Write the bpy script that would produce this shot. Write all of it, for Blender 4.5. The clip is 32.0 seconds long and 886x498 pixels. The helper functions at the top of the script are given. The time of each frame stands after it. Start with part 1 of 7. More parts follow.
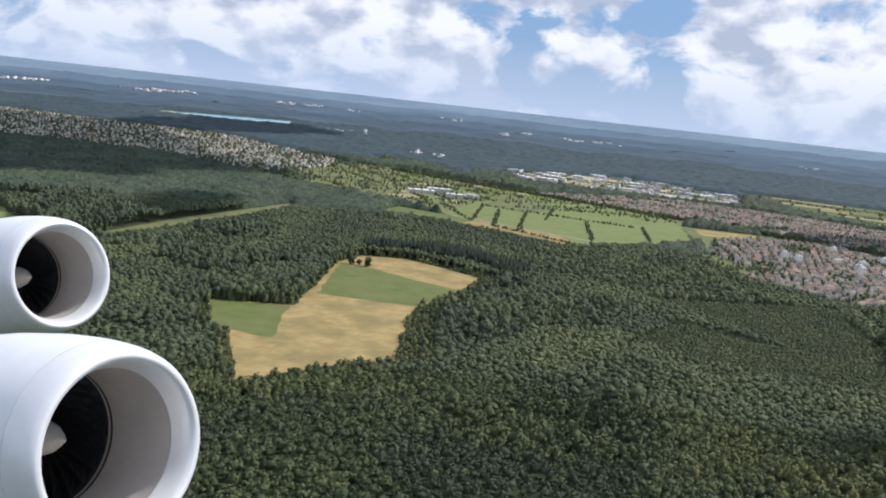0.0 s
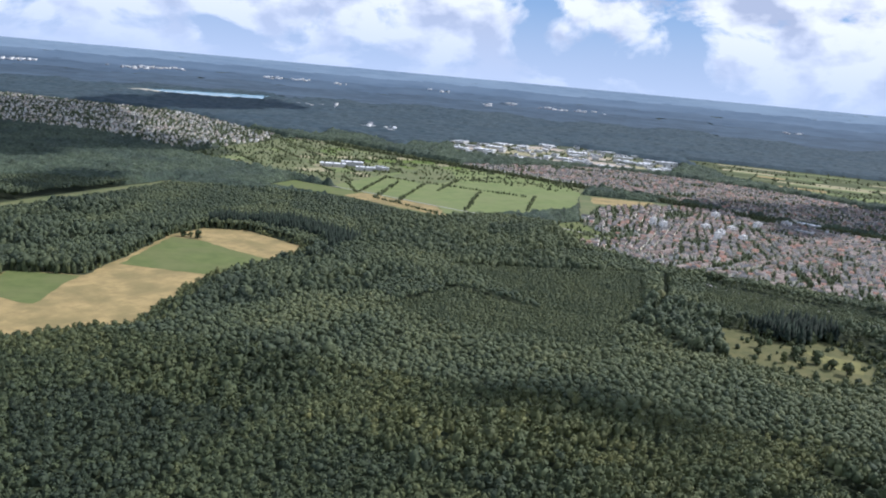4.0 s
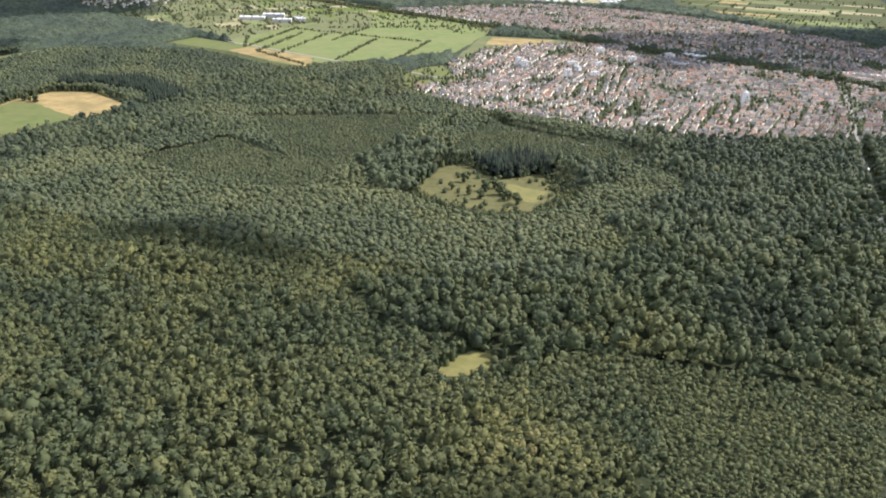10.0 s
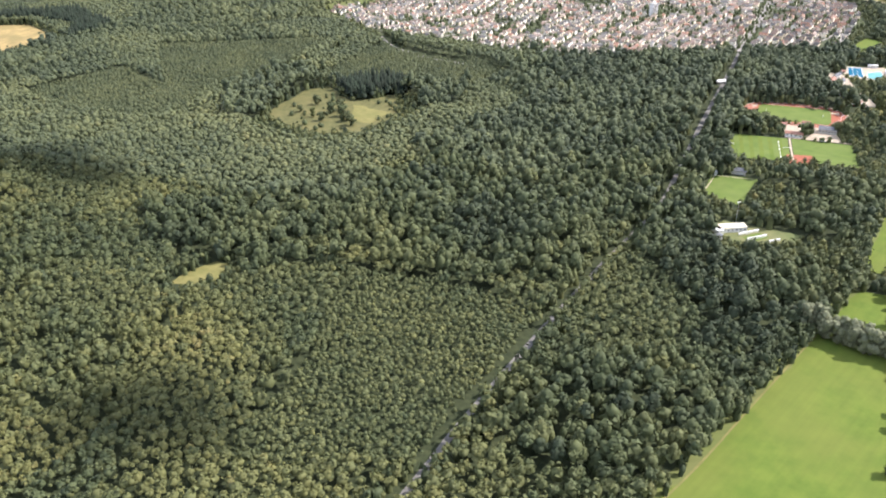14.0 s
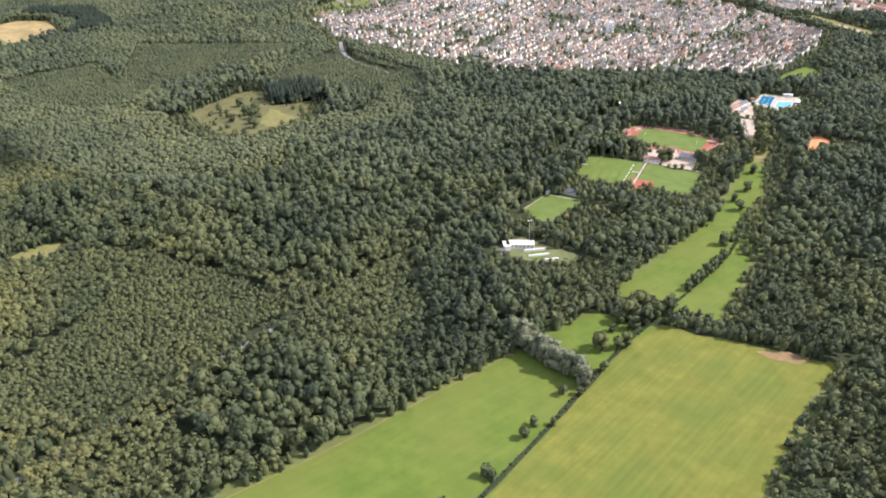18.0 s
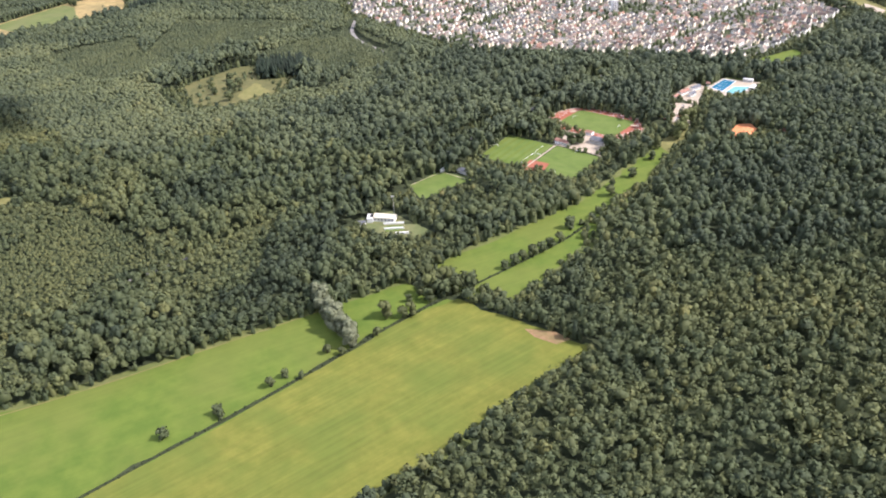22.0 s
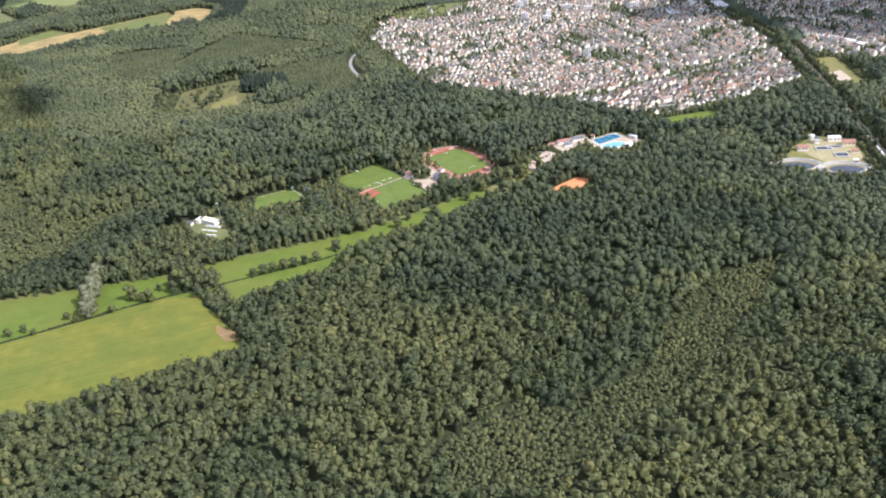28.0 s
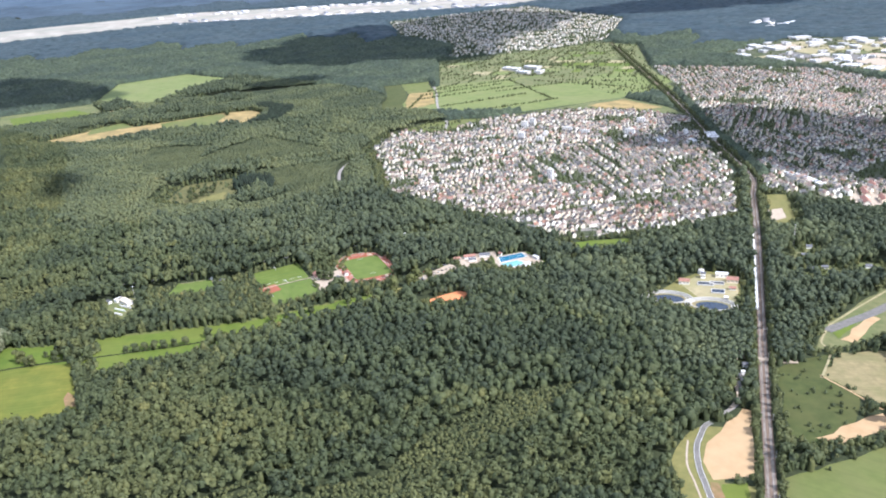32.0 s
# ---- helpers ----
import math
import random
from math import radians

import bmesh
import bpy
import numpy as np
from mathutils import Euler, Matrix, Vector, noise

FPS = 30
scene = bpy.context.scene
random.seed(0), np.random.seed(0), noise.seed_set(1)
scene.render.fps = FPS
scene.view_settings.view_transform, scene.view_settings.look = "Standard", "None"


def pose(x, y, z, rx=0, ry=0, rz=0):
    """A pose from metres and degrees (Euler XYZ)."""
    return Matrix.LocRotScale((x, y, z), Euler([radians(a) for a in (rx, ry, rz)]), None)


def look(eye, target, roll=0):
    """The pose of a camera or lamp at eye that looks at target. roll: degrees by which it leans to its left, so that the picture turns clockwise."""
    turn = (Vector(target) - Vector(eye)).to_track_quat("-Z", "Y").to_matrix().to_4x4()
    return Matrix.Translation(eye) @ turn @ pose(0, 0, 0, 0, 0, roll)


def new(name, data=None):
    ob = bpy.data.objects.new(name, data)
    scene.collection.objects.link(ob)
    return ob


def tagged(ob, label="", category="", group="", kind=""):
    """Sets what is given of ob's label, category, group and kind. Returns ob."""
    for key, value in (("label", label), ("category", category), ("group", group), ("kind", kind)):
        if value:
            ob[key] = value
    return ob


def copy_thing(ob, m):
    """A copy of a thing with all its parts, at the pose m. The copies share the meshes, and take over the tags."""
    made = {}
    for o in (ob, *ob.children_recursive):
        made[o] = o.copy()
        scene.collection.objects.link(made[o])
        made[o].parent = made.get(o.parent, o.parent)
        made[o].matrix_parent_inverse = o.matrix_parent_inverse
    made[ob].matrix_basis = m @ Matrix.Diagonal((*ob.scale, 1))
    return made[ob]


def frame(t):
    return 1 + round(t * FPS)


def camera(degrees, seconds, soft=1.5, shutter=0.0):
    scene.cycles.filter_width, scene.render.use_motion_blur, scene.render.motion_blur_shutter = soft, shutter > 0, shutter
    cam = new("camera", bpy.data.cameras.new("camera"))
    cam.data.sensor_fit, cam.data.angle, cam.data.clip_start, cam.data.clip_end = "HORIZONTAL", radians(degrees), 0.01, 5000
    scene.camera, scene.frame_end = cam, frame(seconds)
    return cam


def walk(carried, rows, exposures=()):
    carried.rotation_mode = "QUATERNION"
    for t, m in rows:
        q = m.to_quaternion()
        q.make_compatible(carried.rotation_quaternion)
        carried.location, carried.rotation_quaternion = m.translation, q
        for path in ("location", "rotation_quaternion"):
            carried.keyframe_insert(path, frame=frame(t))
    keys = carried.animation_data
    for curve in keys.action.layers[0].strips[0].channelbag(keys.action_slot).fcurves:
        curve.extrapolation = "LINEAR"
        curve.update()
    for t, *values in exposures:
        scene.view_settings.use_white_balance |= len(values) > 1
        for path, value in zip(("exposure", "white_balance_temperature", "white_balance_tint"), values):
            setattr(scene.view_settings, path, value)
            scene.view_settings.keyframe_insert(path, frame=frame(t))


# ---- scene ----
cam = camera(55.9, 32.0, soft=1.95)
EXPOSURES = [(0.0, -0.15, 5900, 14), (5.0, -0.08, 5450, 18), (6.0, 0.08, 5450, 20), (7.0, 0.03, 5500, 21), (8.0, 0.20, 5800, 18), (9.0, 0.28, 5900, 17), (11.0, 0.68, 6100, 19), (13.0, 0.86, 6100, 18), (16.0, 0.50, 5950, 20), (18.0, 0.56, 5950, 22), (20.0, 0.52, 5950, 22), (25.0, 0.74, 5900, 22), (28.0, 0.47, 5800, 20), (30.0, 0.36, 5700, 20), (31.0, 0.40, 5650, 18), (32.0, 0.60, 5550, 18)]
METRES, EYE, TILT, LEAN, TURN = 1165.0, 111.5, -9.93, -6.2, 0.0
ROWS = [
    (0.0, -0.00052, 0.00006, 0.00022, 0.00, 0.00, -0.00),
    (0.5, 0.01428, -0.00320, -0.00006, -0.21, -0.21, -0.04),
    (1.0, 0.02900, -0.00652, -0.00030, -0.37, 0.07, -0.09),
    (1.5, 0.04366, -0.00990, -0.00050, -0.30, 0.61, -0.09),
    (2.0, 0.05826, -0.01333, -0.00067, 0.37, 0.65, -0.02),
    (2.5, 0.07283, -0.01678, -0.00081, 0.13, 0.36, 0.07),
    (4.5, 0.13091, -0.03064, -0.00123, 1.77, -2.93, 1.27),
    (5.0, 0.14543, -0.03403, -0.00131, 2.00, -3.87, 1.63),
    (5.5, 0.15996, -0.03738, -0.00140, 2.26, -4.76, 1.76),
    (6.0, 0.17452, -0.04065, -0.00149, 2.29, -5.32, 1.76),
    (6.5, 0.18911, -0.04385, -0.00159, 2.33, -5.30, 1.63),
    (7.0, 0.20373, -0.04695, -0.00169, 2.71, -6.36, 1.75),
    (7.5, 0.21839, -0.04993, -0.00180, 3.08, -7.78, 2.10),
    (8.0, 0.23309, -0.05280, -0.00192, 3.33, -8.67, 2.40),
    (8.5, 0.24784, -0.05553, -0.00206, 4.23, -9.60, 2.70),
    (9.0, 0.26262, -0.05811, -0.00220, 4.93, -11.08, 3.34),
    (9.5, 0.27746, -0.06052, -0.00236, 5.40, -11.82, 3.60),
    (10.0, 0.29235, -0.06276, -0.00252, 6.26, -12.54, 3.81),
    (10.5, 0.30728, -0.06482, -0.00270, 6.63, -13.30, 3.99),
    (11.0, 0.32226, -0.06667, -0.00289, 7.92, -13.80, 4.39),
    (11.5, 0.33729, -0.06831, -0.00309, 8.54, -14.12, 4.65),
    (12.0, 0.35237, -0.06972, -0.00330, 9.31, -14.94, 5.08),
    (12.5, 0.36748, -0.07090, -0.00352, 10.06, -16.19, 5.45),
    (13.0, 0.38265, -0.07184, -0.00374, 10.41, -16.56, 5.68),
    (13.5, 0.39785, -0.07251, -0.00396, 10.60, -17.41, 5.84),
    (15.5, 0.45896, -0.07244, -0.00485, 14.53, -18.36, 5.52),
    (16.0, 0.47430, -0.07169, -0.00506, 16.14, -16.19, 4.70),
    (16.5, 0.48965, -0.07061, -0.00526, 16.36, -13.47, 3.57),
    (17.0, 0.50501, -0.06922, -0.00545, 17.66, -13.29, 3.48),
    (17.5, 0.52037, -0.06750, -0.00562, 18.42, -15.93, 3.96),
    (18.0, 0.53573, -0.06544, -0.00576, 19.47, -17.25, 4.32),
    (18.5, 0.55108, -0.06305, -0.00589, 21.14, -17.91, 4.80),
    (19.0, 0.56641, -0.06030, -0.00599, 22.28, -18.01, 4.94),
    (19.5, 0.58172, -0.05721, -0.00605, 23.79, -17.86, 5.07),
    (20.0, 0.59699, -0.05375, -0.00609, 25.35, -17.76, 5.15),
    (20.5, 0.61224, -0.04994, -0.00609, 26.52, -17.60, 5.04),
    (21.0, 0.62743, -0.04576, -0.00605, 27.92, -17.35, 4.73),
    (21.5, 0.64258, -0.04122, -0.00596, 29.49, -17.92, 4.70),
    (22.0, 0.65767, -0.03631, -0.00583, 30.93, -18.51, 4.71),
    (22.5, 0.67269, -0.03103, -0.00564, 31.97, -18.62, 4.49),
    (23.0, 0.68764, -0.02538, -0.00541, 33.50, -18.93, 4.26),
    (23.5, 0.70251, -0.01936, -0.00511, 34.78, -19.48, 3.92),
    (24.0, 0.71730, -0.01297, -0.00475, 36.10, -19.97, 3.73),
    (24.5, 0.73198, -0.00621, -0.00434, 37.38, -20.17, 3.64),
    (25.0, 0.74657, 0.00091, -0.00385, 38.46, -20.10, 3.61),
    (25.5, 0.76104, 0.00839, -0.00329, 40.31, -19.90, 3.65),
    (27.5, 0.81770, 0.04184, -0.00031, 46.17, -17.85, 2.30),
    (28.0, 0.83152, 0.05105, 0.00063, 46.91, -16.77, 1.42),
    (28.5, 0.84520, 0.06059, 0.00166, 48.42, -16.01, 0.73),
    (29.0, 0.85871, 0.07044, 0.00278, 50.40, -16.14, 0.50),
    (29.5, 0.87206, 0.08059, 0.00399, 50.66, -15.90, 0.08),
    (30.0, 0.88525, 0.09104, 0.00529, 51.11, -15.63, -0.22),
    (30.5, 0.89826, 0.10177, 0.00668, 52.71, -14.49, -0.56),
    (31.0, 0.91109, 0.11276, 0.00816, 54.34, -13.79, -0.76),
    (31.5, 0.92374, 0.12401, 0.00974, 55.38, -12.44, -1.05),
    (32.0, 0.93620, 0.13549, 0.01141, 56.66, -9.93, -1.45),
]
walk(cam, [(t, pose(0, 0, EYE, TILT, LEAN, TURN) @ pose(METRES * x, METRES * y, METRES * z, 90 + pitch, roll, yaw)) for t, x, y, z, yaw, pitch, roll in ROWS],
     EXPOSURES)


# ---------------------------------------------------------------- world, sun
SUN_TO = Vector((0.95, 0.31, 1.05)).normalized()
world = bpy.data.worlds.new("sky")
scene.world = world
world.use_nodes = True
wn, wl = world.node_tree.nodes, world.node_tree.links
wn.clear()
w_out = wn.new("ShaderNodeOutputWorld")
w_bg = wn.new("ShaderNodeBackground")
w_sky = wn.new("ShaderNodeTexSky")
w_sky.sky_type = "NISHITA"
w_sky.sun_disc = False
w_sky.sun_elevation = math.asin(SUN_TO.z)
w_sky.sun_rotation = math.atan2(SUN_TO.x, SUN_TO.y)
w_sky.altitude = 300
w_sky.dust_density = 1.6
w_bg.inputs["Strength"].default_value = 0.10
w_tc = wn.new("ShaderNodeTexCoord")
w_map = wn.new("ShaderNodeMapping")
w_map.inputs["Scale"].default_value = (6.6, 6.6, 11.0)
w_map.inputs["Location"].default_value = (1.3, 0.4, 0.15)
w_n = wn.new("ShaderNodeTexNoise")
w_n.inputs["Scale"].default_value = 1.25
w_n.inputs["Detail"].default_value = 9
w_n.inputs["Roughness"].default_value = 0.56
w_n.inputs["Distortion"].default_value = 0.35
w_r = wn.new("ShaderNodeValToRGB")
w_r.color_ramp.elements[0].position = 0.425
w_r.color_ramp.elements[1].position = 0.50
w_n2 = wn.new("ShaderNodeTexNoise")
w_n2.inputs["Scale"].default_value = 2.3
w_n2.inputs["Detail"].default_value = 6
w_r2 = wn.new("ShaderNodeValToRGB")
w_r2.color_ramp.elements[0].color = (5.6, 6.1, 7.1, 1)
w_r2.color_ramp.elements[0].position = 0.40
w_r2.color_ramp.elements[1].color = (10.8, 10.8, 10.6, 1)
w_r2.color_ramp.elements[1].position = 0.56
w_mix = wn.new("ShaderNodeMixRGB")
# pale haze low over the skyline
w_sep = wn.new("ShaderNodeSeparateXYZ")
w_hz = wn.new("ShaderNodeMapRange")
w_hz.inputs["From Min"].default_value = -0.01
w_hz.inputs["From Max"].default_value = 0.085
w_hz.inputs["To Min"].default_value = 0.92
w_hz.inputs["To Max"].default_value = 0.0
w_haze = wn.new("ShaderNodeMixRGB")
w_haze.inputs["Color2"].default_value = (6.6, 7.6, 9.0, 1)
w_blue = wn.new("ShaderNodeMixRGB")
w_blue.inputs["Fac"].default_value = 0.7
w_blue.inputs["Color2"].default_value = (3.0, 5.0, 7.8, 1)
wl.new(w_tc.outputs["Generated"], w_map.inputs["Vector"])
wl.new(w_tc.outputs["Generated"], w_sep.inputs["Vector"])
wl.new(w_sep.outputs["Z"], w_hz.inputs["Value"])
wl.new(w_map.outputs["Vector"], w_n.inputs["Vector"])
wl.new(w_map.outputs["Vector"], w_n2.inputs["Vector"])
wl.new(w_n.outputs["Fac"], w_r.inputs["Fac"])
wl.new(w_n2.outputs["Fac"], w_r2.inputs["Fac"])
wl.new(w_r.outputs["Color"], w_mix.inputs["Fac"])
wl.new(w_sky.outputs["Color"], w_blue.inputs["Color1"])
wl.new(w_blue.outputs["Color"], w_mix.inputs["Color1"])
wl.new(w_r2.outputs["Color"], w_mix.inputs["Color2"])
wl.new(w_hz.outputs["Result"], w_haze.inputs["Fac"])
wl.new(w_mix.outputs["Color"], w_haze.inputs["Color1"])
wl.new(w_haze.outputs["Color"], w_bg.inputs["Color"])
wl.new(w_bg.outputs["Background"], w_out.inputs["Surface"])

sun = new("sun", bpy.data.lights.new("sun", "SUN"))
sun.data.energy = 5.0
sun.data.angle = radians(0.55)
sun.data.color = (1.0, 0.93, 0.80)
sun.matrix_world = look((0, 0, 900), Vector((0, 0, 900)) - SUN_TO)

# ---------------------------------------------------------------- materials
def material(name, c1, c2, size=1.0, rough=0.8, metal=0.0, bump=0.0, bump_size=0.3, island=0.0,
             objrand=0.0, big=0.0, big_size=60.0, contrast=0.14, c3=None, spec=0.3, cells=None, streak=None):
    """Two tones of noise at the given size in metres, a slow drift at big_size, fine relief, and a spread of value by island or by object."""
    m = bpy.data.materials.new(name)
    m.use_nodes = True
    n, l = m.node_tree.nodes, m.node_tree.links
    b = n["Principled BSDF"]
    b.inputs["Roughness"].default_value = rough
    b.inputs["Metallic"].default_value = metal
    b.inputs["Specular IOR Level"].default_value = spec
    geo = n.new("ShaderNodeNewGeometry")
    no = n.new("ShaderNodeTexNoise")
    no.inputs["Scale"].default_value = 1.0 / size
    no.inputs["Detail"].default_value = 5
    no.inputs["Roughness"].default_value = 0.62
    l.new(geo.outputs["Position"], no.inputs["Vector"])
    ramp = n.new("ShaderNodeValToRGB")
    ramp.color_ramp.elements[0].color = (*c1, 1)
    ramp.color_ramp.elements[1].color = (*c2, 1)
    ramp.color_ramp.elements[0].position = 0.5 - contrast
    ramp.color_ramp.elements[1].position = 0.5 + contrast
    l.new(no.outputs["Fac"], ramp.inputs["Fac"])
    col = ramp.outputs["Color"]
    if c3:
        no3 = n.new("ShaderNodeTexNoise")
        no3.inputs["Scale"].default_value = 1.0 / big_size
        no3.inputs["Detail"].default_value = 4
        l.new(geo.outputs["Position"], no3.inputs["Vector"])
        r3 = n.new("ShaderNodeMapRange")
        r3.inputs["From Min"].default_value = 0.42
        r3.inputs["From Max"].default_value = 0.62
        r3.inputs["To Max"].default_value = max(big, 0.3)
        l.new(no3.outputs["Fac"], r3.inputs["Value"])
        mx = n.new("ShaderNodeMixRGB")
        mx.inputs["Color2"].default_value = (*c3, 1)
        l.new(r3.outputs["Result"], mx.inputs["Fac"])
        l.new(col, mx.inputs["Color1"])
        col = mx.outputs["Color"]
    if cells:
        vo = n.new("ShaderNodeTexVoronoi")
        vo.inputs["Scale"].default_value = 1.0 / cells[0]
        l.new(geo.outputs["Position"], vo.inputs["Vector"])
        hs = n.new("ShaderNodeSeparateColor")
        l.new(vo.outputs["Color"], hs.inputs["Color"])
        cm = n.new("ShaderNodeMapRange")
        cm.inputs["To Min"].default_value = 1 - cells[1]
        cm.inputs["To Max"].default_value = 1 + cells[1]
        l.new(hs.outputs[0], cm.inputs["Value"])
        cs = n.new("ShaderNodeVectorMath")
        cs.operation = "SCALE"
        l.new(col, cs.inputs[0])
        l.new(cm.outputs["Result"], cs.inputs["Scale"])
        col = cs.outputs["Vector"]
    if streak:
        mp = n.new("ShaderNodeMapping")
        mp.vector_type = "TEXTURE"
        mp.inputs["Rotation"].default_value = (0, 0, radians(streak[0]))
        mp.inputs["Scale"].default_value = (streak[1] * 22, streak[1], 1)
        l.new(geo.outputs["Position"], mp.inputs["Vector"])
        sn = n.new("ShaderNodeTexNoise")
        sn.inputs["Scale"].default_value = 1.0
        sn.inputs["Detail"].default_value = 3
        l.new(mp.outputs["Vector"], sn.inputs["Vector"])
        sm = n.new("ShaderNodeMapRange")
        sm.inputs["From Min"].default_value = 0.3
        sm.inputs["From Max"].default_value = 0.7
        sm.inputs["To Min"].default_value = 1 - streak[2]
        sm.inputs["To Max"].default_value = 1 + streak[2]
        l.new(sn.outputs["Fac"], sm.inputs["Value"])
        ss = n.new("ShaderNodeVectorMath")
        ss.operation = "SCALE"
        l.new(col, ss.inputs[0])
        l.new(sm.outputs["Result"], ss.inputs["Scale"])
        col = ss.outputs["Vector"]
    if island or objrand:
        src_out = geo.outputs["Random Per Island"] if island else n.new("ShaderNodeObjectInfo").outputs["Random"]
        k = island or objrand
        mr = n.new("ShaderNodeMapRange")
        mr.inputs["To Min"].default_value = 1 - k
        mr.inputs["To Max"].default_value = 1 + k
        l.new(src_out, mr.inputs["Value"])
        mm = n.new("ShaderNodeVectorMath")
        mm.operation = "SCALE"
        l.new(col, mm.inputs[0])
        l.new(mr.outputs["Result"], mm.inputs["Scale"])
        col = mm.outputs["Vector"]
    l.new(col, b.inputs["Base Color"])
    if bump:
        bn = n.new("ShaderNodeTexNoise")
        bn.inputs["Scale"].default_value = 1.0 / bump_size
        bn.inputs["Detail"].default_value = 3
        l.new(geo.outputs["Position"], bn.inputs["Vector"])
        bu = n.new("ShaderNodeBump")
        bu.inputs["Strength"].default_value = min(bump, 1.0)
        bu.inputs["Distance"].default_value = bump_size
        l.new(bn.outputs["Fac"], bu.inputs["Height"])
        l.new(bu.outputs["Normal"], b.inputs["Normal"])
    return m


def tones(name, colours, rough=0.85, objrand=False, size=2.0, depth=0.25):
    """Picks one of some colours by island (or by object), with stains over it."""
    m = bpy.data.materials.new(name)
    m.use_nodes = True
    n, l = m.node_tree.nodes, m.node_tree.links
    b = n["Principled BSDF"]
    b.inputs["Roughness"].default_value = rough
    b.inputs["Specular IOR Level"].default_value = 0.25
    geo = n.new("ShaderNodeNewGeometry")
    ramp = n.new("ShaderNodeValToRGB")
    ramp.color_ramp.interpolation = "CONSTANT"
    while len(ramp.color_ramp.elements) < len(colours):
        ramp.color_ramp.elements.new(0.5)
    for i, c in enumerate(colours):
        ramp.color_ramp.elements[i].position = i / len(colours)
        ramp.color_ramp.elements[i].color = (*c, 1)
    l.new(n.new("ShaderNodeObjectInfo").outputs["Random"] if objrand else geo.outputs["Random Per Island"], ramp.inputs["Fac"])
    no = n.new("ShaderNodeTexNoise")
    no.inputs["Scale"].default_value = 1.0 / size
    no.inputs["Detail"].default_value = 5
    l.new(geo.outputs["Position"], no.inputs["Vector"])
    mr = n.new("ShaderNodeMapRange")
    mr.inputs["From Min"].default_value = 0.3
    mr.inputs["From Max"].default_value = 0.7
    mr.inputs["To Min"].default_value = 1 - depth
    mr.inputs["To Max"].default_value = 1 + depth
    l.new(no.outputs["Fac"], mr.inputs["Value"])
    mm = n.new("ShaderNodeVectorMath")
    mm.operation = "SCALE"
    l.new(ramp.outputs["Color"], mm.inputs[0])
    l.new(mr.outputs["Result"], mm.inputs["Scale"])
    l.new(mm.outputs["Vector"], b.inputs["Base Color"])
    return m


def foliage(name, shades, island=0.15):
    """Leaves whose green follows the tree's own tint, from dark and cool to yellowish, with light and dark sprays."""
    m = bpy.data.materials.new(name)
    m.use_nodes = True
    n, l = m.node_tree.nodes, m.node_tree.links
    b = n["Principled BSDF"]
    b.inputs["Roughness"].default_value = 0.75
    b.inputs["Specular IOR Level"].default_value = 0.3
    geo = n.new("ShaderNodeNewGeometry")
    at = n.new("ShaderNodeAttribute")
    at.attribute_name = "tint"
    no = n.new("ShaderNodeTexNoise")
    no.inputs["Scale"].default_value = 1.1
    no.inputs["Detail"].default_value = 4
    l.new(geo.outputs["Position"], no.inputs["Vector"])
    sway = n.new("ShaderNodeMath")
    sway.operation = "MULTIPLY_ADD"
    sway.inputs[1].default_value = 0.30
    l.new(no.outputs["Fac"], sway.inputs[0])
    off = n.new("ShaderNodeMath")
    off.operation = "SUBTRACT"
    off.inputs[1].default_value = 0.15
    l.new(at.outputs["Fac"], off.inputs[0])
    l.new(off.outputs["Value"], sway.inputs[2])
    ramp = n.new("ShaderNodeValToRGB")
    while len(ramp.color_ramp.elements) < len(shades):
        ramp.color_ramp.elements.new(0.5)
    for i, (p, c) in enumerate(shades):
        ramp.color_ramp.elements[i].position = p
        ramp.color_ramp.elements[i].color = (*c, 1)
    l.new(sway.outputs["Value"], ramp.inputs["Fac"])
    mr = n.new("ShaderNodeMapRange")
    mr.inputs["To Min"].default_value = 1 - island
    mr.inputs["To Max"].default_value = 1 + island
    l.new(geo.outputs["Random Per Island"], mr.inputs["Value"])
    mm = n.new("ShaderNodeVectorMath")
    mm.operation = "SCALE"
    l.new(ramp.outputs["Color"], mm.inputs[0])
    l.new(mr.outputs["Result"], mm.inputs["Scale"])
    l.new(mm.outputs["Vector"], b.inputs["Base Color"])
    return m


M_WOOD = foliage("woodland_leaves", [(0.0, (0.034, 0.047, 0.024)), (0.25, (0.059, 0.075, 0.031)), (0.5, (0.093, 0.103, 0.038)), (0.75, (0.130, 0.131, 0.043)), (1.0, (0.168, 0.148, 0.054))], 0.13)
# bluer copy of the woodland leaves: distance haze put into the colour
M_WOOD_HAZED = foliage("haze_tinted_woodland_leaves", [(0.0, (0.040, 0.054, 0.030)), (0.25, (0.066, 0.083, 0.041)), (0.5, (0.097, 0.112, 0.050)), (0.75, (0.128, 0.136, 0.056)), (1.0, (0.156, 0.148, 0.060))], 0.10)
M_CLOUD = material("cloud_vapour", (0.80, 0.81, 0.83), (0.88, 0.88, 0.88), 40.0, 1.0)
M_FLOOR = material("woodland_floor", (0.022, 0.031, 0.013), (0.048, 0.058, 0.025), 3.0, 0.95)
M_LEAF = material("broad_leaves", (0.065, 0.077, 0.028), (0.101, 0.114, 0.043), 1.0, 0.8, island=0.16, cells=(4.2, 0.16), c3=(0.055, 0.066, 0.027), big=0.8, big_size=70, contrast=0.2)
M_LEAF_DARK = material("dark_broad_leaves", (0.046, 0.059, 0.024), (0.078, 0.094, 0.037), 1.0, 0.8, island=0.18, cells=(4.2, 0.22), c3=(0.060, 0.076, 0.034), big=0.6, big_size=55, contrast=0.2)
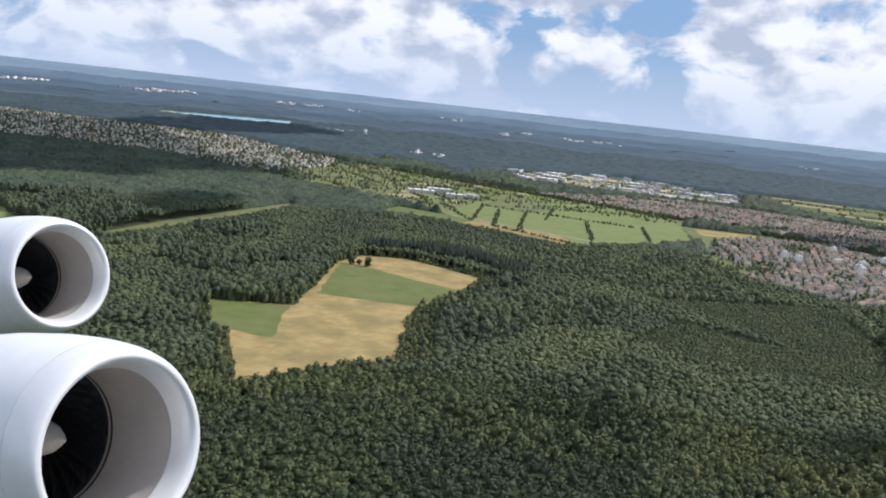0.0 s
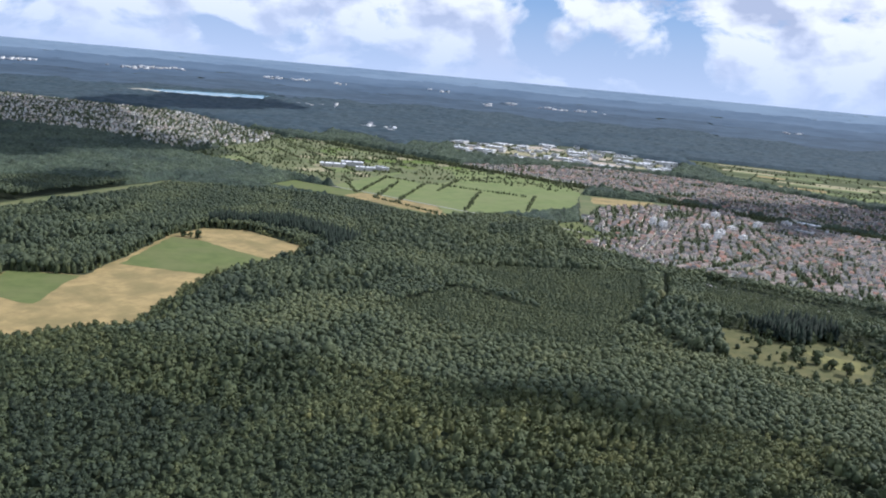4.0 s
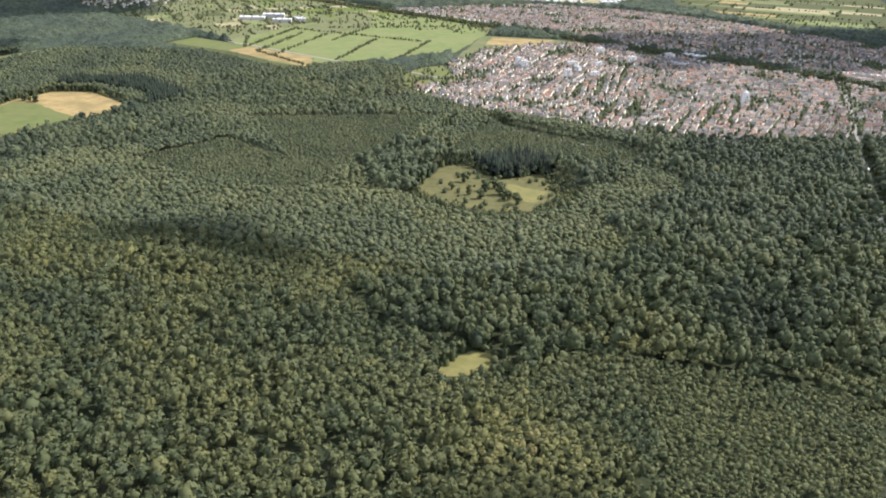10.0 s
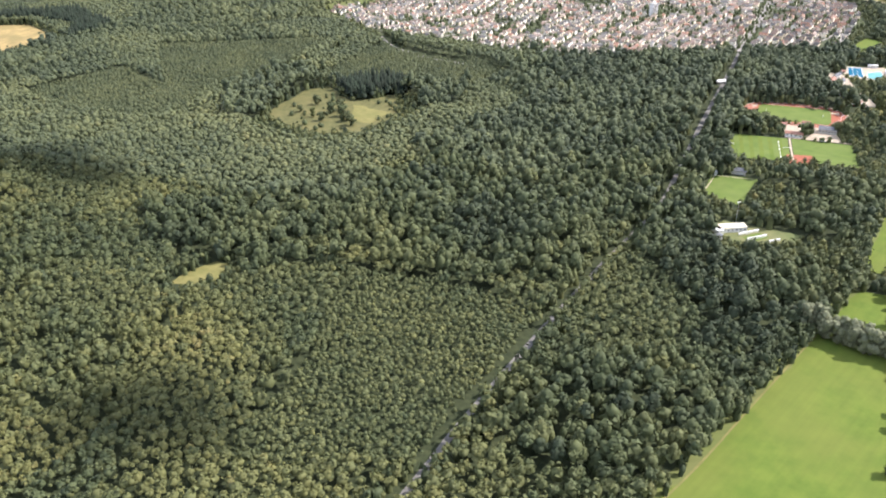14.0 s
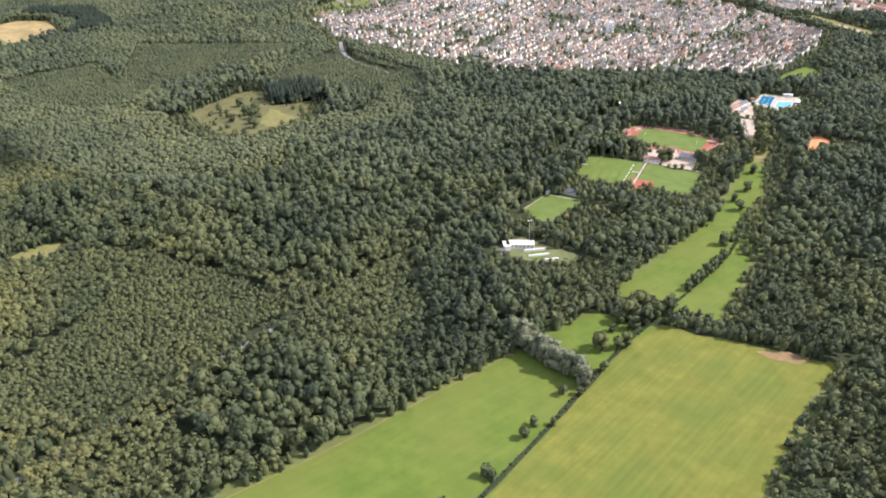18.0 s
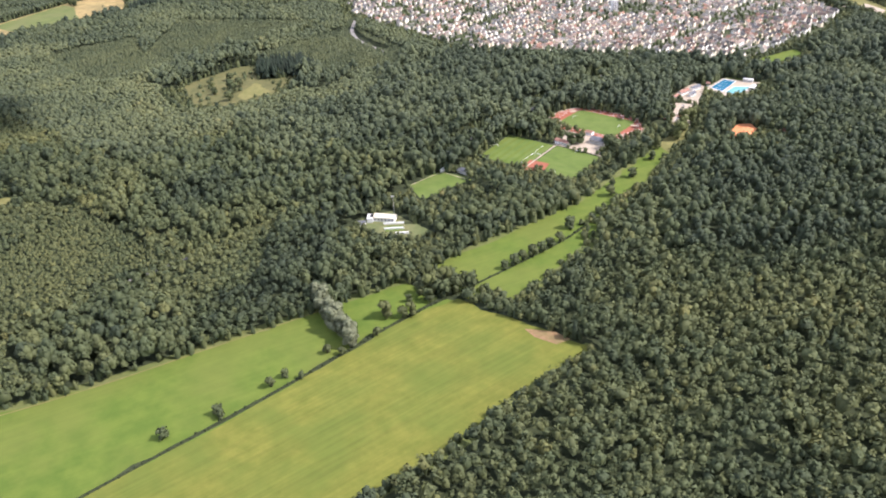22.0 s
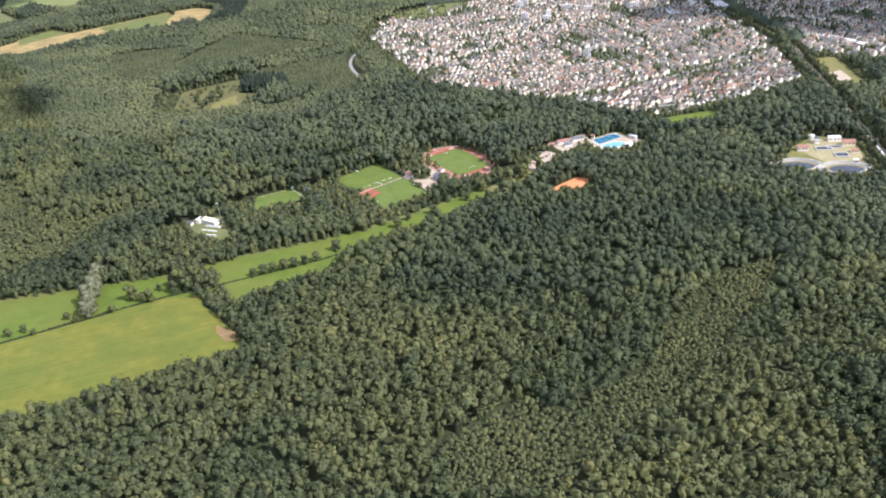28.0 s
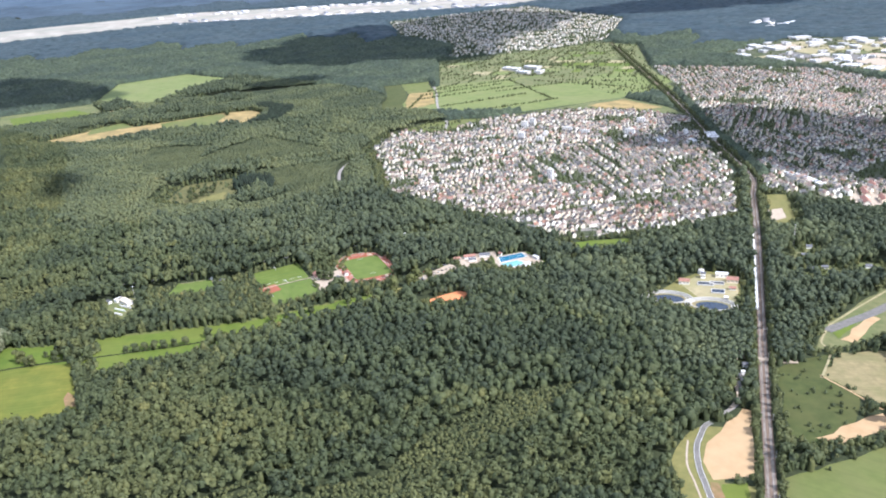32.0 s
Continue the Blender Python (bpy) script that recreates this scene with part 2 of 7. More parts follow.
M_LEAF_PALE = material("yellowish_broad_leaves", (0.073, 0.084, 0.027), (0.113, 0.124, 0.041), 1.0, 0.8, island=0.16, cells=(4.2, 0.16), c3=(0.074, 0.082, 0.030), big=0.6, big_size=60, contrast=0.2)
M_PINE = material("dark_needles", (0.010, 0.018, 0.011), (0.024, 0.036, 0.021), 0.9, 0.85, island=0.3, cells=(3.0, 0.25), contrast=0.2)
# crown shade and some distance haze are put into this colour
M_CANOPY = material("haze_tinted_canopy", (0.036, 0.051, 0.030), (0.074, 0.096, 0.056), 3.2, 0.9, bump=0.9, bump_size=2.4, cells=(4.4, 0.30),
                    c3=(0.034, 0.050, 0.036), big=0.8, big_size=80, contrast=0.16)
# blue distance haze painted into the woods' base colour
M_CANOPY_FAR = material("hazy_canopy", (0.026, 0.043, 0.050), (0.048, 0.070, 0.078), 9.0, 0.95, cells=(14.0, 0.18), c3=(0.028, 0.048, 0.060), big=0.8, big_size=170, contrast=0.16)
# aerial haze painted as colour: each farther band is bluer and paler
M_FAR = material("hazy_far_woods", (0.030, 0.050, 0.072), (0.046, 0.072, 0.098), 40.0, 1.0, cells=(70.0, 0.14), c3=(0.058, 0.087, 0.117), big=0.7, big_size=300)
M_FAR_PALE = material("haze_paled_far_woods", (0.040, 0.066, 0.098), (0.058, 0.090, 0.126), 60.0, 1.0, c3=(0.075, 0.110, 0.150), big=0.7, big_size=350)
M_FAR_BLUE = material("haze_blue_far_woods", (0.062, 0.098, 0.143), (0.082, 0.122, 0.170), 80.0, 1.0, c3=(0.100, 0.144, 0.196), big=0.7, big_size=450)
M_SKYLINE = material("haze_blue_skyline_hills", (0.110, 0.160, 0.220), (0.140, 0.195, 0.255), 90.0, 1.0, c3=(0.17, 0.23, 0.29), big=0.6, big_size=600)
M_BARK = material("bark", (0.05, 0.038, 0.028), (0.11, 0.09, 0.07), 0.3, 0.9)
M_POPLAR = material("silvery_poplar_leaves", (0.085, 0.097, 0.052), (0.158, 0.168, 0.096), 0.6, 0.7, island=0.22, contrast=0.2)
M_GRASS = material("meadow_grass", (0.078, 0.122, 0.015), (0.110, 0.150, 0.021), 9.0, 0.95, c3=(0.132, 0.146, 0.029), big=0.5, big_size=35, streak=(56, 1.6, 0.05))
M_CROP = material("far_green_crops", (0.125, 0.158, 0.048), (0.160, 0.192, 0.062), 14.0, 0.95, c3=(0.18, 0.19, 0.075), big=0.5, big_size=50)
M_HAY = material("mown_meadow", (0.114, 0.128, 0.019), (0.158, 0.158, 0.027), 7.0, 0.95, c3=(0.094, 0.124, 0.019), big=0.7, big_size=24, streak=(66, 1.5, 0.10))
M_ROUGH = material("rough_pasture", (0.112, 0.125, 0.050), (0.170, 0.168, 0.074), 5.0, 0.95, c3=(0.09, 0.12, 0.04), big=0.6, big_size=22)
M_HEATH = material("dry_heath", (0.080, 0.085, 0.030), (0.122, 0.116, 0.044), 4.0, 0.95, c3=(0.150, 0.135, 0.052), big=0.5, big_size=14)
M_DARKGRASS = material("long_grass", (0.046, 0.060, 0.016), (0.068, 0.082, 0.023), 6.0, 0.95, c3=(0.086, 0.088, 0.028), big=0.5, big_size=22)
M_STUBBLE = material("stubble", (0.26, 0.195, 0.080), (0.36, 0.265, 0.110), 7.0, 0.95, c3=(0.185, 0.150, 0.060), big=0.75, big_size=22, streak=(62, 1.2, 0.07))
M_SAND = material("dry_ploughed_soil", (0.37, 0.25, 0.13), (0.44, 0.31, 0.17), 8.0, 0.95, c3=(0.40, 0.29, 0.165), big=0.5, big_size=20)
M_TAN = material("dry_fallow", (0.27, 0.235, 0.13), (0.36, 0.31, 0.18), 4.0, 0.95, c3=(0.22, 0.22, 0.10), big=0.5, big_size=16)
M_FALLOW = material("weedy_fallow", (0.195, 0.165, 0.082), (0.265, 0.220, 0.112), 4.0, 0.95, c3=(0.15, 0.15, 0.06), big=0.5, big_size=14, streak=(48, 1.2, 0.08))
M_PIT = material("pale_pit_sand", (0.36, 0.32, 0.25), (0.48, 0.43, 0.34), 30.0, 0.95, c3=(0.22, 0.22, 0.15), big=0.5, big_size=60)
M_DRY = material("dry_yellow_grass", (0.150, 0.142, 0.048), (0.200, 0.182, 0.064), 4.0, 0.95, c3=(0.13, 0.135, 0.04), big=0.5, big_size=10)
M_PASTURE = material("olive_pasture", (0.096, 0.120, 0.032), (0.126, 0.146, 0.042), 9.0, 0.95, c3=(0.135, 0.140, 0.05), big=0.6, big_size=25, streak=(20, 1.6, 0.05))
M_TURF = material("sports_turf", (0.082, 0.125, 0.022), (0.106, 0.150, 0.028), 6.0, 0.9, c3=(0.15, 0.18, 0.05), big=0.4, big_size=18)
M_TURF_B = material("sports_turf_mown", (0.090, 0.135, 0.024), (0.114, 0.158, 0.030), 6.0, 0.9)
M_TRACK = material("red_running_track", (0.25, 0.080, 0.047), (0.31, 0.106, 0.062), 2.0, 0.85)
M_CLAY = material("orange_clay", (0.60, 0.22, 0.09), (0.68, 0.27, 0.12), 1.5, 0.9)
M_PAVE = material("pale_paving", (0.33, 0.27, 0.205), (0.46, 0.385, 0.295), 2.0, 0.85)
M_ASPHALT = material("asphalt", (0.130, 0.124, 0.114), (0.185, 0.176, 0.162), 2.5, 0.85)
M_STREET = material("street", (0.22, 0.20, 0.185), (0.30, 0.28, 0.26), 3.0, 0.9)
M_BALLAST = material("railway_ballast", (0.15, 0.108, 0.078), (0.215, 0.16, 0.118), 1.5, 0.95)
M_STEEL = material("rail_steel", (0.22, 0.19, 0.17), (0.30, 0.27, 0.25), 1.0, 0.5, metal=0.6)
M_GARDEN = material("town_gardens", (0.030, 0.046, 0.016), (0.075, 0.090, 0.036), 7.0, 0.95, c3=(0.13, 0.12, 0.095), big=0.4, big_size=15)
M_SOIL = material("bare_reddish_soil", (0.20, 0.125, 0.062), (0.27, 0.17, 0.088), 2.0, 0.95, c3=(0.12, 0.13, 0.04), big=0.4, big_size=5)
M_PLASTER = tones("house_plaster", [(0.89, 0.84, 0.73), (0.87, 0.79, 0.65), (0.90, 0.87, 0.80), (0.85, 0.74, 0.58), (0.89, 0.84, 0.75)], objrand=False, depth=0.1)
M_PLASTER_OB = tones("plaster_of_near_houses", [(0.89, 0.84, 0.73), (0.87, 0.79, 0.65), (0.90, 0.87, 0.80), (0.85, 0.74, 0.58), (0.89, 0.84, 0.75)], objrand=True, depth=0.1)
ROOFS = [(0.22, 0.165, 0.135), (0.165, 0.125, 0.105), (0.105, 0.10, 0.096), (0.29, 0.235, 0.20), (0.14, 0.138, 0.135), (0.27, 0.155, 0.112), (0.19, 0.17, 0.152), (0.085, 0.083, 0.082)]
M_ROOF = tones("roof_tiles", ROOFS, depth=0.2)
M_ROOF_OB = tones("roof_tiles_of_near_houses", ROOFS, objrand=True, depth=0.2)
M_ROOF_FAR = tones("far_roofs", [(0.25, 0.20, 0.17), (0.20, 0.15, 0.13), (0.44, 0.42, 0.40), (0.13, 0.125, 0.12), (0.17, 0.15, 0.14), (0.11, 0.105, 0.10)], depth=0.15)
M_WHITE = material("white_render", (0.74, 0.73, 0.70), (0.82, 0.81, 0.79), 4.0, 0.7)
M_HALLROOF = tones("hall_roofing", [(0.48, 0.48, 0.48), (0.72, 0.72, 0.71), (0.25, 0.26, 0.28), (0.58, 0.56, 0.52), (0.66, 0.65, 0.62)], depth=0.12)
M_CREAM = material("cream_roofing", (0.58, 0.52, 0.40), (0.68, 0.61, 0.48), 1.5, 0.8)
M_GREYROOF = material("slate_grey_roofing", (0.10, 0.105, 0.12), (0.15, 0.155, 0.17), 1.5, 0.7)
M_REDROOF = material("red_roof_tiles", (0.27, 0.14, 0.105), (0.34, 0.185, 0.14), 1.0, 0.85)
M_GLASS = material("dark_window_glass", (0.03, 0.035, 0.045), (0.05, 0.055, 0.065), 1.0, 0.12, spec=0.6)
M_POOL = material("deep_pool_water", (0.02, 0.13, 0.23), (0.035, 0.17, 0.28), 3.0, 0.1)
M_SHALLOW = material("shallow_pool_water", (0.14, 0.36, 0.38), (0.20, 0.43, 0.44), 3.0, 0.12)
M_LAKE = material("quarry_lake_water", (0.16, 0.30, 0.36), (0.20, 0.34, 0.40), 60.0, 0.2)
M_TANKWATER = material("basin_water", (0.02, 0.03, 0.05), (0.035, 0.05, 0.07), 2.0, 0.15)
M_CONCRETE = material("concrete", (0.42, 0.41, 0.38), (0.54, 0.52, 0.48), 1.5, 0.85)
M_LINE = material("white_line_paint", (0.70, 0.70, 0.68), (0.80, 0.80, 0.78), 2.0, 0.8)
M_RUNWAY = material("pale_airfield", (0.26, 0.24, 0.20), (0.40, 0.365, 0.31), 60.0, 0.9, c3=(0.20, 0.22, 0.17), big=0.5, big_size=160)
M_DITCH = material("ditch_reeds", (0.018, 0.026, 0.010), (0.04, 0.05, 0.018), 1.0, 0.95)
M_NACELLE = material("white_nacelle_paint", (0.76, 0.77, 0.79), (0.80, 0.81, 0.83), 0.5, 0.32, spec=0.5)
M_LIP = material("bare_aluminium_lip", (0.78, 0.78, 0.79), (0.84, 0.84, 0.85), 0.3, 0.35, metal=0.25, spec=0.5)
M_LINER = material("acoustic_liner", (0.42, 0.39, 0.36), (0.48, 0.45, 0.42), 0.4, 0.6)
M_FAN = material("titanium_fan", (0.03, 0.03, 0.034), (0.06, 0.06, 0.065), 0.2, 0.4, metal=0.6)
M_SPINNER = material("spinner_grey", (0.52, 0.49, 0.44), (0.60, 0.57, 0.52), 0.2, 0.45)
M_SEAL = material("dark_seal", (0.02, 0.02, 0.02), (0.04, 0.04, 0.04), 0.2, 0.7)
M_TRAIN = material("white_train_paint", (0.80, 0.80, 0.80), (0.86, 0.86, 0.86), 1.0, 0.4)


# ---------------------------------------------------------------- helpers
RNG = np.random.default_rng(7)


def part(name, bm, mat, parent=None, label=""):
    """One mesh object from a bmesh, under a thing or a part."""
    me = bpy.data.meshes.new(name)
    bm.to_mesh(me)
    bm.free()
    me.materials.append(mat)
    ob = new(name, me)
    ob.parent = parent
    if label:
        ob["label"] = label
    return ob


def arrays(name, verts, faces, mats, index=None, parent=None, smooth=False, tint=None):
    """One mesh object from numpy arrays: verts (n, 3), faces (m, 3) or (m, 4); tint: a tree's own shade of green, for each vertex."""
    verts, faces = np.asarray(verts, dtype=np.float32), np.asarray(faces, dtype=np.int32)
    k = faces.shape[1]
    me = bpy.data.meshes.new(name)
    me.vertices.add(len(verts))
    me.vertices.foreach_set("co", verts.ravel())
    me.loops.add(faces.size)
    me.loops.foreach_set("vertex_index", faces.ravel())
    me.polygons.add(len(faces))
    me.polygons.foreach_set("loop_start", np.arange(len(faces), dtype=np.int32) * k)
    me.polygons.foreach_set("loop_total", np.full(len(faces), k, dtype=np.int32))
    if index is not None:
        me.polygons.foreach_set("material_index", np.asarray(index, dtype=np.int32))
    if smooth:
        me.polygons.foreach_set("use_smooth", np.ones(len(faces), dtype=bool))
    if tint is not None:
        me.attributes.new("tint", "FLOAT", "POINT").data.foreach_set("value", np.asarray(tint, dtype=np.float32))
    me.update(calc_edges=True)
    for m in mats if isinstance(mats, (list, tuple)) else [mats]:
        me.materials.append(m)
    ob = new(name, me)
    ob.parent = parent
    return ob


def empty(name, x=0, y=0, z=0, rz=0, label="", category="", group=""):
    ob = new(name)
    ob.matrix_world = pose(x, y, z, 0, 0, rz)
    return tagged(ob, label, category, group)


def box(bm, x0, x1, y0, y1, z0, z1):
    v = [bm.verts.new((x, y, z)) for z in (z0, z1) for x, y in ((x0, y0), (x1, y0), (x1, y1), (x0, y1))]
    for f in ((3, 2, 1, 0), (4, 5, 6, 7), (0, 1, 5, 4), (1, 2, 6, 5), (2, 3, 7, 6), (3, 0, 4, 7)):
        bm.faces.new([v[i] for i in f])
    return bm


def boxed(*b):
    return box(bmesh.new(), *b)


def inside(poly, x, y):
    """Which of the points lie in the polygon."""
    hit = np.zeros(np.shape(x), dtype=bool)
    px, py = poly[-1]
    for qx, qy in poly:
        cross = (qy > y) != (py > y)
        with np.errstate(divide="ignore", invalid="ignore"):
            hit ^= cross & (x < (px - qx) * (y - qy) / (py - qy) + qx)
        px, py = qx, qy
    return hit


def off_line(line, x, y):
    """Distance of the points from a polyline."""
    best = np.full(np.shape(x), 1e9)
    for (ax, ay), (bx, by) in zip(line, line[1:]):
        dx, dy = bx - ax, by - ay
        t = np.clip(((x - ax) * dx + (y - ay) * dy) / (dx * dx + dy * dy), 0, 1)
        best = np.minimum(best, np.hypot(x - ax - t * dx, y - ay - t * dy))
    return best


def rise(x, y):
    """The far hills: flat out to three kilometres, then climbing to the skyline."""
    r = np.hypot(np.asarray(x, dtype=float) - 100, y)
    return 104 * (np.clip(r - 3000, 0, 1800) / 1800) ** 1.6


def wavy(poly, step=6.0, amount=1.0, seed=0):
    """The polygon's outline, cut into short uneven steps."""
    rng, out = np.random.default_rng(seed), []
    for (ax, ay), (bx, by) in zip(poly, poly[1:] + poly[:1]):
        k = max(1, int(math.hypot(bx - ax, by - ay) / step))
        for i in range(k):
            u = i / k
            out.append((ax + (bx - ax) * u + rng.normal(0, amount) * (i > 0), ay + (by - ay) * u + rng.normal(0, amount) * (i > 0)))
    return out


def sheet(name, poly, mat, z, label, category="field", uneven=0.8, lip=0.0):
    """A flat piece of the ground, as one polygon."""
    bm = bmesh.new()
    pts = wavy(poly, 7.0, uneven, len(poly)) if uneven else poly
    vs = [bm.verts.new((x, y, z + lip)) for x, y in pts]
    f = bm.faces.new(vs)
    if f.normal.z < 0 or sum((x1 - x0) * (y1 + y0) for (x0, y0), (x1, y1) in zip(pts, pts[1:] + pts[:1])) > 0:
        f.normal_flip()
    bmesh.ops.triangulate(bm, faces=[f])
    return tagged(part(name, bm, mat), label, category, kind="structure")


def ribbon(name, line, width, mat, z, label, category="road", thick=0.0):
    """A strip along a polyline."""
    bm, rows = bmesh.new(), []
    for i, (x, y) in enumerate(line):
        (ax, ay), (bx, by) = line[max(i - 1, 0)], line[min(i + 1, len(line) - 1)]
        d = math.hypot(bx - ax, by - ay)
        nx, ny = -(by - ay) / d * width / 2, (bx - ax) / d * width / 2
        rows.append((bm.verts.new((x + nx, y + ny, z)), bm.verts.new((x - nx, y - ny, z))))
    for (a, b), (c, d) in zip(rows, rows[1:]):
        bm.faces.new((a, b, d, c))
    if thick:
        top = list(bm.faces)
        bmesh.ops.extrude_face_region(bm, geom=top)
        low = [v for v in bm.verts if v.is_valid][:len(line) * 2]
        for v in low:
            v.co.z -= thick
    ob = part(name, bm, mat)
    return tagged(ob, label, category, kind="structure") if label else ob


def smoothed(line, k=6):
    """A polyline rounded by Catmull-Rom."""
    out = []
    for i in range(len(line) - 1):
        p0, p1, p2, p3 = (Vector(line[max(0, min(len(line) - 1, j))]) for j in (i - 1, i, i + 1, i + 2))
        for s in range(k):
            t = s / k
            out.append(tuple(0.5 * (2 * p1 + (p2 - p0) * t + (2 * p0 - 5 * p1 + 4 * p2 - p3) * t * t + (3 * p1 - p0 - 3 * p2 + p3) * t ** 3)))
    return out + [tuple(line[-1])]


# ---------------------------------------------------------------- the plan
FLIGHT = [(0, 0), (272, -61), (548, -83), (831, -16), (1087, 157)]
CLEARING = [(-59, 550), (-46, 580), (-13, 585), (37, 544), (24, 497), (-3, 448), (-8, 408), (-9, 347), (-31, 335), (-51, 317), (-67, 299), (-87, 368), (-97, 372), (-108, 419), (-67, 423), (-63, 481)]
CLEARING_GREEN = [(-57, 540), (-36, 537), (24, 497), (-3, 448), (-60, 455)]
CLEARING_WEST = [(-108, 419), (-68, 421), (-66, 363), (-97, 372)]
GLADE_NORTH = [(-313, 423), (-494, 508), (-504, 634), (-366, 672), (-278, 571), (-202, 484)]
GLADE_SOUTH = [(-188, 274), (-320, 291), (-313, 423), (-189, 416)]
GLADE_STRIP = [(-226, 558), (-197, 657), (-137, 808), (-134, 767), (-183, 621), (-216, 544)]
ALLOTMENTS = [(10, 865), (65, 1019), (131, 1114), (257, 1132), (294, 973), (263, 825), (199, 759), (140, 722), (87, 750), (38, 803)]
ORCHARDS = [(-209, 1010), (-146, 1345), (-58, 1359), (19, 1291), (136, 1184), (320, 1044), (291, 971), (65, 1019), (10, 865)]
TOWN = [(292, 586), (239, 648), (285, 688), (262, 762), (295, 864), (360, 916), (439, 929), (582, 806), (629, 763), (695, 682), (689, 623), (649, 547), (624, 547), (580, 542), (554, 533), (448, 516), (375, 552)]
TOWN_EAST = [(151, 1180), (360, 1295), (479, 1262), (621, 1165), (777, 971), (777, 825), (720, 776), (636, 802), (513, 893), (359, 1019)]
TOWN_WEST = [(-942, 1814), (-677, 1753), (-428, 1697), (-146, 1359), (-155, 1262), (-220, 1039), (-368, 1157), (-611, 1178), (-971, 1359)]
INDUSTRY = [(130, 1572), (383, 1720), (553, 1514), (477, 1299), (360, 1306), (145, 1328)]
FIELDS_EAST = [(602, 1650), (976, 1553), (874, 1116), (705, 1116), (582, 1311)]
MEADOW_WEST = [(427, 0), (510, 99), (533, 134), (561, 177), (584, 210), (602, 205), (597, 190), (585, 154), (571, 110), (529, 0)]
MEADOW_EAST = [(531, 0), (573, 110), (587, 154), (599, 190), (610, 208), (674, 199), (660, 167), (648, 127), (621, 68), (592, 0)]
MEADOW_MID = [(588, 226), (626, 309), (641, 388), (645, 408), (649, 399), (648, 347), (633, 285), (613, 224)]
MEADOW_SIDE = [(615, 222), (634, 269), (644, 278), (632, 216)]
HEATH = [(282, 379), (291, 427), (306, 437), (330, 408), (355, 425), (363, 383), (347, 355), (320, 351)]
GLADE_SMALL = [(314, 182), (321, 197), (326, 202), (335, 200), (332, 187), (324, 183)]
PITCH_SMALL = [(533, 294), (541, 316), (562, 312), (549, 281)]
PITCHES = [(551, 340), (554, 375), (586, 369), (617, 362), (614, 331), (585, 339)]
STADIUM = [(566, 415), (574, 428), (599, 427), (624, 415), (626, 401), (606, 389), (576, 401)]
CLUB = [(530, 249), (540, 265), (553, 260), (571, 254), (567, 245), (546, 243)]
FORECOURT = [(584, 371), (588, 392), (612, 394), (614, 366)]
POOLS = [(641, 485), (648, 510), (673, 508), (670, 483), (655, 476)]
POOL_HOUSE = [(625, 468), (633, 495), (642, 488), (645, 456)]
CARPARK = [(631, 456), (643, 456), (649, 423), (639, 421)]
CLAY = [(672.6, 420.9), (673.8, 433), (680.5, 436), (685.6, 429), (684, 420.6), (679.2, 417), (676.3, 409), (672.5, 412)]
LAWN = [(656, 546), (680, 583), (688, 572), (670, 540)]
WORKS = [(762, 517), (753, 549), (755, 573), (775, 582), (792, 563), (805, 535), (788, 521)]
SAND = [(876, 454), (881, 456), (891, 441), (905, 426), (912, 414), (909, 411), (908, 408), (903, 400), (892, 407), (884, 419), (882, 431)]
VERGE = [(874, 428), (882, 436), (890, 424), (907, 402), (922, 416), (956, 374), (978, 338), (960, 320), (948, 338), (931, 360), (897, 387), (883, 397), (875, 414)]
PADDOCK = [(863, 497), (870, 532), (880, 515), (903, 509), (915, 481), (916, 452), (903, 452), (885, 472)]
FALLOW = [(881, 508), (873, 536), (888, 555), (922, 529), (918, 505)]
PLOT = [(911, 458), (918, 498), (929, 490), (921, 462)]
LOWER_FIELD = [(920, 423), (934, 476), (981, 485), (981, 408), (942, 393)]
STRIPS = [(850, 558), (843, 631), (864, 631), (879, 582), (873, 549), (864, 529)]
RAIL = smoothed([(981, 335), (924, 409), (854, 499), (739, 649), (680, 723), (636, 776), (513, 870), (350, 1000), (107, 1182), (-128, 1361)])
ROAD = smoothed([(417, 39), (437, 94), (444, 114), (465, 167), (487, 219), (512, 275), (527, 330), (544, 396), (571, 495), (583, 540)])
LANE = smoothed([(874.7, 433.3), (875, 428.4), (878.2, 422.1), (883.7, 412.7), (893.8, 402.4), (903.8, 394.6), (912.2, 388.2), (922.4, 379.2), (931.2, 370), (937, 362.8), (955, 341), (972, 322)])
BEND = smoothed([(306, 573), (325, 539), (350, 515), (388, 495)])
FOREST_TRACK = smoothed([(255, 427), (277, 485), (291, 544)])
DITCH = smoothed([(512, -20), (530, 0), (571, 110), (586, 154), (598, 190), (608, 212), (630, 264), (636, 285)])
RIDE = smoothed([(782.5, 208.7), (789.3, 242.7), (779.6, 291.2), (791.2, 320.4), (805.8, 339.8)])
AVENUE = smoothed([(583, 540), (621, 670), (651, 791)])
OPEN = [CLEARING, GLADE_NORTH, GLADE_SOUTH, GLADE_STRIP, ALLOTMENTS, ORCHARDS, TOWN, TOWN_EAST, TOWN_WEST, INDUSTRY, FIELDS_EAST, MEADOW_WEST, MEADOW_EAST, MEADOW_MID,
        MEADOW_SIDE, HEATH, GLADE_SMALL, PITCH_SMALL, PITCHES, STADIUM, CLUB, FORECOURT, POOLS, POOL_HOUSE, CARPARK, CLAY, LAWN, WORKS, SAND, VERGE, PADDOCK, FALLOW, PLOT, LOWER_FIELD, STRIPS]
GARDENS = [(781, 627), (786, 634), (774, 666), (767, 661)]
GARDENS_EAST = [(796, 627), (804, 642), (813, 634), (807, 615), (798, 617)]
GARDENS_FAR = [(811, 655), (822, 667), (830, 651), (821, 639)]
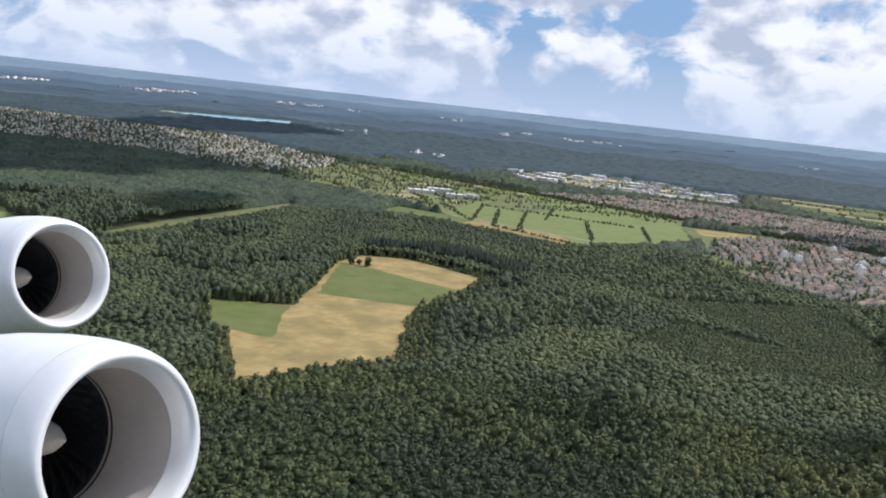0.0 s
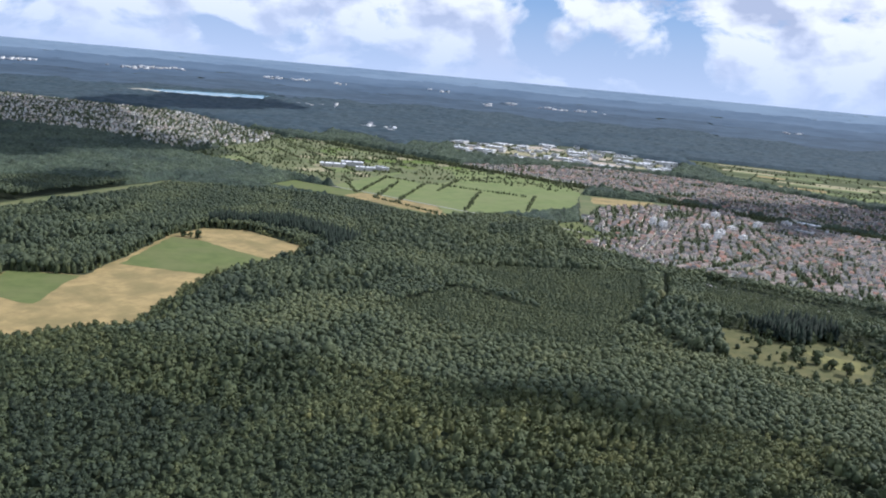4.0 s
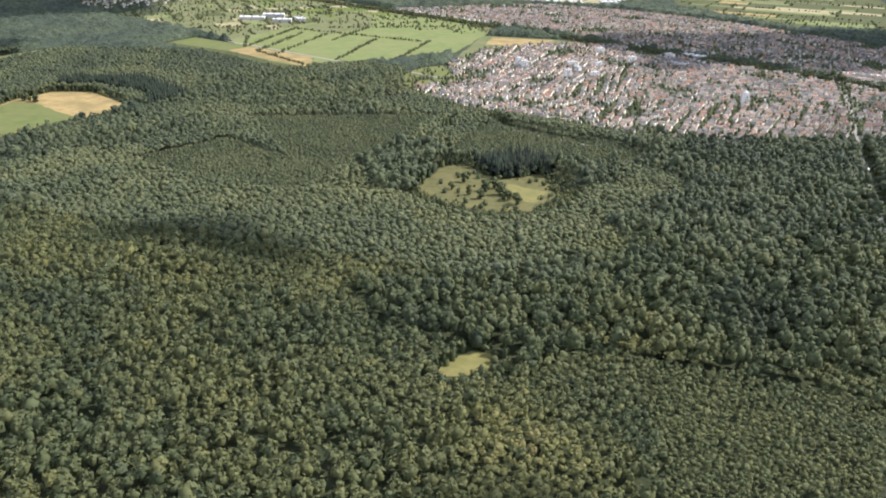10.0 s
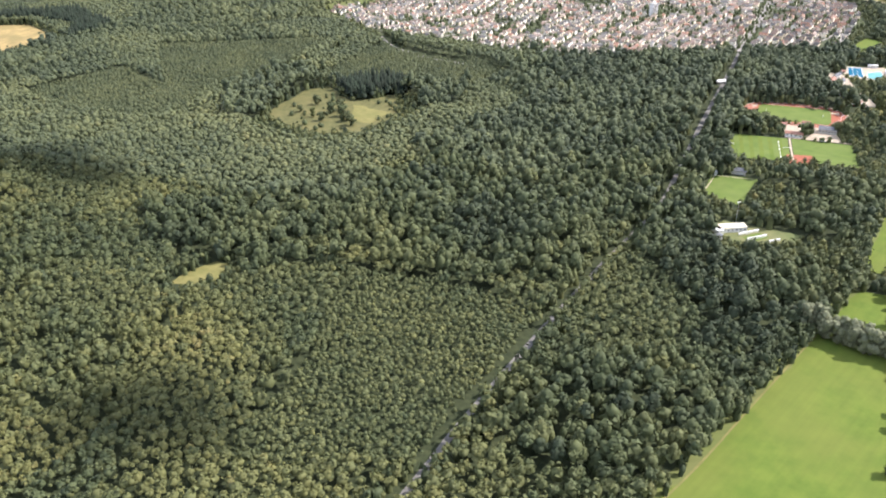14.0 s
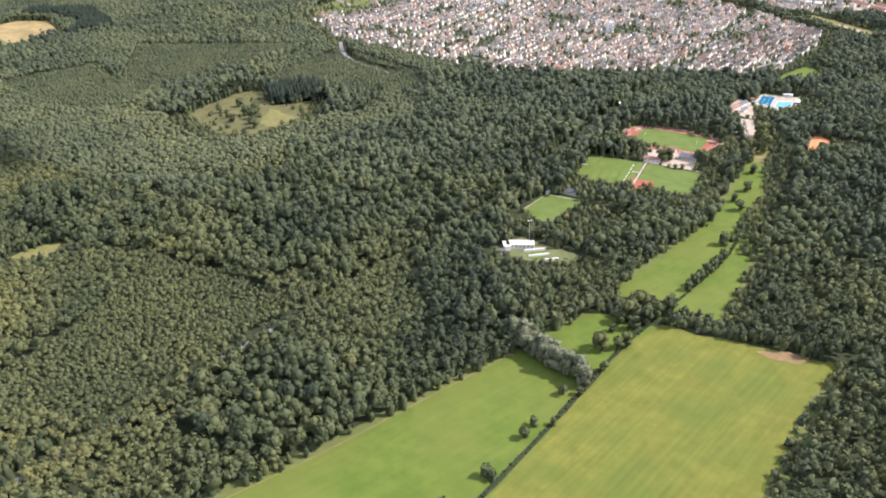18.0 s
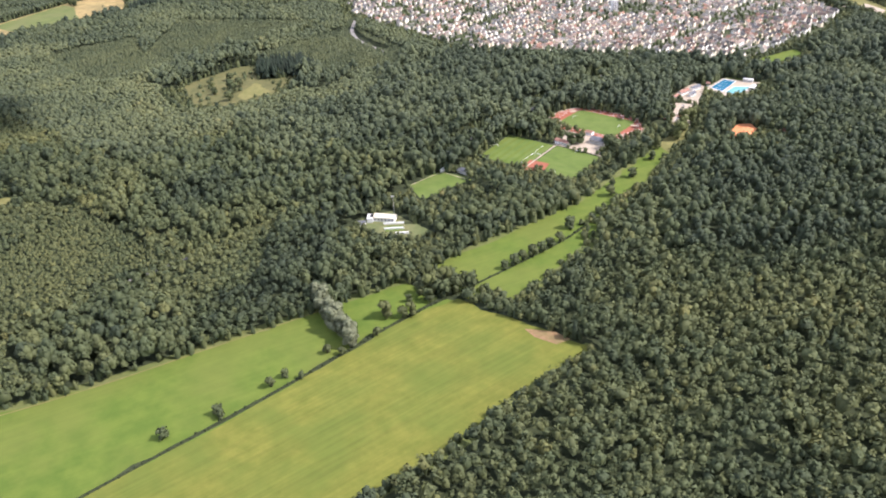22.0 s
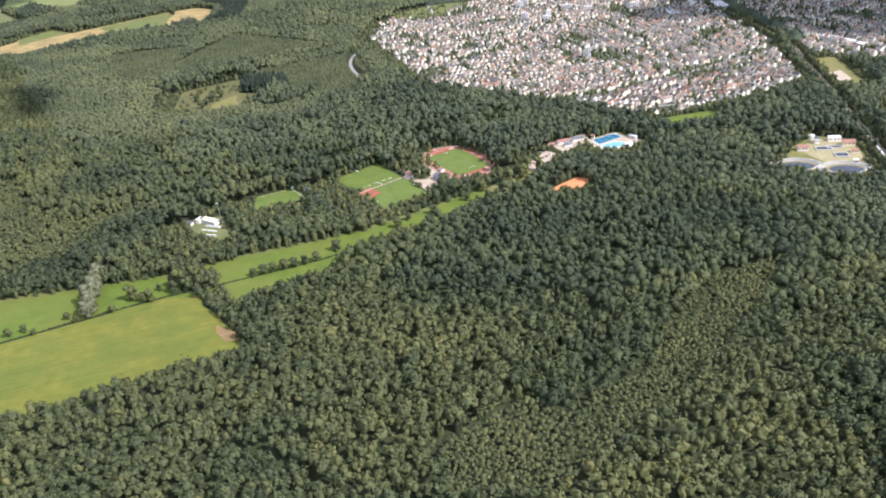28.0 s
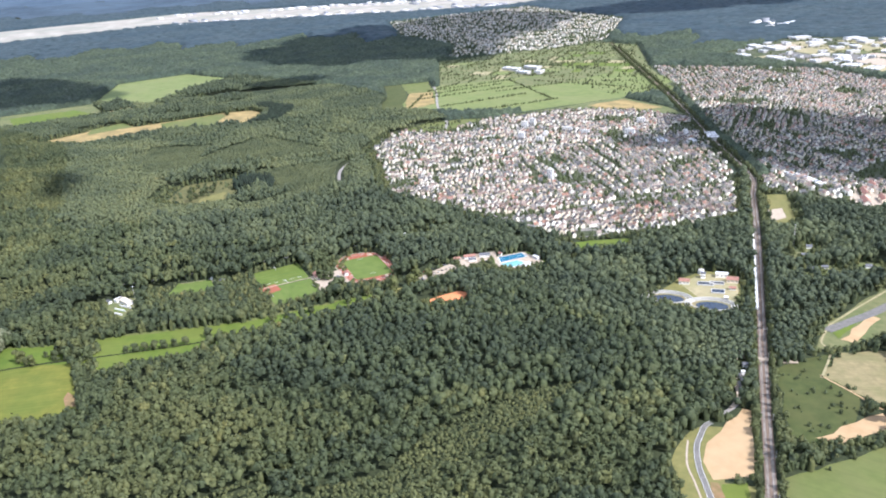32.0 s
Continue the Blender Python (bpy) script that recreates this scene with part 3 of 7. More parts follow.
HAMLET = [(645, 782), (649, 813), (697, 814), (718, 797), (735, 770), (723, 757), (696, 753), (671, 752)]
LAWN_EAST = [(682, 738), (692, 749), (706, 735), (738, 697), (732, 677)]
YARD_EAST = [(735, 770), (718, 797), (722, 846), (766, 778), (754, 757)]
TIP_GARDENS = [(238, 652), (284, 690), (261, 764), (238, 742), (224, 700)]
MEADOW_END = [(641, 388), (644, 408), (638, 424), (648, 426), (652, 405), (649, 380)]
OPEN += [GARDENS, GARDENS_EAST, GARDENS_FAR, HAMLET, LAWN_EAST, YARD_EAST, MEADOW_END, TIP_GARDENS]
EDGE_FIELD = [(-50.5, 830.1), (-35.0, 871.8), (19.4, 842.7), (126.2, 780.5), (135.9, 723.3), (87.4, 752.4), (38.8, 791.2)]
EDGE_APRON = [(-58, 806), (36, 754), (86, 715), (142, 686), (140, 722), (88, 750), (38, 789), (-50, 829)]
OPEN += [EDGE_FIELD, EDGE_APRON]
LAKE = [(-806, 2524), (-697, 2621), (-466, 2767), (-456, 2524), (-582, 2446), (-718, 2427)]
AIRFIELD = [(-2136, 291), (-2136, 1165), (-1359, 2087), (-1068, 1990), (-1019, 1777), (-1678, 942), (-1623, 291)]
SANDPIT = [(-870, 2330), (-830, 2430), (-806, 2520), (-718, 2427), (-582, 2446), (-456, 2524), (-420, 2420), (-560, 2330), (-700, 2300)]
EAST_GARDENS = [(264, 765), (290, 965), (380, 956), (436, 931), (360, 917), (294, 866)]
OPEN += [LAKE, SANDPIT, EAST_GARDENS, AIRFIELD]
YOUNG = [[(383, 200), (441, 190), (468, 178), (444, 114), (435, 93), (375, 85), (387, 134)], [(139, 520), (277, 549), (255, 441), (194, 423)],
         [(100, 398), (143, 460), (194, 423), (255, 441), (215, 357), (173, 366)], [(291, 447), (320, 544), (408, 495), (427, 456), (379, 427)],
         [(786, 209), (783, 249), (808, 253), (816, 297), (803, 329), (798, 374), (816, 416), (833, 331), (836, 285), (832, 223), (809, 192)]]
OLD = [[(379, 278), (389, 222), (410, 225), (416, 198), (429, 209), (455, 203), (469, 189), (505, 248), (524, 310), (560, 500), (431, 485), (422, 361), (392, 300)], [(500, 225), (530, 300), (560, 300), (575, 240), (556, 190), (515, 180)]]
CLOSED = [[(330, 60), (330, 175), (372, 196), (384, 200), (375, 85), (400, 40)]]
PINES = [[(312, 433), (344, 447), (366, 436), (355, 412), (325, 412)], [(58, 529), (44, 568), (-10, 594), (-44, 587), (-49, 602), (10, 621), (73, 573)]]


def free(x, y, margin=0.0):
    """Where woods may stand."""
    ok = np.ones(np.shape(x), dtype=bool)
    for poly in OPEN:
        ok &= ~inside(poly, x, y)
    ok &= off_line(RAIL, x, y) > 4.6
    ok &= off_line(ROAD, x, y) > np.where(y < 110, 2.7, np.where(y < 170, 3.2, np.where((y > 370) & (y < 500), 4.4, np.where(y > 330, 3.4, 2.4))))
    ok &= off_line(LANE, x, y) > 3.0
    ok &= off_line([(873, 443), (872, 455), (862, 470), (852, 487)], x, y) > 2.6
    ok &= off_line(BEND, x, y) > 4.5
    ok &= off_line(FOREST_TRACK, x, y) > 1.8
    ok &= off_line(RIDE, x, y) > 1.5
    ok &= (off_line(DITCH, x, y) > 4.0) | (y > 283)
    return ok


def low_belt(x, y):
    """How the wood thins out before the openings: 1 bushes, 2 half-grown trees, 0 tall wood."""
    low = np.zeros(np.shape(x), dtype=int)
    for poly, d in ((CLEARING, 20), (PITCH_SMALL, 32), (PITCHES, 28), (STADIUM, 28), (CLUB, 22), (FORECOURT, 18), (POOLS, 22), (POOL_HOUSE, 18), (CARPARK, 14), (CLAY, 24), (LAWN, 18), (WORKS, 16),
                    (SAND, 11), (VERGE, 8), (PADDOCK, 12), (FALLOW, 13), (PLOT, 12), (LOWER_FIELD, 9), (STRIPS, 12), (GARDENS, 14), (GARDENS_EAST, 14), (GARDENS_FAR, 14), (HAMLET, 14), (LAWN_EAST, 16), (YARD_EAST, 12), (MEADOW_END, 14), (HEATH, 20), (GLADE_SMALL, 13), (MEADOW_MID, 17), (MEADOW_SIDE, 13), (MEADOW_EAST, 7),
                    (TOWN, 14), (GLADE_STRIP, 20)):
        near = np.zeros(np.shape(x), dtype=bool)
        wide = np.zeros(np.shape(x), dtype=bool)
        for ux, uy in ((0.12, 1.0), (-0.8, 0.40), (-0.58, 0.80)):
            near |= inside(poly, x + ux * d * 0.5, y + uy * d * 0.5) | inside(poly, x + ux * d * 0.22, y + uy * d * 0.22)
            wide |= inside(poly, x + ux * d * 0.65, y + uy * d * 0.65) | inside(poly, x + ux * d, y + uy * d)
        low = np.where(near, 1, np.where(wide & (low == 0), 2, low))
    return low


# ---------------------------------------------------------------- ground
def build_ground():
    rings = [0, 150, 300, 450, 600, 900, 1200, 1600, 2000, 2400, 2800, 3000, 3200, 3400, 3600, 3800, 4000, 4200, 4400, 4600, 4750]
    seg = 128
    vs, fs = [], []
    for r in rings:
        for s in range(seg):
            a = 2 * math.pi * s / seg
            x, y = 100 + r * math.cos(a), r * math.sin(a)
            vs.append((x, y, float(rise(x, y))))
    for i in range(len(rings) - 1):
        for s in range(seg):
            fs.append((i * seg + s, (i + 1) * seg + s, (i + 1) * seg + (s + 1) % seg, i * seg + (s + 1) % seg))
    tagged(arrays("ground", vs, fs, M_FLOOR), "dark green woodland floor spreading to the skyline", "ground", kind="structure")


build_ground()
sheet("field", CLEARING, M_STUBBLE, 0.10, "harvested golden stubble field in a forest clearing")
sheet("field", CLEARING_GREEN, M_PASTURE, 0.16, "green crop strip beside golden stubble")
sheet("field", CLEARING_WEST, M_PASTURE, 0.16, "small green paddock at the clearing's corner")
sheet("meadow", GLADE_NORTH, M_CROP, 0.10, "wide green meadow deep in the forest")
sheet("meadow", GLADE_SOUTH, M_ROUGH, 0.10, "yellowish pasture with scattered bushes")
sheet("meadow", GLADE_STRIP, M_ROUGH, 0.10, "narrow pale meadow strip between woods")
sheet("meadow", ORCHARDS, M_ROUGH, 0.10, "orchard meadows dotted with many small trees")
sheet("field", ALLOTMENTS, M_CROP, 0.16, "bright green strip fields divided by hedges")
sheet("field", FIELDS_EAST, M_DARKGRASS, 0.10, "patchwork of pale fields beyond the town")
sheet("town_ground", TOWN, M_GARDEN, 0.10, "gardens and yards between the houses", "ground", 0)
sheet("town_ground", TOWN_EAST, M_GARDEN, 0.10, "gardens and yards of the eastern town", "ground")
sheet("town_ground", TOWN_WEST, M_GARDEN, 0.10, "gardens and yards of the western town", "ground")
sheet("industrial_ground", INDUSTRY, M_GARDEN, 0.10, "pale yards round the industrial halls", "ground")
sheet("meadow_bank", [(530, 0), (571, 106), (586, 150), (598, 186), (604, 206), (612, 206), (600, 186), (589, 150), (575, 106), (536, 0)], M_GRASS, 0.06, "grassy banks of the meadow ditch", "bank", 0)
sheet("meadow", MEADOW_WEST, M_GRASS, 0.10, "smooth bright green meadow along a ditch")
sheet("meadow", MEADOW_EAST, M_HAY, 0.10, "mown yellow-green meadow with faint streaks")
sheet("meadow", MEADOW_MID, M_GRASS, 0.10, "long green meadow narrowing between woods")
sheet("meadow", MEADOW_SIDE, M_GRASS, 0.10, "small green meadow beside the ditch")
sheet("heath", HEATH, M_HEATH, 0.10, "yellow heath clearing with bushes", "clearing")
sheet("glade", GLADE_SMALL, M_DRY, 0.10, "small mown glade in the forest", "clearing")
sheet("club_ground", CLUB, M_ROUGH, 0.10, "worn grass round the club building", "ground")
sheet("forecourt", FORECOURT, M_PAVE, 0.14, "pale paved forecourt beside the stadium", "pavement")
sheet("pool_lawn", POOLS, M_GRASS, 0.10, "green lawn round the outdoor pools", "lawn")
sheet("pool_yard", POOL_HOUSE, M_PAVE, 0.10, "paved yard of the pool buildings", "pavement")
sheet("car_park", CARPARK, M_PAVE, 0.10, "pale gravel car park", "car park")
sheet("clay_court", CLAY, M_CLAY, 0.10, "bright orange clay court in the woods", "sports court", 0)
sheet("lawn", LAWN, M_GRASS, 0.10, "green lawn at the town's edge", "lawn")
sheet("works_ground", WORKS, M_DRY, 0.10, "worn grass round the sewage works", "ground")
sheet("field", SAND, M_SAND, 0.14, "pale orange ploughed field beside the railway")
sheet("verge", VERGE, M_DRY, 0.10, "dry grass verge along the lane")
sheet("meadow", [(906.9, 400.3), (912.7, 408.9), (926.7, 389.7), (935.1, 381.4), (933.9, 376.6), (917.7, 390.6)], M_GRASS, 0.14, "green grass patch below the ploughed field")
sheet("bare_strip", [(903, 398), (905.5, 400), (921.5, 387.3), (934, 376.6), (933.7, 373), (920.8, 383)], M_SOIL, 0.17, "reddish bare strip beside the lane", "ground", 0.4)
ribbon("cycle_path", smoothed([(877.6, 414.2), (888.5, 400.9), (900.1, 392.5), (911.6, 383.7), (922, 373.3), (931.4, 365.2), (946, 347)]), 0.8, M_PAVE, 0.2, "narrow pale cycle path beside the lane", "path")
sheet("paddock", PADDOCK, M_DARKGRASS, 0.10, "dark green paddock with low bushes")
sheet("field", FALLOW, M_FALLOW, 0.14, "dry pale fallow field")
sheet("field", PLOT, M_SAND, 0.14, "narrow pale orange ploughed plot")
sheet("field", LOWER_FIELD, M_PASTURE, 0.10, "smooth green field behind a wood strip")
sheet("field", STRIPS, M_ROUGH, 0.10, "small strip fields beside a wood")
for plot in (GARDENS, GARDENS_EAST, GARDENS_FAR):
    sheet("garden_plots", plot, M_ROUGH, 0.10, "pale garden plots in a wood", "garden")
sheet("town_ground", HAMLET, M_GARDEN, 0.11, "gardens and yards beyond the railway", "ground")
sheet("garden_plots", TIP_GARDENS, M_PASTURE, 0.15, "green gardens at the tip of the town", "garden")
sheet("yard", YARD_EAST, M_PAVE, 0.15, "pale yards beside long red-roofed buildings", "ground")
sheet("lawn", LAWN_EAST, M_DRY, 0.10, "yellowish lawn beside the railway", "lawn")
sheet("garden_plots", [(707, 705), (711, 717), (727, 700), (725, 685)], M_PAVE, 0.16, "pale bare plots on a lawn", "garden", 0.3)
sheet("meadow", MEADOW_END, M_DRY, 0.14, "dry grass track towards the car park")
ribbon("meadow_bank", smoothed([(608, 212), (630, 264), (637, 287), (643, 300)]), 15.0, M_GRASS, 0.06, "grassy banks of the upper ditch", "bank")
for rim in ([(427, 0), (510, 99), (533, 134), (561, 177), (584, 210)], [(592, 0), (621, 68), (648, 127), (660, 167), (674, 199)], [(588, 226), (626, 309), (641, 388)], [(632, 216), (644, 278), (648, 347)]):
    ribbon("meadow_rim", smoothed(rim), 9.0, M_PASTURE, 0.05, "grass running in under the forest edge", "grass")
ribbon("footpath", smoothed([(452, 28), (480, 60), (510, 99), (533, 134), (561, 177)]), 0.7, M_DRY, 0.15, "pale worn path along the forest edge", "path")
sheet("sandpit", SANDPIT, M_PIT, 0.15, "pale bare sand of a gravel pit", "sandpit")
sheet("garden_plots", EAST_GARDENS, M_ROUGH, 0.12, "rough plots and gardens at the town's edge", "garden")
sheet("lake", LAKE, M_LAKE, 0.2, "turquoise gravel-pit lake far off", "lake")
sheet("airfield", AIRFIELD, M_RUNWAY, 0.2, "broad pale airfield on the skyline", "airfield")
ribbon("road", ROAD, 2.5, M_ASPHALT, 0.20, "grey road cut straight through the woods")
ribbon("road", LANE, 2.6, M_ASPHALT, 0.26, "grey lane curving past a ploughed field")


def beside(line, off):
    """The polyline shifted sideways."""
    out = []
    for i, (x, y) in enumerate(line):
        (ax, ay), (bx, by) = line[max(i - 1, 0)], line[min(i + 1, len(line) - 1)]
        d = math.hypot(bx - ax, by - ay)
        out.append((x - (by - ay) / d * off, y + (bx - ax) / d * off))
    return out


for off in (-1.15, 1.15):
    ribbon("edge_line", beside(LANE, off), 0.11, M_LINE, 0.27, "white edge line of the lane", "road marking")
ribbon("road", BEND, 3.0, M_STREET, 0.20, "pale curved forest road")
ribbon("road", AVENUE, 4.0, M_STREET, 0.20, "pale main street of the town")
ribbon("railway", RAIL, 4.6, M_BALLAST, 0.40, "brown ballast bed of a double-track railway", "railway")

# ---------------------------------------------------------------- woods
def lump(r, flat=0.8, jitter=0.18, seed=0):
    """A clump of leaves: a jittered icosahedron without its underside."""
    bm = bmesh.new()
    bmesh.ops.create_icosphere(bm, subdivisions=1, radius=1.0)
    bm.verts.ensure_lookup_table()
    v = np.array([p.co[:] for p in bm.verts])
    f = np.array([[q.index for q in t.verts] for t in bm.faces])
    bm.free()
    f = f[v[f][:, :, 2].max(axis=1) > 0.3]
    rng = np.random.default_rng(seed)
    v = v * (1 + rng.normal(0, jitter, (len(v), 1)))
    used = np.unique(f)
    re = np.zeros(len(v), dtype=int)
    re[used] = np.arange(len(used))
    return v[used] * (r, r, r * flat), re[f]


def tufts(rng, n, centre, radii, size, low=-0.15):
    """Loose three-cornered sprays of leaves over a dome."""
    z = rng.uniform(low, 1, n)
    a = rng.uniform(0, 2 * math.pi, n)
    q = np.sqrt(1 - z * z)
    u = np.stack([q * np.cos(a), q * np.sin(a), z], -1)
    p = u * np.array(radii) * rng.uniform(0.80, 1.10, (n, 1)) + centre
    e1 = np.cross(u, rng.normal(0, 1, (n, 3)))
    e1 /= np.linalg.norm(e1, axis=1, keepdims=True)
    e2 = np.cross(u, e1) + u * rng.normal(0, 0.42, (n, 1))
    s = size * rng.uniform(0.7, 1.35, (n, 1))
    tri = np.stack([p + e1 * s, p - 0.5 * e1 * s + 0.87 * e2 * s, p - 0.5 * e1 * s - 0.87 * e2 * s], 1)
    return tri.reshape(-1, 3), np.arange(3 * n).reshape(-1, 3)


def crown(seed, sprays=46, tall=1.25):
    """A leafy crown, about 1 in radius, its foot at z 0: an uneven core, and lobes of sprays that stand out from it at several heights."""
    rng = np.random.default_rng(seed)
    v, f = lump(0.70, tall, 0.24, seed)
    v = v * (rng.uniform(0.85, 1.15), rng.uniform(0.85, 1.15), 1) + (0, 0, 0.28)
    vs, fs, base = [v], [f], len(v)
    lobes = 4 if sprays > 12 else 3 if sprays > 6 else 1
    turn = rng.uniform(0, 2 * math.pi)
    for k in range(lobes):
        a, q = turn + 2 * math.pi * k / max(1, lobes - 1), 0.0 if k == 0 else rng.uniform(0.40, 0.62)
        r = rng.uniform(0.42, 0.62) if lobes > 1 else 0.92
        n = sprays // lobes + (k < sprays % lobes)
        z = (0.34 + 0.50 * tall if k == 0 else rng.uniform(0.20, 0.50 + 0.30 * tall)) if lobes > 1 else 0.34
        t, g = tufts(rng, n, (q * math.cos(a), q * math.sin(a), z), (r, r, r * (0.85 if lobes > 1 else tall)), 0.26 if sprays < 30 else 0.21)
        vs.append(t)
        fs.append(g + base)
        base += len(t)
    return np.concatenate(vs), np.concatenate(fs)


def spire(seed, sides=6):
    """A conifer's crown: two ragged cones."""
    rng, vs, fs = np.random.default_rng(seed), [], []
    for z0, z1, r in ((0.0, 1.3, 1.0), (0.75, 2.3, 0.66)):
        b = len(vs)
        vs.append((rng.normal(0, 0.05), rng.normal(0, 0.05), z1))
        for s in range(sides):
            a = 2 * math.pi * s / sides
            q = r * rng.uniform(0.75, 1.2)
            vs.append((q * math.cos(a), q * math.sin(a), z0 + rng.uniform(-0.1, 0.15)))
        fs += [(b, b + 1 + s, b + 1 + (s + 1) % sides) for s in range(sides)]
    return np.array(vs), np.array(fs)


def scatter(name, xs, ys, rad, foot, templates, mat, label, category="woods", squash=1.0, rng=RNG, tint=None):
    """Many crowns joined into one mesh."""
    which = rng.integers(0, len(templates), len(xs))
    turn = rng.uniform(0, 2 * math.pi, len(xs))
    vs, fs, ts, base = [], [], [], 0
    for k, (tv, tf) in enumerate(templates):
        s = which == k
        m = int(s.sum())
        if not m:
            continue
        c, q = np.cos(turn[s])[:, None], np.sin(turn[s])[:, None]
        r = rad[s][:, None]
        h = r * squash * rng.uniform(0.85, 1.2, (m, 1))
        x = (tv[:, 0] * c - tv[:, 1] * q) * r + xs[s][:, None]
        y = (tv[:, 0] * q + tv[:, 1] * c) * r + ys[s][:, None]
        z = tv[:, 2] * h + foot[s][:, None]
        vs.append(np.stack([x, y, z], -1).reshape(-1, 3))
        fs.append((tf[None] + (np.arange(m) * len(tv))[:, None, None]).reshape(-1, 3) + base)
        base += m * len(tv)
        if tint is not None:
            ts.append(np.repeat(tint[s], len(tv)))
    ob = arrays(name, np.concatenate(vs), np.concatenate(fs), mat, tint=np.concatenate(ts) if ts else None)
    return tagged(ob, label, category, kind="stuff")


def jittered(x0, x1, y0, y1, step, rng=RNG, loose=0.42):
    gx, gy = np.meshgrid(np.arange(x0, x1, step), np.arange(y0, y1, step * 0.9))
    gx = gx + (np.arange(gx.shape[0]) % 2 * step / 2)[:, None]
    return (gx + rng.uniform(-loose, loose, gx.shape) * step).ravel(), (gy + rng.uniform(-loose, loose, gx.shape) * step).ravel()


def seen_side(x, y):
    """The side of the flight that the windows look out on."""
    return (y > np.interp(x, [-400, 0, 560, 860, 1120], [20, 40, -30, 40, 230])) & (x < 1040)


def stand(x, y):
    """0 broad-leaved wood, 1 young plantation, 2 pines."""
    k = np.zeros(len(x), dtype=int)
    for p in YOUNG:
        k[inside(p, x, y)] = 1
    for p in PINES:
        k[inside(p, x, y)] = 2
    return k


NEAR, MID = 320.0, 760.0


def treed(x, y):
    """Where the crowns are built one by one: the country before the windows, but for what lies left of the first view."""
    d = off_line(FLIGHT, x, y)
    return (d > 80) & (d < MID) & seen_side(x, y) & (x > -130 - np.clip(y - 200, 0, 2000) * 0.75) & ((x > -130) | (y > 200)) & (x < 1058) & (y > -38) & (y < 1008) & (x > -418)


def at_edge(x, y, reach=4.5):
    """Trees on the rim of a clearing."""
    return ~(free(x + reach, y) & free(x - reach, y) & free(x, y + reach) & free(x, y - reach))


def whole_crown(seed, sprays=52, domes=4):
    """An old tree's crown: several domes grown together under many sprays."""
    rng = np.random.default_rng(seed)
    vs, fs, base = [], [], 0
    for k in range(domes + 1):
        a, q = 2 * math.pi * k / domes + rng.uniform(-0.4, 0.4), 0.0 if k == domes else rng.uniform(0.34, 0.5)
        v, f = lump(rng.uniform(0.36, 0.54), rng.uniform(0.85, 1.25), 0.26, seed * 7 + k)
        v = v + (q * math.cos(a), q * math.sin(a), 0.95 if k == domes else rng.uniform(0.3, 0.75))
        t, g = tufts(rng, sprays // (domes + 1), v.mean(axis=0), (0.52, 0.52, 0.56), 0.23)
        vs += [v, t]
        fs += [f + base, g + base + len(v)]
        base += len(v) + len(t)
    return np.concatenate(vs), np.concatenate(fs)


def slow(x, y, size, seed):
    """A slow drift between about -0.5 and 0.5 over the plan."""
    return np.array([noise.noise((a / size, b / size, seed)) for a, b in zip(x, y)])


def mosaic(x, y):
    """The stands of the forest: 0 closed low canopy, 1 mixed wood, 2 old tall trees; with each stand's tint and height."""
    rng = np.random.default_rng(3)
    n = 330
    sx, sy = rng.uniform(-400, 1050, n), rng.uniform(0, 1000, n)
    dice, hue, lift = rng.random(n), rng.normal(0, 0.10, n), rng.uniform(-0.9, 0.7, n)
    wx, wy = x + 9 * np.sin(y / 17) + 5 * np.sin(x / 9), y + 9 * np.sin(x / 21)
    cell, best = np.zeros(len(x), dtype=int), np.full(len(x), 1e12)
    for i in range(n):
        q = (wx - sx[i]) ** 2 + ((wy - sy[i]) * 1.25) ** 2
        cell = np.where(q < best, i, cell)
        best = np.minimum(best, q)
    east = sx > 492
    kind = np.where(east, np.where(dice < 0.07, 0, np.where(dice < 0.72, 1, 2)), np.where(dice < 0.60, 0, np.where(dice < 0.92, 1, 2)))[cell]
    for poly in OLD:
        kind[inside(poly, wx, wy)] = 2
    for poly in CLOSED:
        kind[inside(poly, wx, wy)] = 0
    return kind, hue[cell], lift[cell]


def tints(x, y, kind, hue, rng):
    """Each tree's shade: by stand, cooler to the north and east, with single pale or dark trees."""
    base = np.array([0.45, 0.40, 0.27])[kind] + hue * np.array([0.9, 0.8, 0.5])[kind]
    t = base - 0.13 * np.clip((y - 240) / 260, 0, 1) * np.clip((x - 380) / 80, 0, 1) - 0.07 * np.clip((x - 470) / 120, 0, 1) - 0.20 * np.clip((250 - x) / 200, 0, 1) + 0.02 * np.clip((420 - x) / 100, 0, 1)
    t = t + 0.13 * np.exp(-(((x - 345) / 60) ** 2 + ((y - 120) / 50) ** 2)) + 0.28 * slow(x, y, 46.0, 2.0)
    odd = rng.random(len(x))
    return t + rng.normal(0, 0.065, len(x)) + np.where(odd < 0.035, 0.22, 0) - np.where(odd > 0.95, 0.18, 0)


def planted(step, loose):
    x, y = jittered(-420, 1060, -40, 1010, step, RNG, loose)
    ok = treed(x, y)
    x, y = x[ok], y[ok]
    ok = free(x, y)
    return x[ok], y[ok]


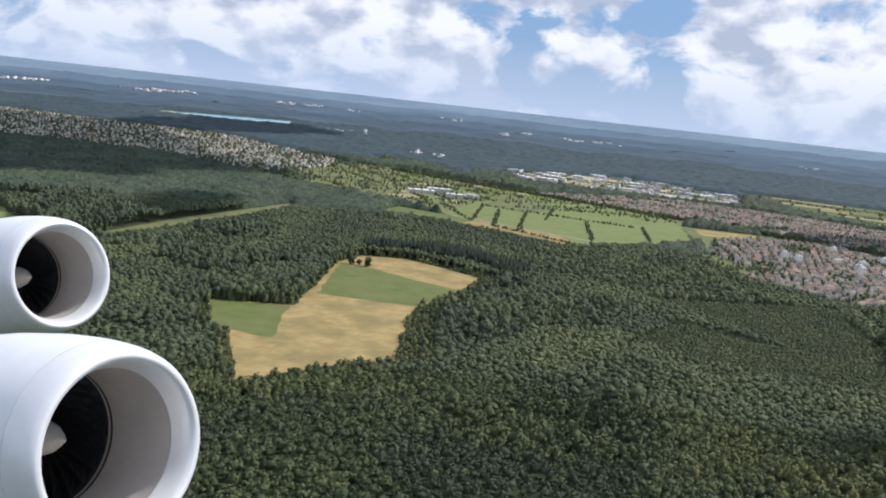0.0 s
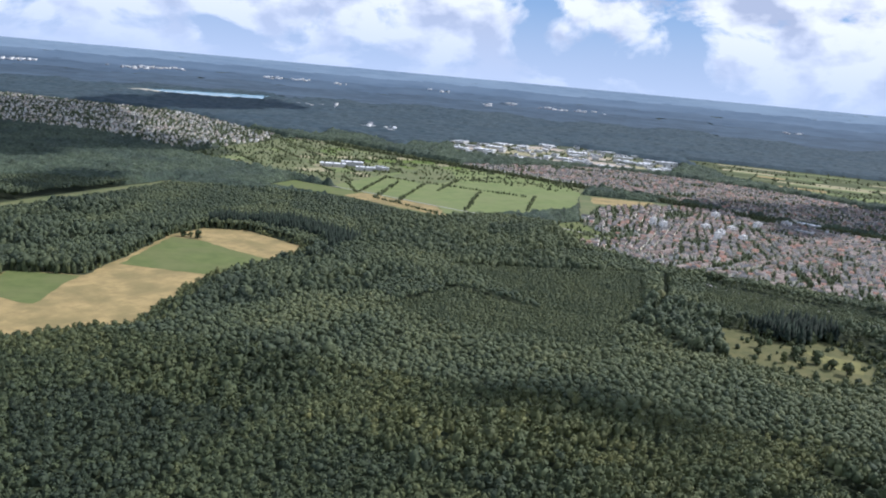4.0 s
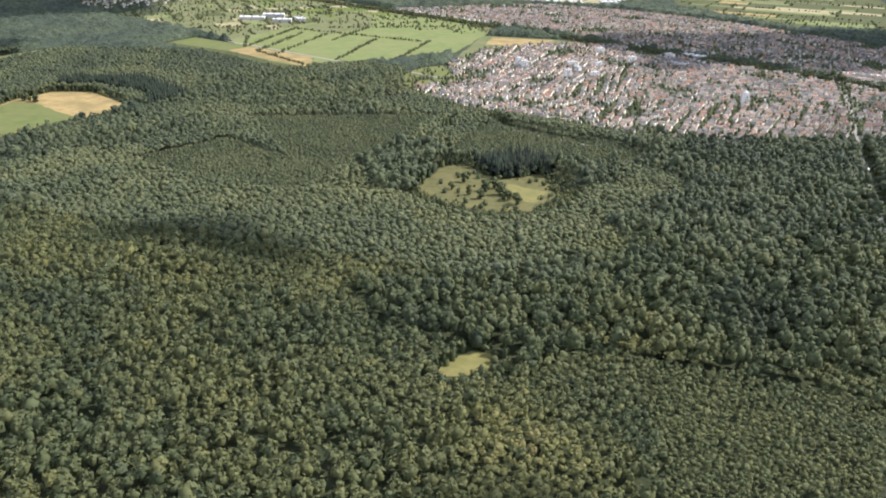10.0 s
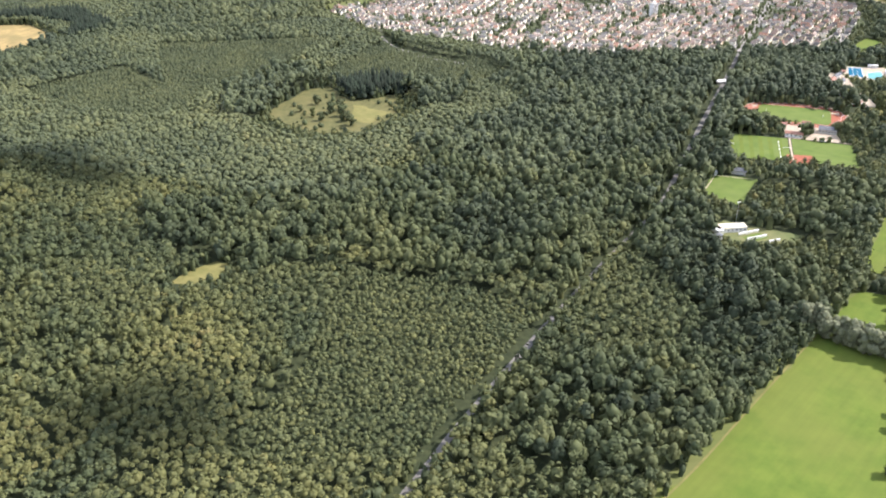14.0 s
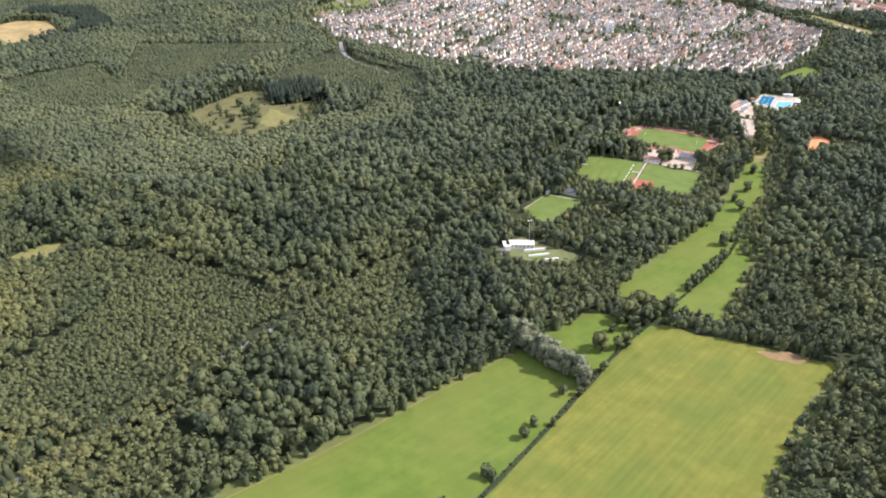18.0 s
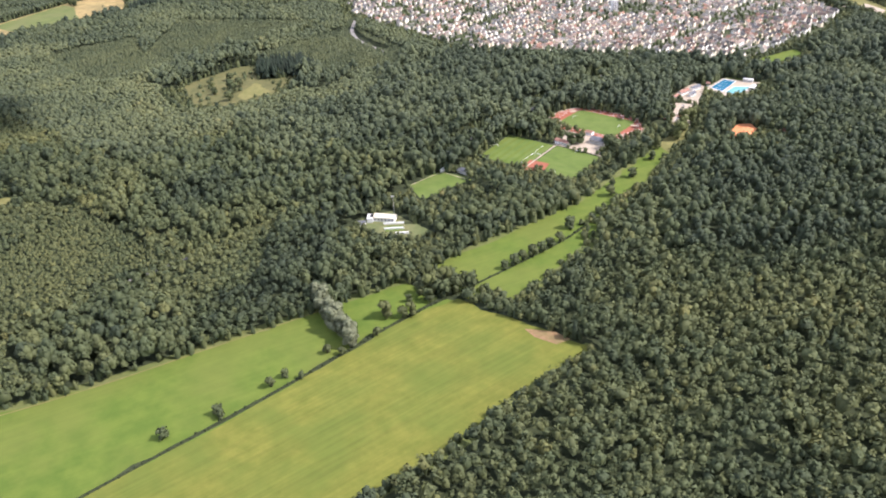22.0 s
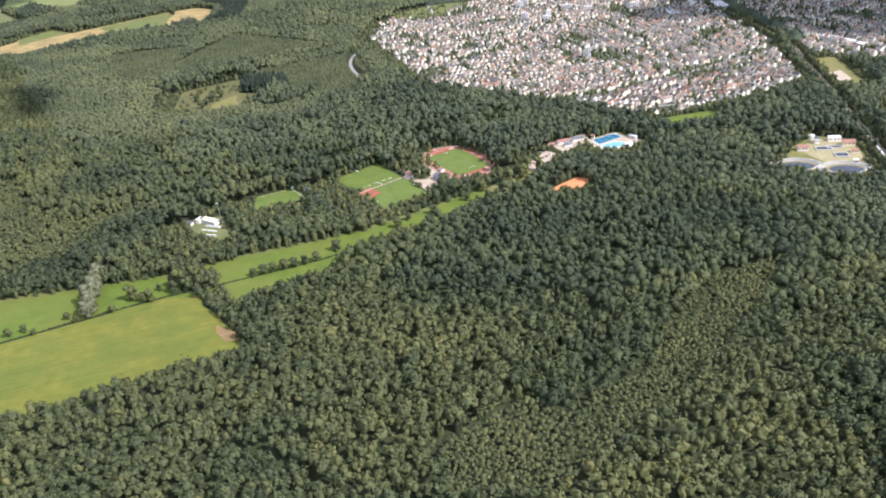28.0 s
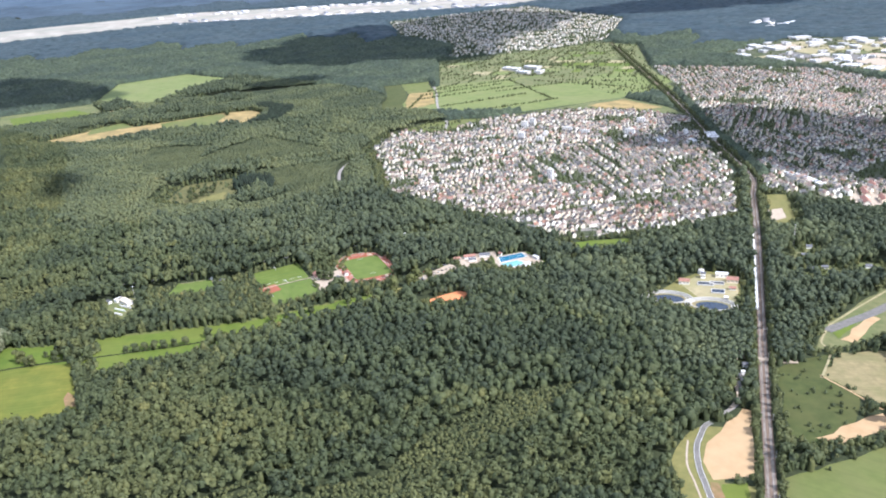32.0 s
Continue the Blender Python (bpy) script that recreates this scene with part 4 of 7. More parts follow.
def build_woods():
    x, y = planted(3.7, 0.45)
    low = low_belt(x, y)
    half, bush = low == 2, low == 1
    scatter("young_growth", x[half], y[half], RNG.uniform(1.4, 2.5, half.sum()), RNG.uniform(0.6, 2.6, half.sum()), [crown(s, 30) for s in range(36, 40)], M_WOOD, "half-grown trees before the tall wood", squash=1.15,
            tint=RNG.normal(0.30, 0.14, half.sum()))
    scatter("young_growth", x[bush], y[bush], RNG.uniform(1.3, 2.4, bush.sum()), RNG.uniform(0.1, 0.6, bush.sum()), [crown(s, 22) for s in range(30, 36)], M_WOOD, "low bushes and young trees at the forest edge",
            tint=RNG.normal(0.42, 0.15, bush.sum()))
    rest = low == 0
    x, y = x[rest], y[rest]
    kind = stand(x, y)
    rim = at_edge(x, y) & (kind != 1) & (off_line(FLIGHT, x, y) < 620)
    scatter("woodland_edge", x[rim], y[rim], RNG.uniform(1.4, 2.6, rim.sum()), RNG.uniform(0.2, 0.7, rim.sum()), [crown(s, 15) for s in range(20, 28)], M_WOOD, "leafy shrubs along the forest edge", squash=2.1,
            tint=RNG.normal(0.26, 0.13, rim.sum()))
    px, py = planted(2.3, 0.45)
    tall = stand(px, py) == 2
    px, py = px[tall], py[tall]
    scatter("pine_woods", px, py, RNG.uniform(1.2, 2.0, len(px)), RNG.uniform(2.0, 4.6, len(px)), [spire(s) for s in range(5)], M_PINE, "dark block of tall conifers", squash=2.0)
    for k, step, loose, (r0, rs, r1, r2), (f0, fs, sw), near_t, far_t, squash, what in (
            (0, 2.8, 0.52, (1.78, 0.42, 0.9, 3.0), (4.7, 0.30, 1.6), [crown(s, 14, 0.86) for s in range(1, 11)], [crown(s, 6, 0.9) for s in range(20, 27)], 1.0, "closed olive-green canopy of even broad-leaved trees"),
            (1, 3.6, 0.50, (2.25, 0.62, 1.1, 4.2), (4.6, 0.75, 2.2), [crown(s, 23, 1.02 + 0.06 * (s % 5)) for s in range(40, 50)], [crown(s, 14) for s in range(50, 57)], 1.0, "uneven green summer forest of mixed broad-leaved trees"),
            (2, 4.6, 0.46, (2.95, 0.60, 1.6, 4.6), (5.2, 1.10, 2.4), [whole_crown(s) for s in range(60, 68)], [whole_crown(s, 12, 2) for s in range(70, 76)], 1.12, "dark bluish stands of tall old broad-leaved trees")):
        x, y = planted(step, loose)
        ok = (low_belt(x, y) == 0) & (stand(x, y) == 0)
        x, y = x[ok], y[ok]
        kind, hue, lift = mosaic(x, y)
        ok = kind == k
        x, y, kind, hue, lift = x[ok], y[ok], kind[ok], hue[ok], lift[ok]
        # small gaps where trees are missing
        ok = slow(x, y, 7.0, 9.0) < (0.62 if k == 0 else 0.52)
        x, y, kind, hue, lift = x[ok], y[ok], kind[ok], hue[ok], lift[ok]
        rad = np.clip(RNG.normal(r0, rs, len(x)), r1, r2)
        foot = f0 + RNG.normal(0, fs, len(x)) + sw * slow(x, y, 24.0, 7.0) + lift
        tint = tints(x, y, kind, hue, RNG)
        near = off_line(FLIGHT, x, y) < NEAR
        scatter("broadleaf_woods", x[near], y[near], rad[near], foot[near], near_t, M_WOOD, what, squash=squash, tint=tint[near])
        # far northern crowns take the leaves with haze in their colour
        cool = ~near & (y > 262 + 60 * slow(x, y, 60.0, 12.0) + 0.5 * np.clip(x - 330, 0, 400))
        warm = ~near & ~cool
        scatter("broadleaf_woods", x[warm], y[warm], rad[warm] * 1.1, foot[warm], far_t, M_WOOD, what, squash=squash, tint=tint[warm])
        scatter("broadleaf_woods", x[cool], y[cool], rad[cool] * 1.1, foot[cool], far_t, M_WOOD_HAZED, what, squash=squash, tint=tint[cool])
    x, y = jittered(80, 940, 60, 600, 1.9, RNG, 0.55)
    s = (stand(x, y) == 1)
    x, y = x[s], y[s]
    s = free(x, y) & (slow(x, y, 5.0, 4.0) < 0.6)
    x, y = x[s], y[s]
    rad, foot = np.clip(RNG.normal(1.15, 0.28, len(x)), 0.7, 2.0), 3.1 + RNG.normal(0, 0.25, len(x)) + 0.9 * slow(x, y, 11.0, 5.0)
    tint = 0.43 + RNG.normal(0, 0.07, len(x)) + 0.2 * slow(x, y, 30.0, 6.0)
    # the northern plantation gets the haze-tinted leaf colour as well
    for part_of, mat in (((y < 340) | (x > 500), M_WOOD), ((y >= 340) & (x <= 500), M_WOOD_HAZED)):
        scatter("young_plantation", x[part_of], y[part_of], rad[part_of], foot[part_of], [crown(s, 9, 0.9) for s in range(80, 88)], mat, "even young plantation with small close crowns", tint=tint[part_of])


def canopy(name, step, height, rough, want, mat, label, bounds, skirt=True):
    """A rolling sheet of tree tops for woods that stay far away."""
    x0, x1, y0, y1 = bounds
    gx, gy = np.meshgrid(np.arange(x0, x1 + 1, step), np.arange(y0, y1 + 1, step))
    ny, nx = gx.shape
    px = gx + RNG.uniform(-0.3, 0.3, gx.shape) * step
    py = gy + RNG.uniform(-0.3, 0.3, gx.shape) * step
    on = want(px, py)
    cell = on[:-1, :-1] & on[1:, :-1] & on[:-1, 1:] & on[1:, 1:]
    cnt = np.zeros(gx.shape, dtype=int)
    cnt[:-1, :-1] += cell
    cnt[1:, :-1] += cell
    cnt[:-1, 1:] += cell
    cnt[1:, 1:] += cell
    h = height + RNG.normal(0, rough, gx.shape)
    pz = np.where(cnt == 4, h, 0.3 if skirt else h) + rise(px, py)
    idx = np.arange(ny * nx).reshape(ny, nx)
    f = np.stack([idx[:-1, :-1], idx[:-1, 1:], idx[1:, 1:], idx[1:, :-1]], -1)[cell]
    used = np.unique(f)
    re = np.zeros(ny * nx, dtype=int)
    re[used] = np.arange(len(used))
    v = np.stack([px, py, pz], -1).reshape(-1, 3)[used]
    tagged(arrays(name, v, re[f], mat), label, "woods", kind="stuff")


def shown(x, y):
    """The wedge of country that lies before the windows."""
    return (y > -60 - 0.1 * x) & seen_side(np.clip(x, -400, 1030), y)


build_woods()


def well_treed(x, y, reach=7.0):
    """Where single crowns stand all round, so that no sheet of tree tops is needed."""
    return treed(x, y) & treed(x + reach, y) & treed(x - reach, y) & treed(x, y + reach) & treed(x, y - reach)


def wavering(x, y, cx, r):
    """Distance from the country's middle, with an uneven rim."""
    a = np.arctan2(y, x - cx)
    return np.hypot(x - cx, y) + r * 0.035 * (np.sin(a * 23) + np.sin(a * 61 + 1.3) + 0.6 * np.sin(a * 137))


canopy("distant_woods", 3.9, 6.3, 1.7, lambda x, y: free(x, y) & ~well_treed(x, y) & (wavering(x, y, 300, 1500) < 1500) & shown(x, y), M_CANOPY,
       "rolling dark green forest canopy beyond the fields", (-1250, 1560, -260, 1560))
canopy("woods_behind", 8.0, 6.3, 1.7, lambda x, y: free(x, y) & ~well_treed(x, y) & ~shown(x, y) & (np.hypot(x - 500, y) < 1150), M_CANOPY,
       "dark green forest canopy under and behind the flight", (-650, 1650, -900, 700))
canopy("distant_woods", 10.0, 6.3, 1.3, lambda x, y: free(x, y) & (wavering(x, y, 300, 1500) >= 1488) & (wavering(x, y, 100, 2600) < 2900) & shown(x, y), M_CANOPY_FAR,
       "wide dark forest plain below the skyline, tinted by haze", (-2900, 2000, 0, 3000))
# backdrop bands; their haze lies in the material colours
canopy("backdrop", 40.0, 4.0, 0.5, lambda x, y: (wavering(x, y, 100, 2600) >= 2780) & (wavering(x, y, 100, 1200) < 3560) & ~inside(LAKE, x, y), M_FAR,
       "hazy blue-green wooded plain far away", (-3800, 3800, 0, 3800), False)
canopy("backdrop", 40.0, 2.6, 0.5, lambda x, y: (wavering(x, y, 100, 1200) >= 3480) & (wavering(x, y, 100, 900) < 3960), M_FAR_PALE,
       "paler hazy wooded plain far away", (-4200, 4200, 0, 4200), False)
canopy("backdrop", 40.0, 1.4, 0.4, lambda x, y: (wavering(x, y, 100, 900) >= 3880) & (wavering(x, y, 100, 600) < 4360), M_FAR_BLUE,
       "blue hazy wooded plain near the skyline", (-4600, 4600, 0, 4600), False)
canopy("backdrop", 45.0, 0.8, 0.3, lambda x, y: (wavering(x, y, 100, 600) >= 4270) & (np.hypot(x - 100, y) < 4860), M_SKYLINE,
       "wooded hills at the skyline, painted pale blue with haze", (-4800, 4400, -45, 4860), False)

# ---------------------------------------------------------------- houses
def gable(w, d, h, ridge, over=0.25):
    """Wall prism with two gables along x, and a saddle roof with eaves."""
    wall = bmesh.new()
    v = [wall.verts.new(p) for p in ((-w, -d, 0), (w, -d, 0), (w, d, 0), (-w, d, 0), (-w, -d, h), (w, -d, h), (w, d, h), (-w, d, h), (-w, 0, ridge), (w, 0, ridge))]
    for f in ((0, 1, 5, 4), (1, 2, 6, 9, 5), (2, 3, 7, 6), (3, 0, 4, 8, 7)):
        wall.faces.new([v[i] for i in f])
    roof = bmesh.new()
    k = (ridge - h) / d
    e, t = d + over, 0.14
    pts = []
    for x in (-w - over, w + over):
        for z in (0.0, t):
            pts += [(x, -e, h - k * over + z + 0.02), (x, 0, ridge + z + 0.02), (x, e, h - k * over + z + 0.02)]
    v = [roof.verts.new(p) for p in pts]
    for f in ((3, 9, 10, 4), (4, 10, 11, 5), (0, 1, 7, 6), (1, 2, 8, 7), (0, 6, 9, 3), (2, 5, 11, 8), (0, 3, 4, 1), (1, 4, 5, 2), (6, 7, 10, 9), (7, 8, 11, 10)):
        roof.faces.new([v[i] for i in f])
    return wall, roof


def street_line(v, u):
    """How far a street strays from its straight line."""
    return 9 * math.sin(v * 0.021 + u * 0.008) + 3 * math.sin(u * 0.024 + v * 0.11)


def town_lots(poly, angle, along, across, rng, drop=0.22, within=None, face=None, spread=0.3):
    """Lots in double rows along streets, with gaps for greens and yards."""
    px, py = np.array([p[0] for p in poly]), np.array([p[1] for p in poly])
    cx, cy = px.mean(), py.mean()
    R = max(np.hypot(px - cx, py - cy)) * 1.1
    out = []
    a = radians(angle)
    for v in np.arange(-R, R, across):
        for side in (-1, 1):
            u = -R + rng.uniform(0, along)
            while u < R:
                u += along * rng.uniform(0.9, 1.15) + (along * 1.2 if rng.random() < 0.07 else 0)
                vv = v + side * across * rng.uniform(0.22, 0.28) + street_line(v, u)
                out.append((cx + u * math.cos(a) - vv * math.sin(a), cy + u * math.sin(a) + vv * math.cos(a), (angle if face is None else face) + rng.normal(0, 4) + 90 * (rng.random() < spread)))
    out = np.array(out)
    keep = inside(poly, out[:, 0], out[:, 1]) & (rng.random(len(out)) > drop)
    if within is not None:
        keep &= within(out[:, 0], out[:, 1])
    rim = np.ones(len(out), dtype=bool)
    for ox, oy in ((9, 0), (-9, 0), (0, 9), (0, -9)):
        rim &= inside(poly, out[:, 0] + ox, out[:, 1] + oy)
    keep &= rim | (rng.random(len(out)) > 0.45)
    green = np.array([noise.noise((x * 0.022, y * 0.022, 3.0)) for x, y in out[:, :2]])
    keep &= green < 0.36
    return out[keep]


DISTRICTS = ((68.0, lambda x, y: (y < 640) & (x >= 400)), (-28.0, lambda x, y: (y >= 640) & (x >= 450)), (76.0, lambda x, y: (y >= 640) & (x < 450)), (40.0, lambda x, y: (y < 640) & (x < 400)))


EAST_DISTRICTS = ((-38.0, lambda x, y: (x < 380)), (-8.0, lambda x, y: (x >= 380) & (x < 560) & (y > 1020)), (-62.0, lambda x, y: (x >= 380) & (x < 560) & (y <= 1020)), (-30.0, lambda x, y: x >= 560))


def joined_houses(name, lots, label, rng, scale=1.0, roofing=M_ROOF, pitch=1.0):
    """A town of houses too far off to be picked apart, in one mesh."""
    vs, fs, mi = [], [], []
    W = [(-1, -1, 0), (1, -1, 0), (1, 1, 0), (-1, 1, 0), (-1, -1, 1), (1, -1, 1), (1, 1, 1), (-1, 1, 1)]
    base = 0
    for x, y, a in lots:
        w, d = rng.uniform(2.0, 2.9) * scale, rng.uniform(2.1, 2.7) * scale
        if rng.random() < 0.12:
            w *= 1.8
        h = rng.uniform(3.2, 4.8) * scale
        rg = h + d * rng.uniform(0.7, 0.95) * pitch
        c, s = math.cos(radians(a)), math.sin(radians(a))
        P = [(-w, -d, 0), (w, -d, 0), (w, d, 0), (-w, d, 0), (-w, -d, h), (w, -d, h), (w, d, h), (-w, d, h), (-w, 0, rg), (w, 0, rg)]
        o = 0.25
        Q = [(-w - o, -d - o, h - 0.2), (w + o, -d - o, h - 0.2), (w + o, d + o, h - 0.2), (-w - o, d + o, h - 0.2), (-w - o, 0, rg + 0.12), (w + o, 0, rg + 0.12)]
        for p in P + Q:
            vs.append((x + p[0] * c - p[1] * s, y + p[0] * s + p[1] * c, p[2] + 0.1))
        for f in ((0, 1, 5, 4), (2, 3, 7, 6), (1, 2, 6, 5), (3, 0, 4, 7)):
            fs.append([base + i for i in f])
            mi.append(0)
        for f in ((5, 6, 9, 9), (7, 4, 8, 8)):
            fs.append([base + i for i in f])
            mi.append(0)
        for f in ((10, 11, 15, 14), (12, 13, 14, 15)):
            fs.append([base + i for i in f])
            mi.append(1)
        base += 16
    tri, tm = [], []
    for f, m in zip(fs, mi):
        tri.append((f[0], f[1], f[2]))
        tm.append(m)
        if f[3] != f[2]:
            tri.append((f[0], f[2], f[3]))
            tm.append(m)
    ob = arrays(name, vs, tri, [M_PLASTER, roofing], tm)
    return tagged(ob, label, "houses", kind="stuff")


def build_houses():
    rng = np.random.default_rng(11)
    lots = np.concatenate([town_lots(TOWN, a, 4.5, 13.5, rng, 0.12, within=w, face=-22.0, spread=0.3) for a, w in DISTRICTS])
    lots = lots[off_line(AVENUE, lots[:, 0], lots[:, 1]) > 5]
    lots = lots[~inside([(520, 640), (520, 675), (560, 675), (560, 640)], lots[:, 0], lots[:, 1])]
    order = np.argsort(np.hypot(lots[:, 0] - 760, lots[:, 1] - 480))
    near, rest = lots[order[:300]], lots[order[300:]]
    kinds = []
    for i, (w, d, h, r) in enumerate(((1.65, 1.6, 2.7, 4.2), (1.9, 1.65, 2.2, 3.6), (1.5, 1.6, 3.1, 4.6), (3.0, 1.6, 2.6, 4.0))):
        root = empty("house", 0, 0, 0)
        wall, roof = gable(w, d, h, r)
        part("wall", wall, M_PLASTER_OB, root)
        part("roof", roof, M_ROOF_OB, root)
        part("chimney", boxed(w * 0.4, w * 0.4 + 0.45, 0.3, 0.75, r - 0.6, r + 0.55), M_REDROOF, root)
        tagged(root, ["white gabled house with a tiled saddle roof", "low white bungalow with a tiled roof", "tall narrow white house with a steep roof",
                      "long pale terraced house under one roof"][i], "house", "houses of the town")
        kinds.append(root)
    placed = set()
    for x, y, a in near:
        k = int(rng.choice(4, p=(0.4, 0.25, 0.25, 0.1)))
        m = pose(x, y, 0.1, 0, 0, a)
        if k in placed:
            copy_thing(kinds[k], m)
        else:
            placed.add(k)
            kinds[k].matrix_world = m
    joined_houses("town_houses", rest, "white and cream houses with red and brown roofs", rng, 0.67)
    joined_houses("town_houses", np.concatenate([town_lots(TOWN_EAST, a, 4.2, 12.5, rng, 0.15, within=w, face=-20.0, spread=0.2) for a, w in EAST_DISTRICTS]), "closely set houses of the eastern town", rng, 0.62)
    joined_houses("town_houses", town_lots(TOWN_WEST, 20, 7.5, 19, rng, 0.42), "far houses of the western town", rng, 0.76, M_ROOF_FAR, 0.45)
    joined_houses("town_houses", town_lots(HAMLET, -30, 5.2, 15, rng, 0.12, face=-22.0), "white houses beyond the railway", rng, 0.8)
    # garden trees
    gx, gy = jittered(-1000, 820, 500, 1880, 5.6, rng)
    keep = inside(TOWN, gx, gy) | inside(TOWN_EAST, gx, gy) | inside(HAMLET, gx, gy) | (inside(TOWN_WEST, gx, gy))
    keep &= rng.random(len(gx)) < np.where(gx < 0, 0.4, np.where(inside(TOWN, gx, gy), 0.88, 0.82))
    gx, gy = gx[keep], gy[keep]
    scatter("garden_trees", gx, gy, rng.uniform(0.9, 2.3, len(gx)) * np.where(gx < 0, 1.2, 1.0) * (1 + 0.5 * slow(gx, gy, 30.0, 21.0)), rng.uniform(0.3, 1.2, len(gx)), [crown(s, 4) for s in range(40, 44)], M_LEAF_DARK,
            "green garden trees between the houses", "trees", 1.4, rng)
    gx, gy = jittered(-220, 330, 880, 1400, 10.0, rng)
    keep = inside(ORCHARDS, gx, gy) & (rng.random(len(gx)) < 0.5)
    gx, gy = gx[keep], gy[keep]
    ox, oy = jittered(220, 290, 648, 768, 6.0, rng)
    keep = inside(TIP_GARDENS, ox, oy) & (rng.random(len(ox)) < 0.5)
    gx, gy = np.concatenate([gx, ox[keep]]), np.concatenate([gy, oy[keep]])
    scatter("orchard_trees", gx, gy, rng.uniform(0.9, 2.0, len(gx)), rng.uniform(0.2, 0.8, len(gx)), [crown(s, 8) for s in range(50, 54)], M_LEAF,
            "scattered orchard trees on pale meadows", "trees", 1.3, rng)


build_houses()

# ---------------------------------------------------------------- sports grounds
def along(a, b, u):
    return (a[0] + (b[0] - a[0]) * u, a[1] + (b[1] - a[1]) * u)


def oval(a, b, n=40):
    """A stadium outline: two straights and two half circles."""
    s, out = a - b, []
    for k in range(n):
        t = 2 * math.pi * k / n
        out.append((b * math.cos(t) + (s if math.cos(t) > 0 else -s), b * math.sin(t)))
    return out


def ring(name, outer, inner, mat, z, parent, label=""):
    bm = bmesh.new()
    o = [bm.verts.new((x, y, z)) for x, y in outer]
    i = [bm.verts.new((x, y, z)) for x, y in inner]
    for k in range(len(o)):
        j = (k + 1) % len(o)
        bm.faces.new((o[k], o[j], i[j], i[k]))
    return part(name, bm, mat, parent, label)


def disc(name, pts, mat, z, parent, label=""):
    bm = bmesh.new()
    bm.faces.new([bm.verts.new((x, y, z)) for x, y in pts])
    return part(name, bm, mat, parent, label)


def build_stadium():
    c = (596.1, 408.7)
    root = empty("stadium", *c, 0.0, -12, "oval red running track round a green pitch", "stadium")
    disc("base", oval(31, 20.5), M_ROUGH, 0.10, root, "dry grass bank")
    disc("red_surface", oval(29.5, 19), M_TRACK, 0.16, root, "red synthetic running track")
    disc("pitch", [(-18.5, -13.2), (18.5, -13.2), (20.0, -10), (20.0, 10), (18.5, 13.2), (-18.5, 13.2), (-20.0, 10), (-20.0, -10)], M_TURF, 0.22, root, "short green turf")
    for r in (13.8, 15.0, 16.2, 17.4, 18.6):
        ring("lane_line", oval(r + 10.5, r), oval(r + 10.4, r - 0.1), M_LINE, 0.20, root)
    ring("kerb", oval(30.6, 20.1), oval(30.0, 19.5), M_PAVE, 0.20, root, "pale paved rim")
    for x, y, w, d in ((-22.5, -8, 2.4, 0.9), (-22.5, 9, 1.4, 1.6), (22.6, -9, 1.6, 1.0), (22.2, 7.5, 2.6, 0.8), (-14, -14.4, 5, 0.5)):
        part("sand_pit", boxed(x - w, x + w, y - d, y + d, 0.17, 0.27), M_PAVE, root, "pale sand pit")
    for x in (-15.5, 15.5):
        goal(root, x, 0)


def goal(root, x, y):
    bm = bmesh.new()
    s = 1 if x > 0 else -1
    box(bm, x, x + 0.08, y - 1.8, y - 1.72, 0.2, 1.4)
    box(bm, x, x + 0.08, y + 1.72, y + 1.8, 0.2, 1.4)
    box(bm, x, x + 0.08, y - 1.72, y + 1.72, 1.32, 1.4)
    part("goal", bm, M_LINE, root)


def line_on(pts, width, name="line_marking", mat=M_LINE, z=0.24, label="", parent=None):
    ob = ribbon(name, pts, width, mat, z, "", thick=0)
    ob.parent = parent
    return ob


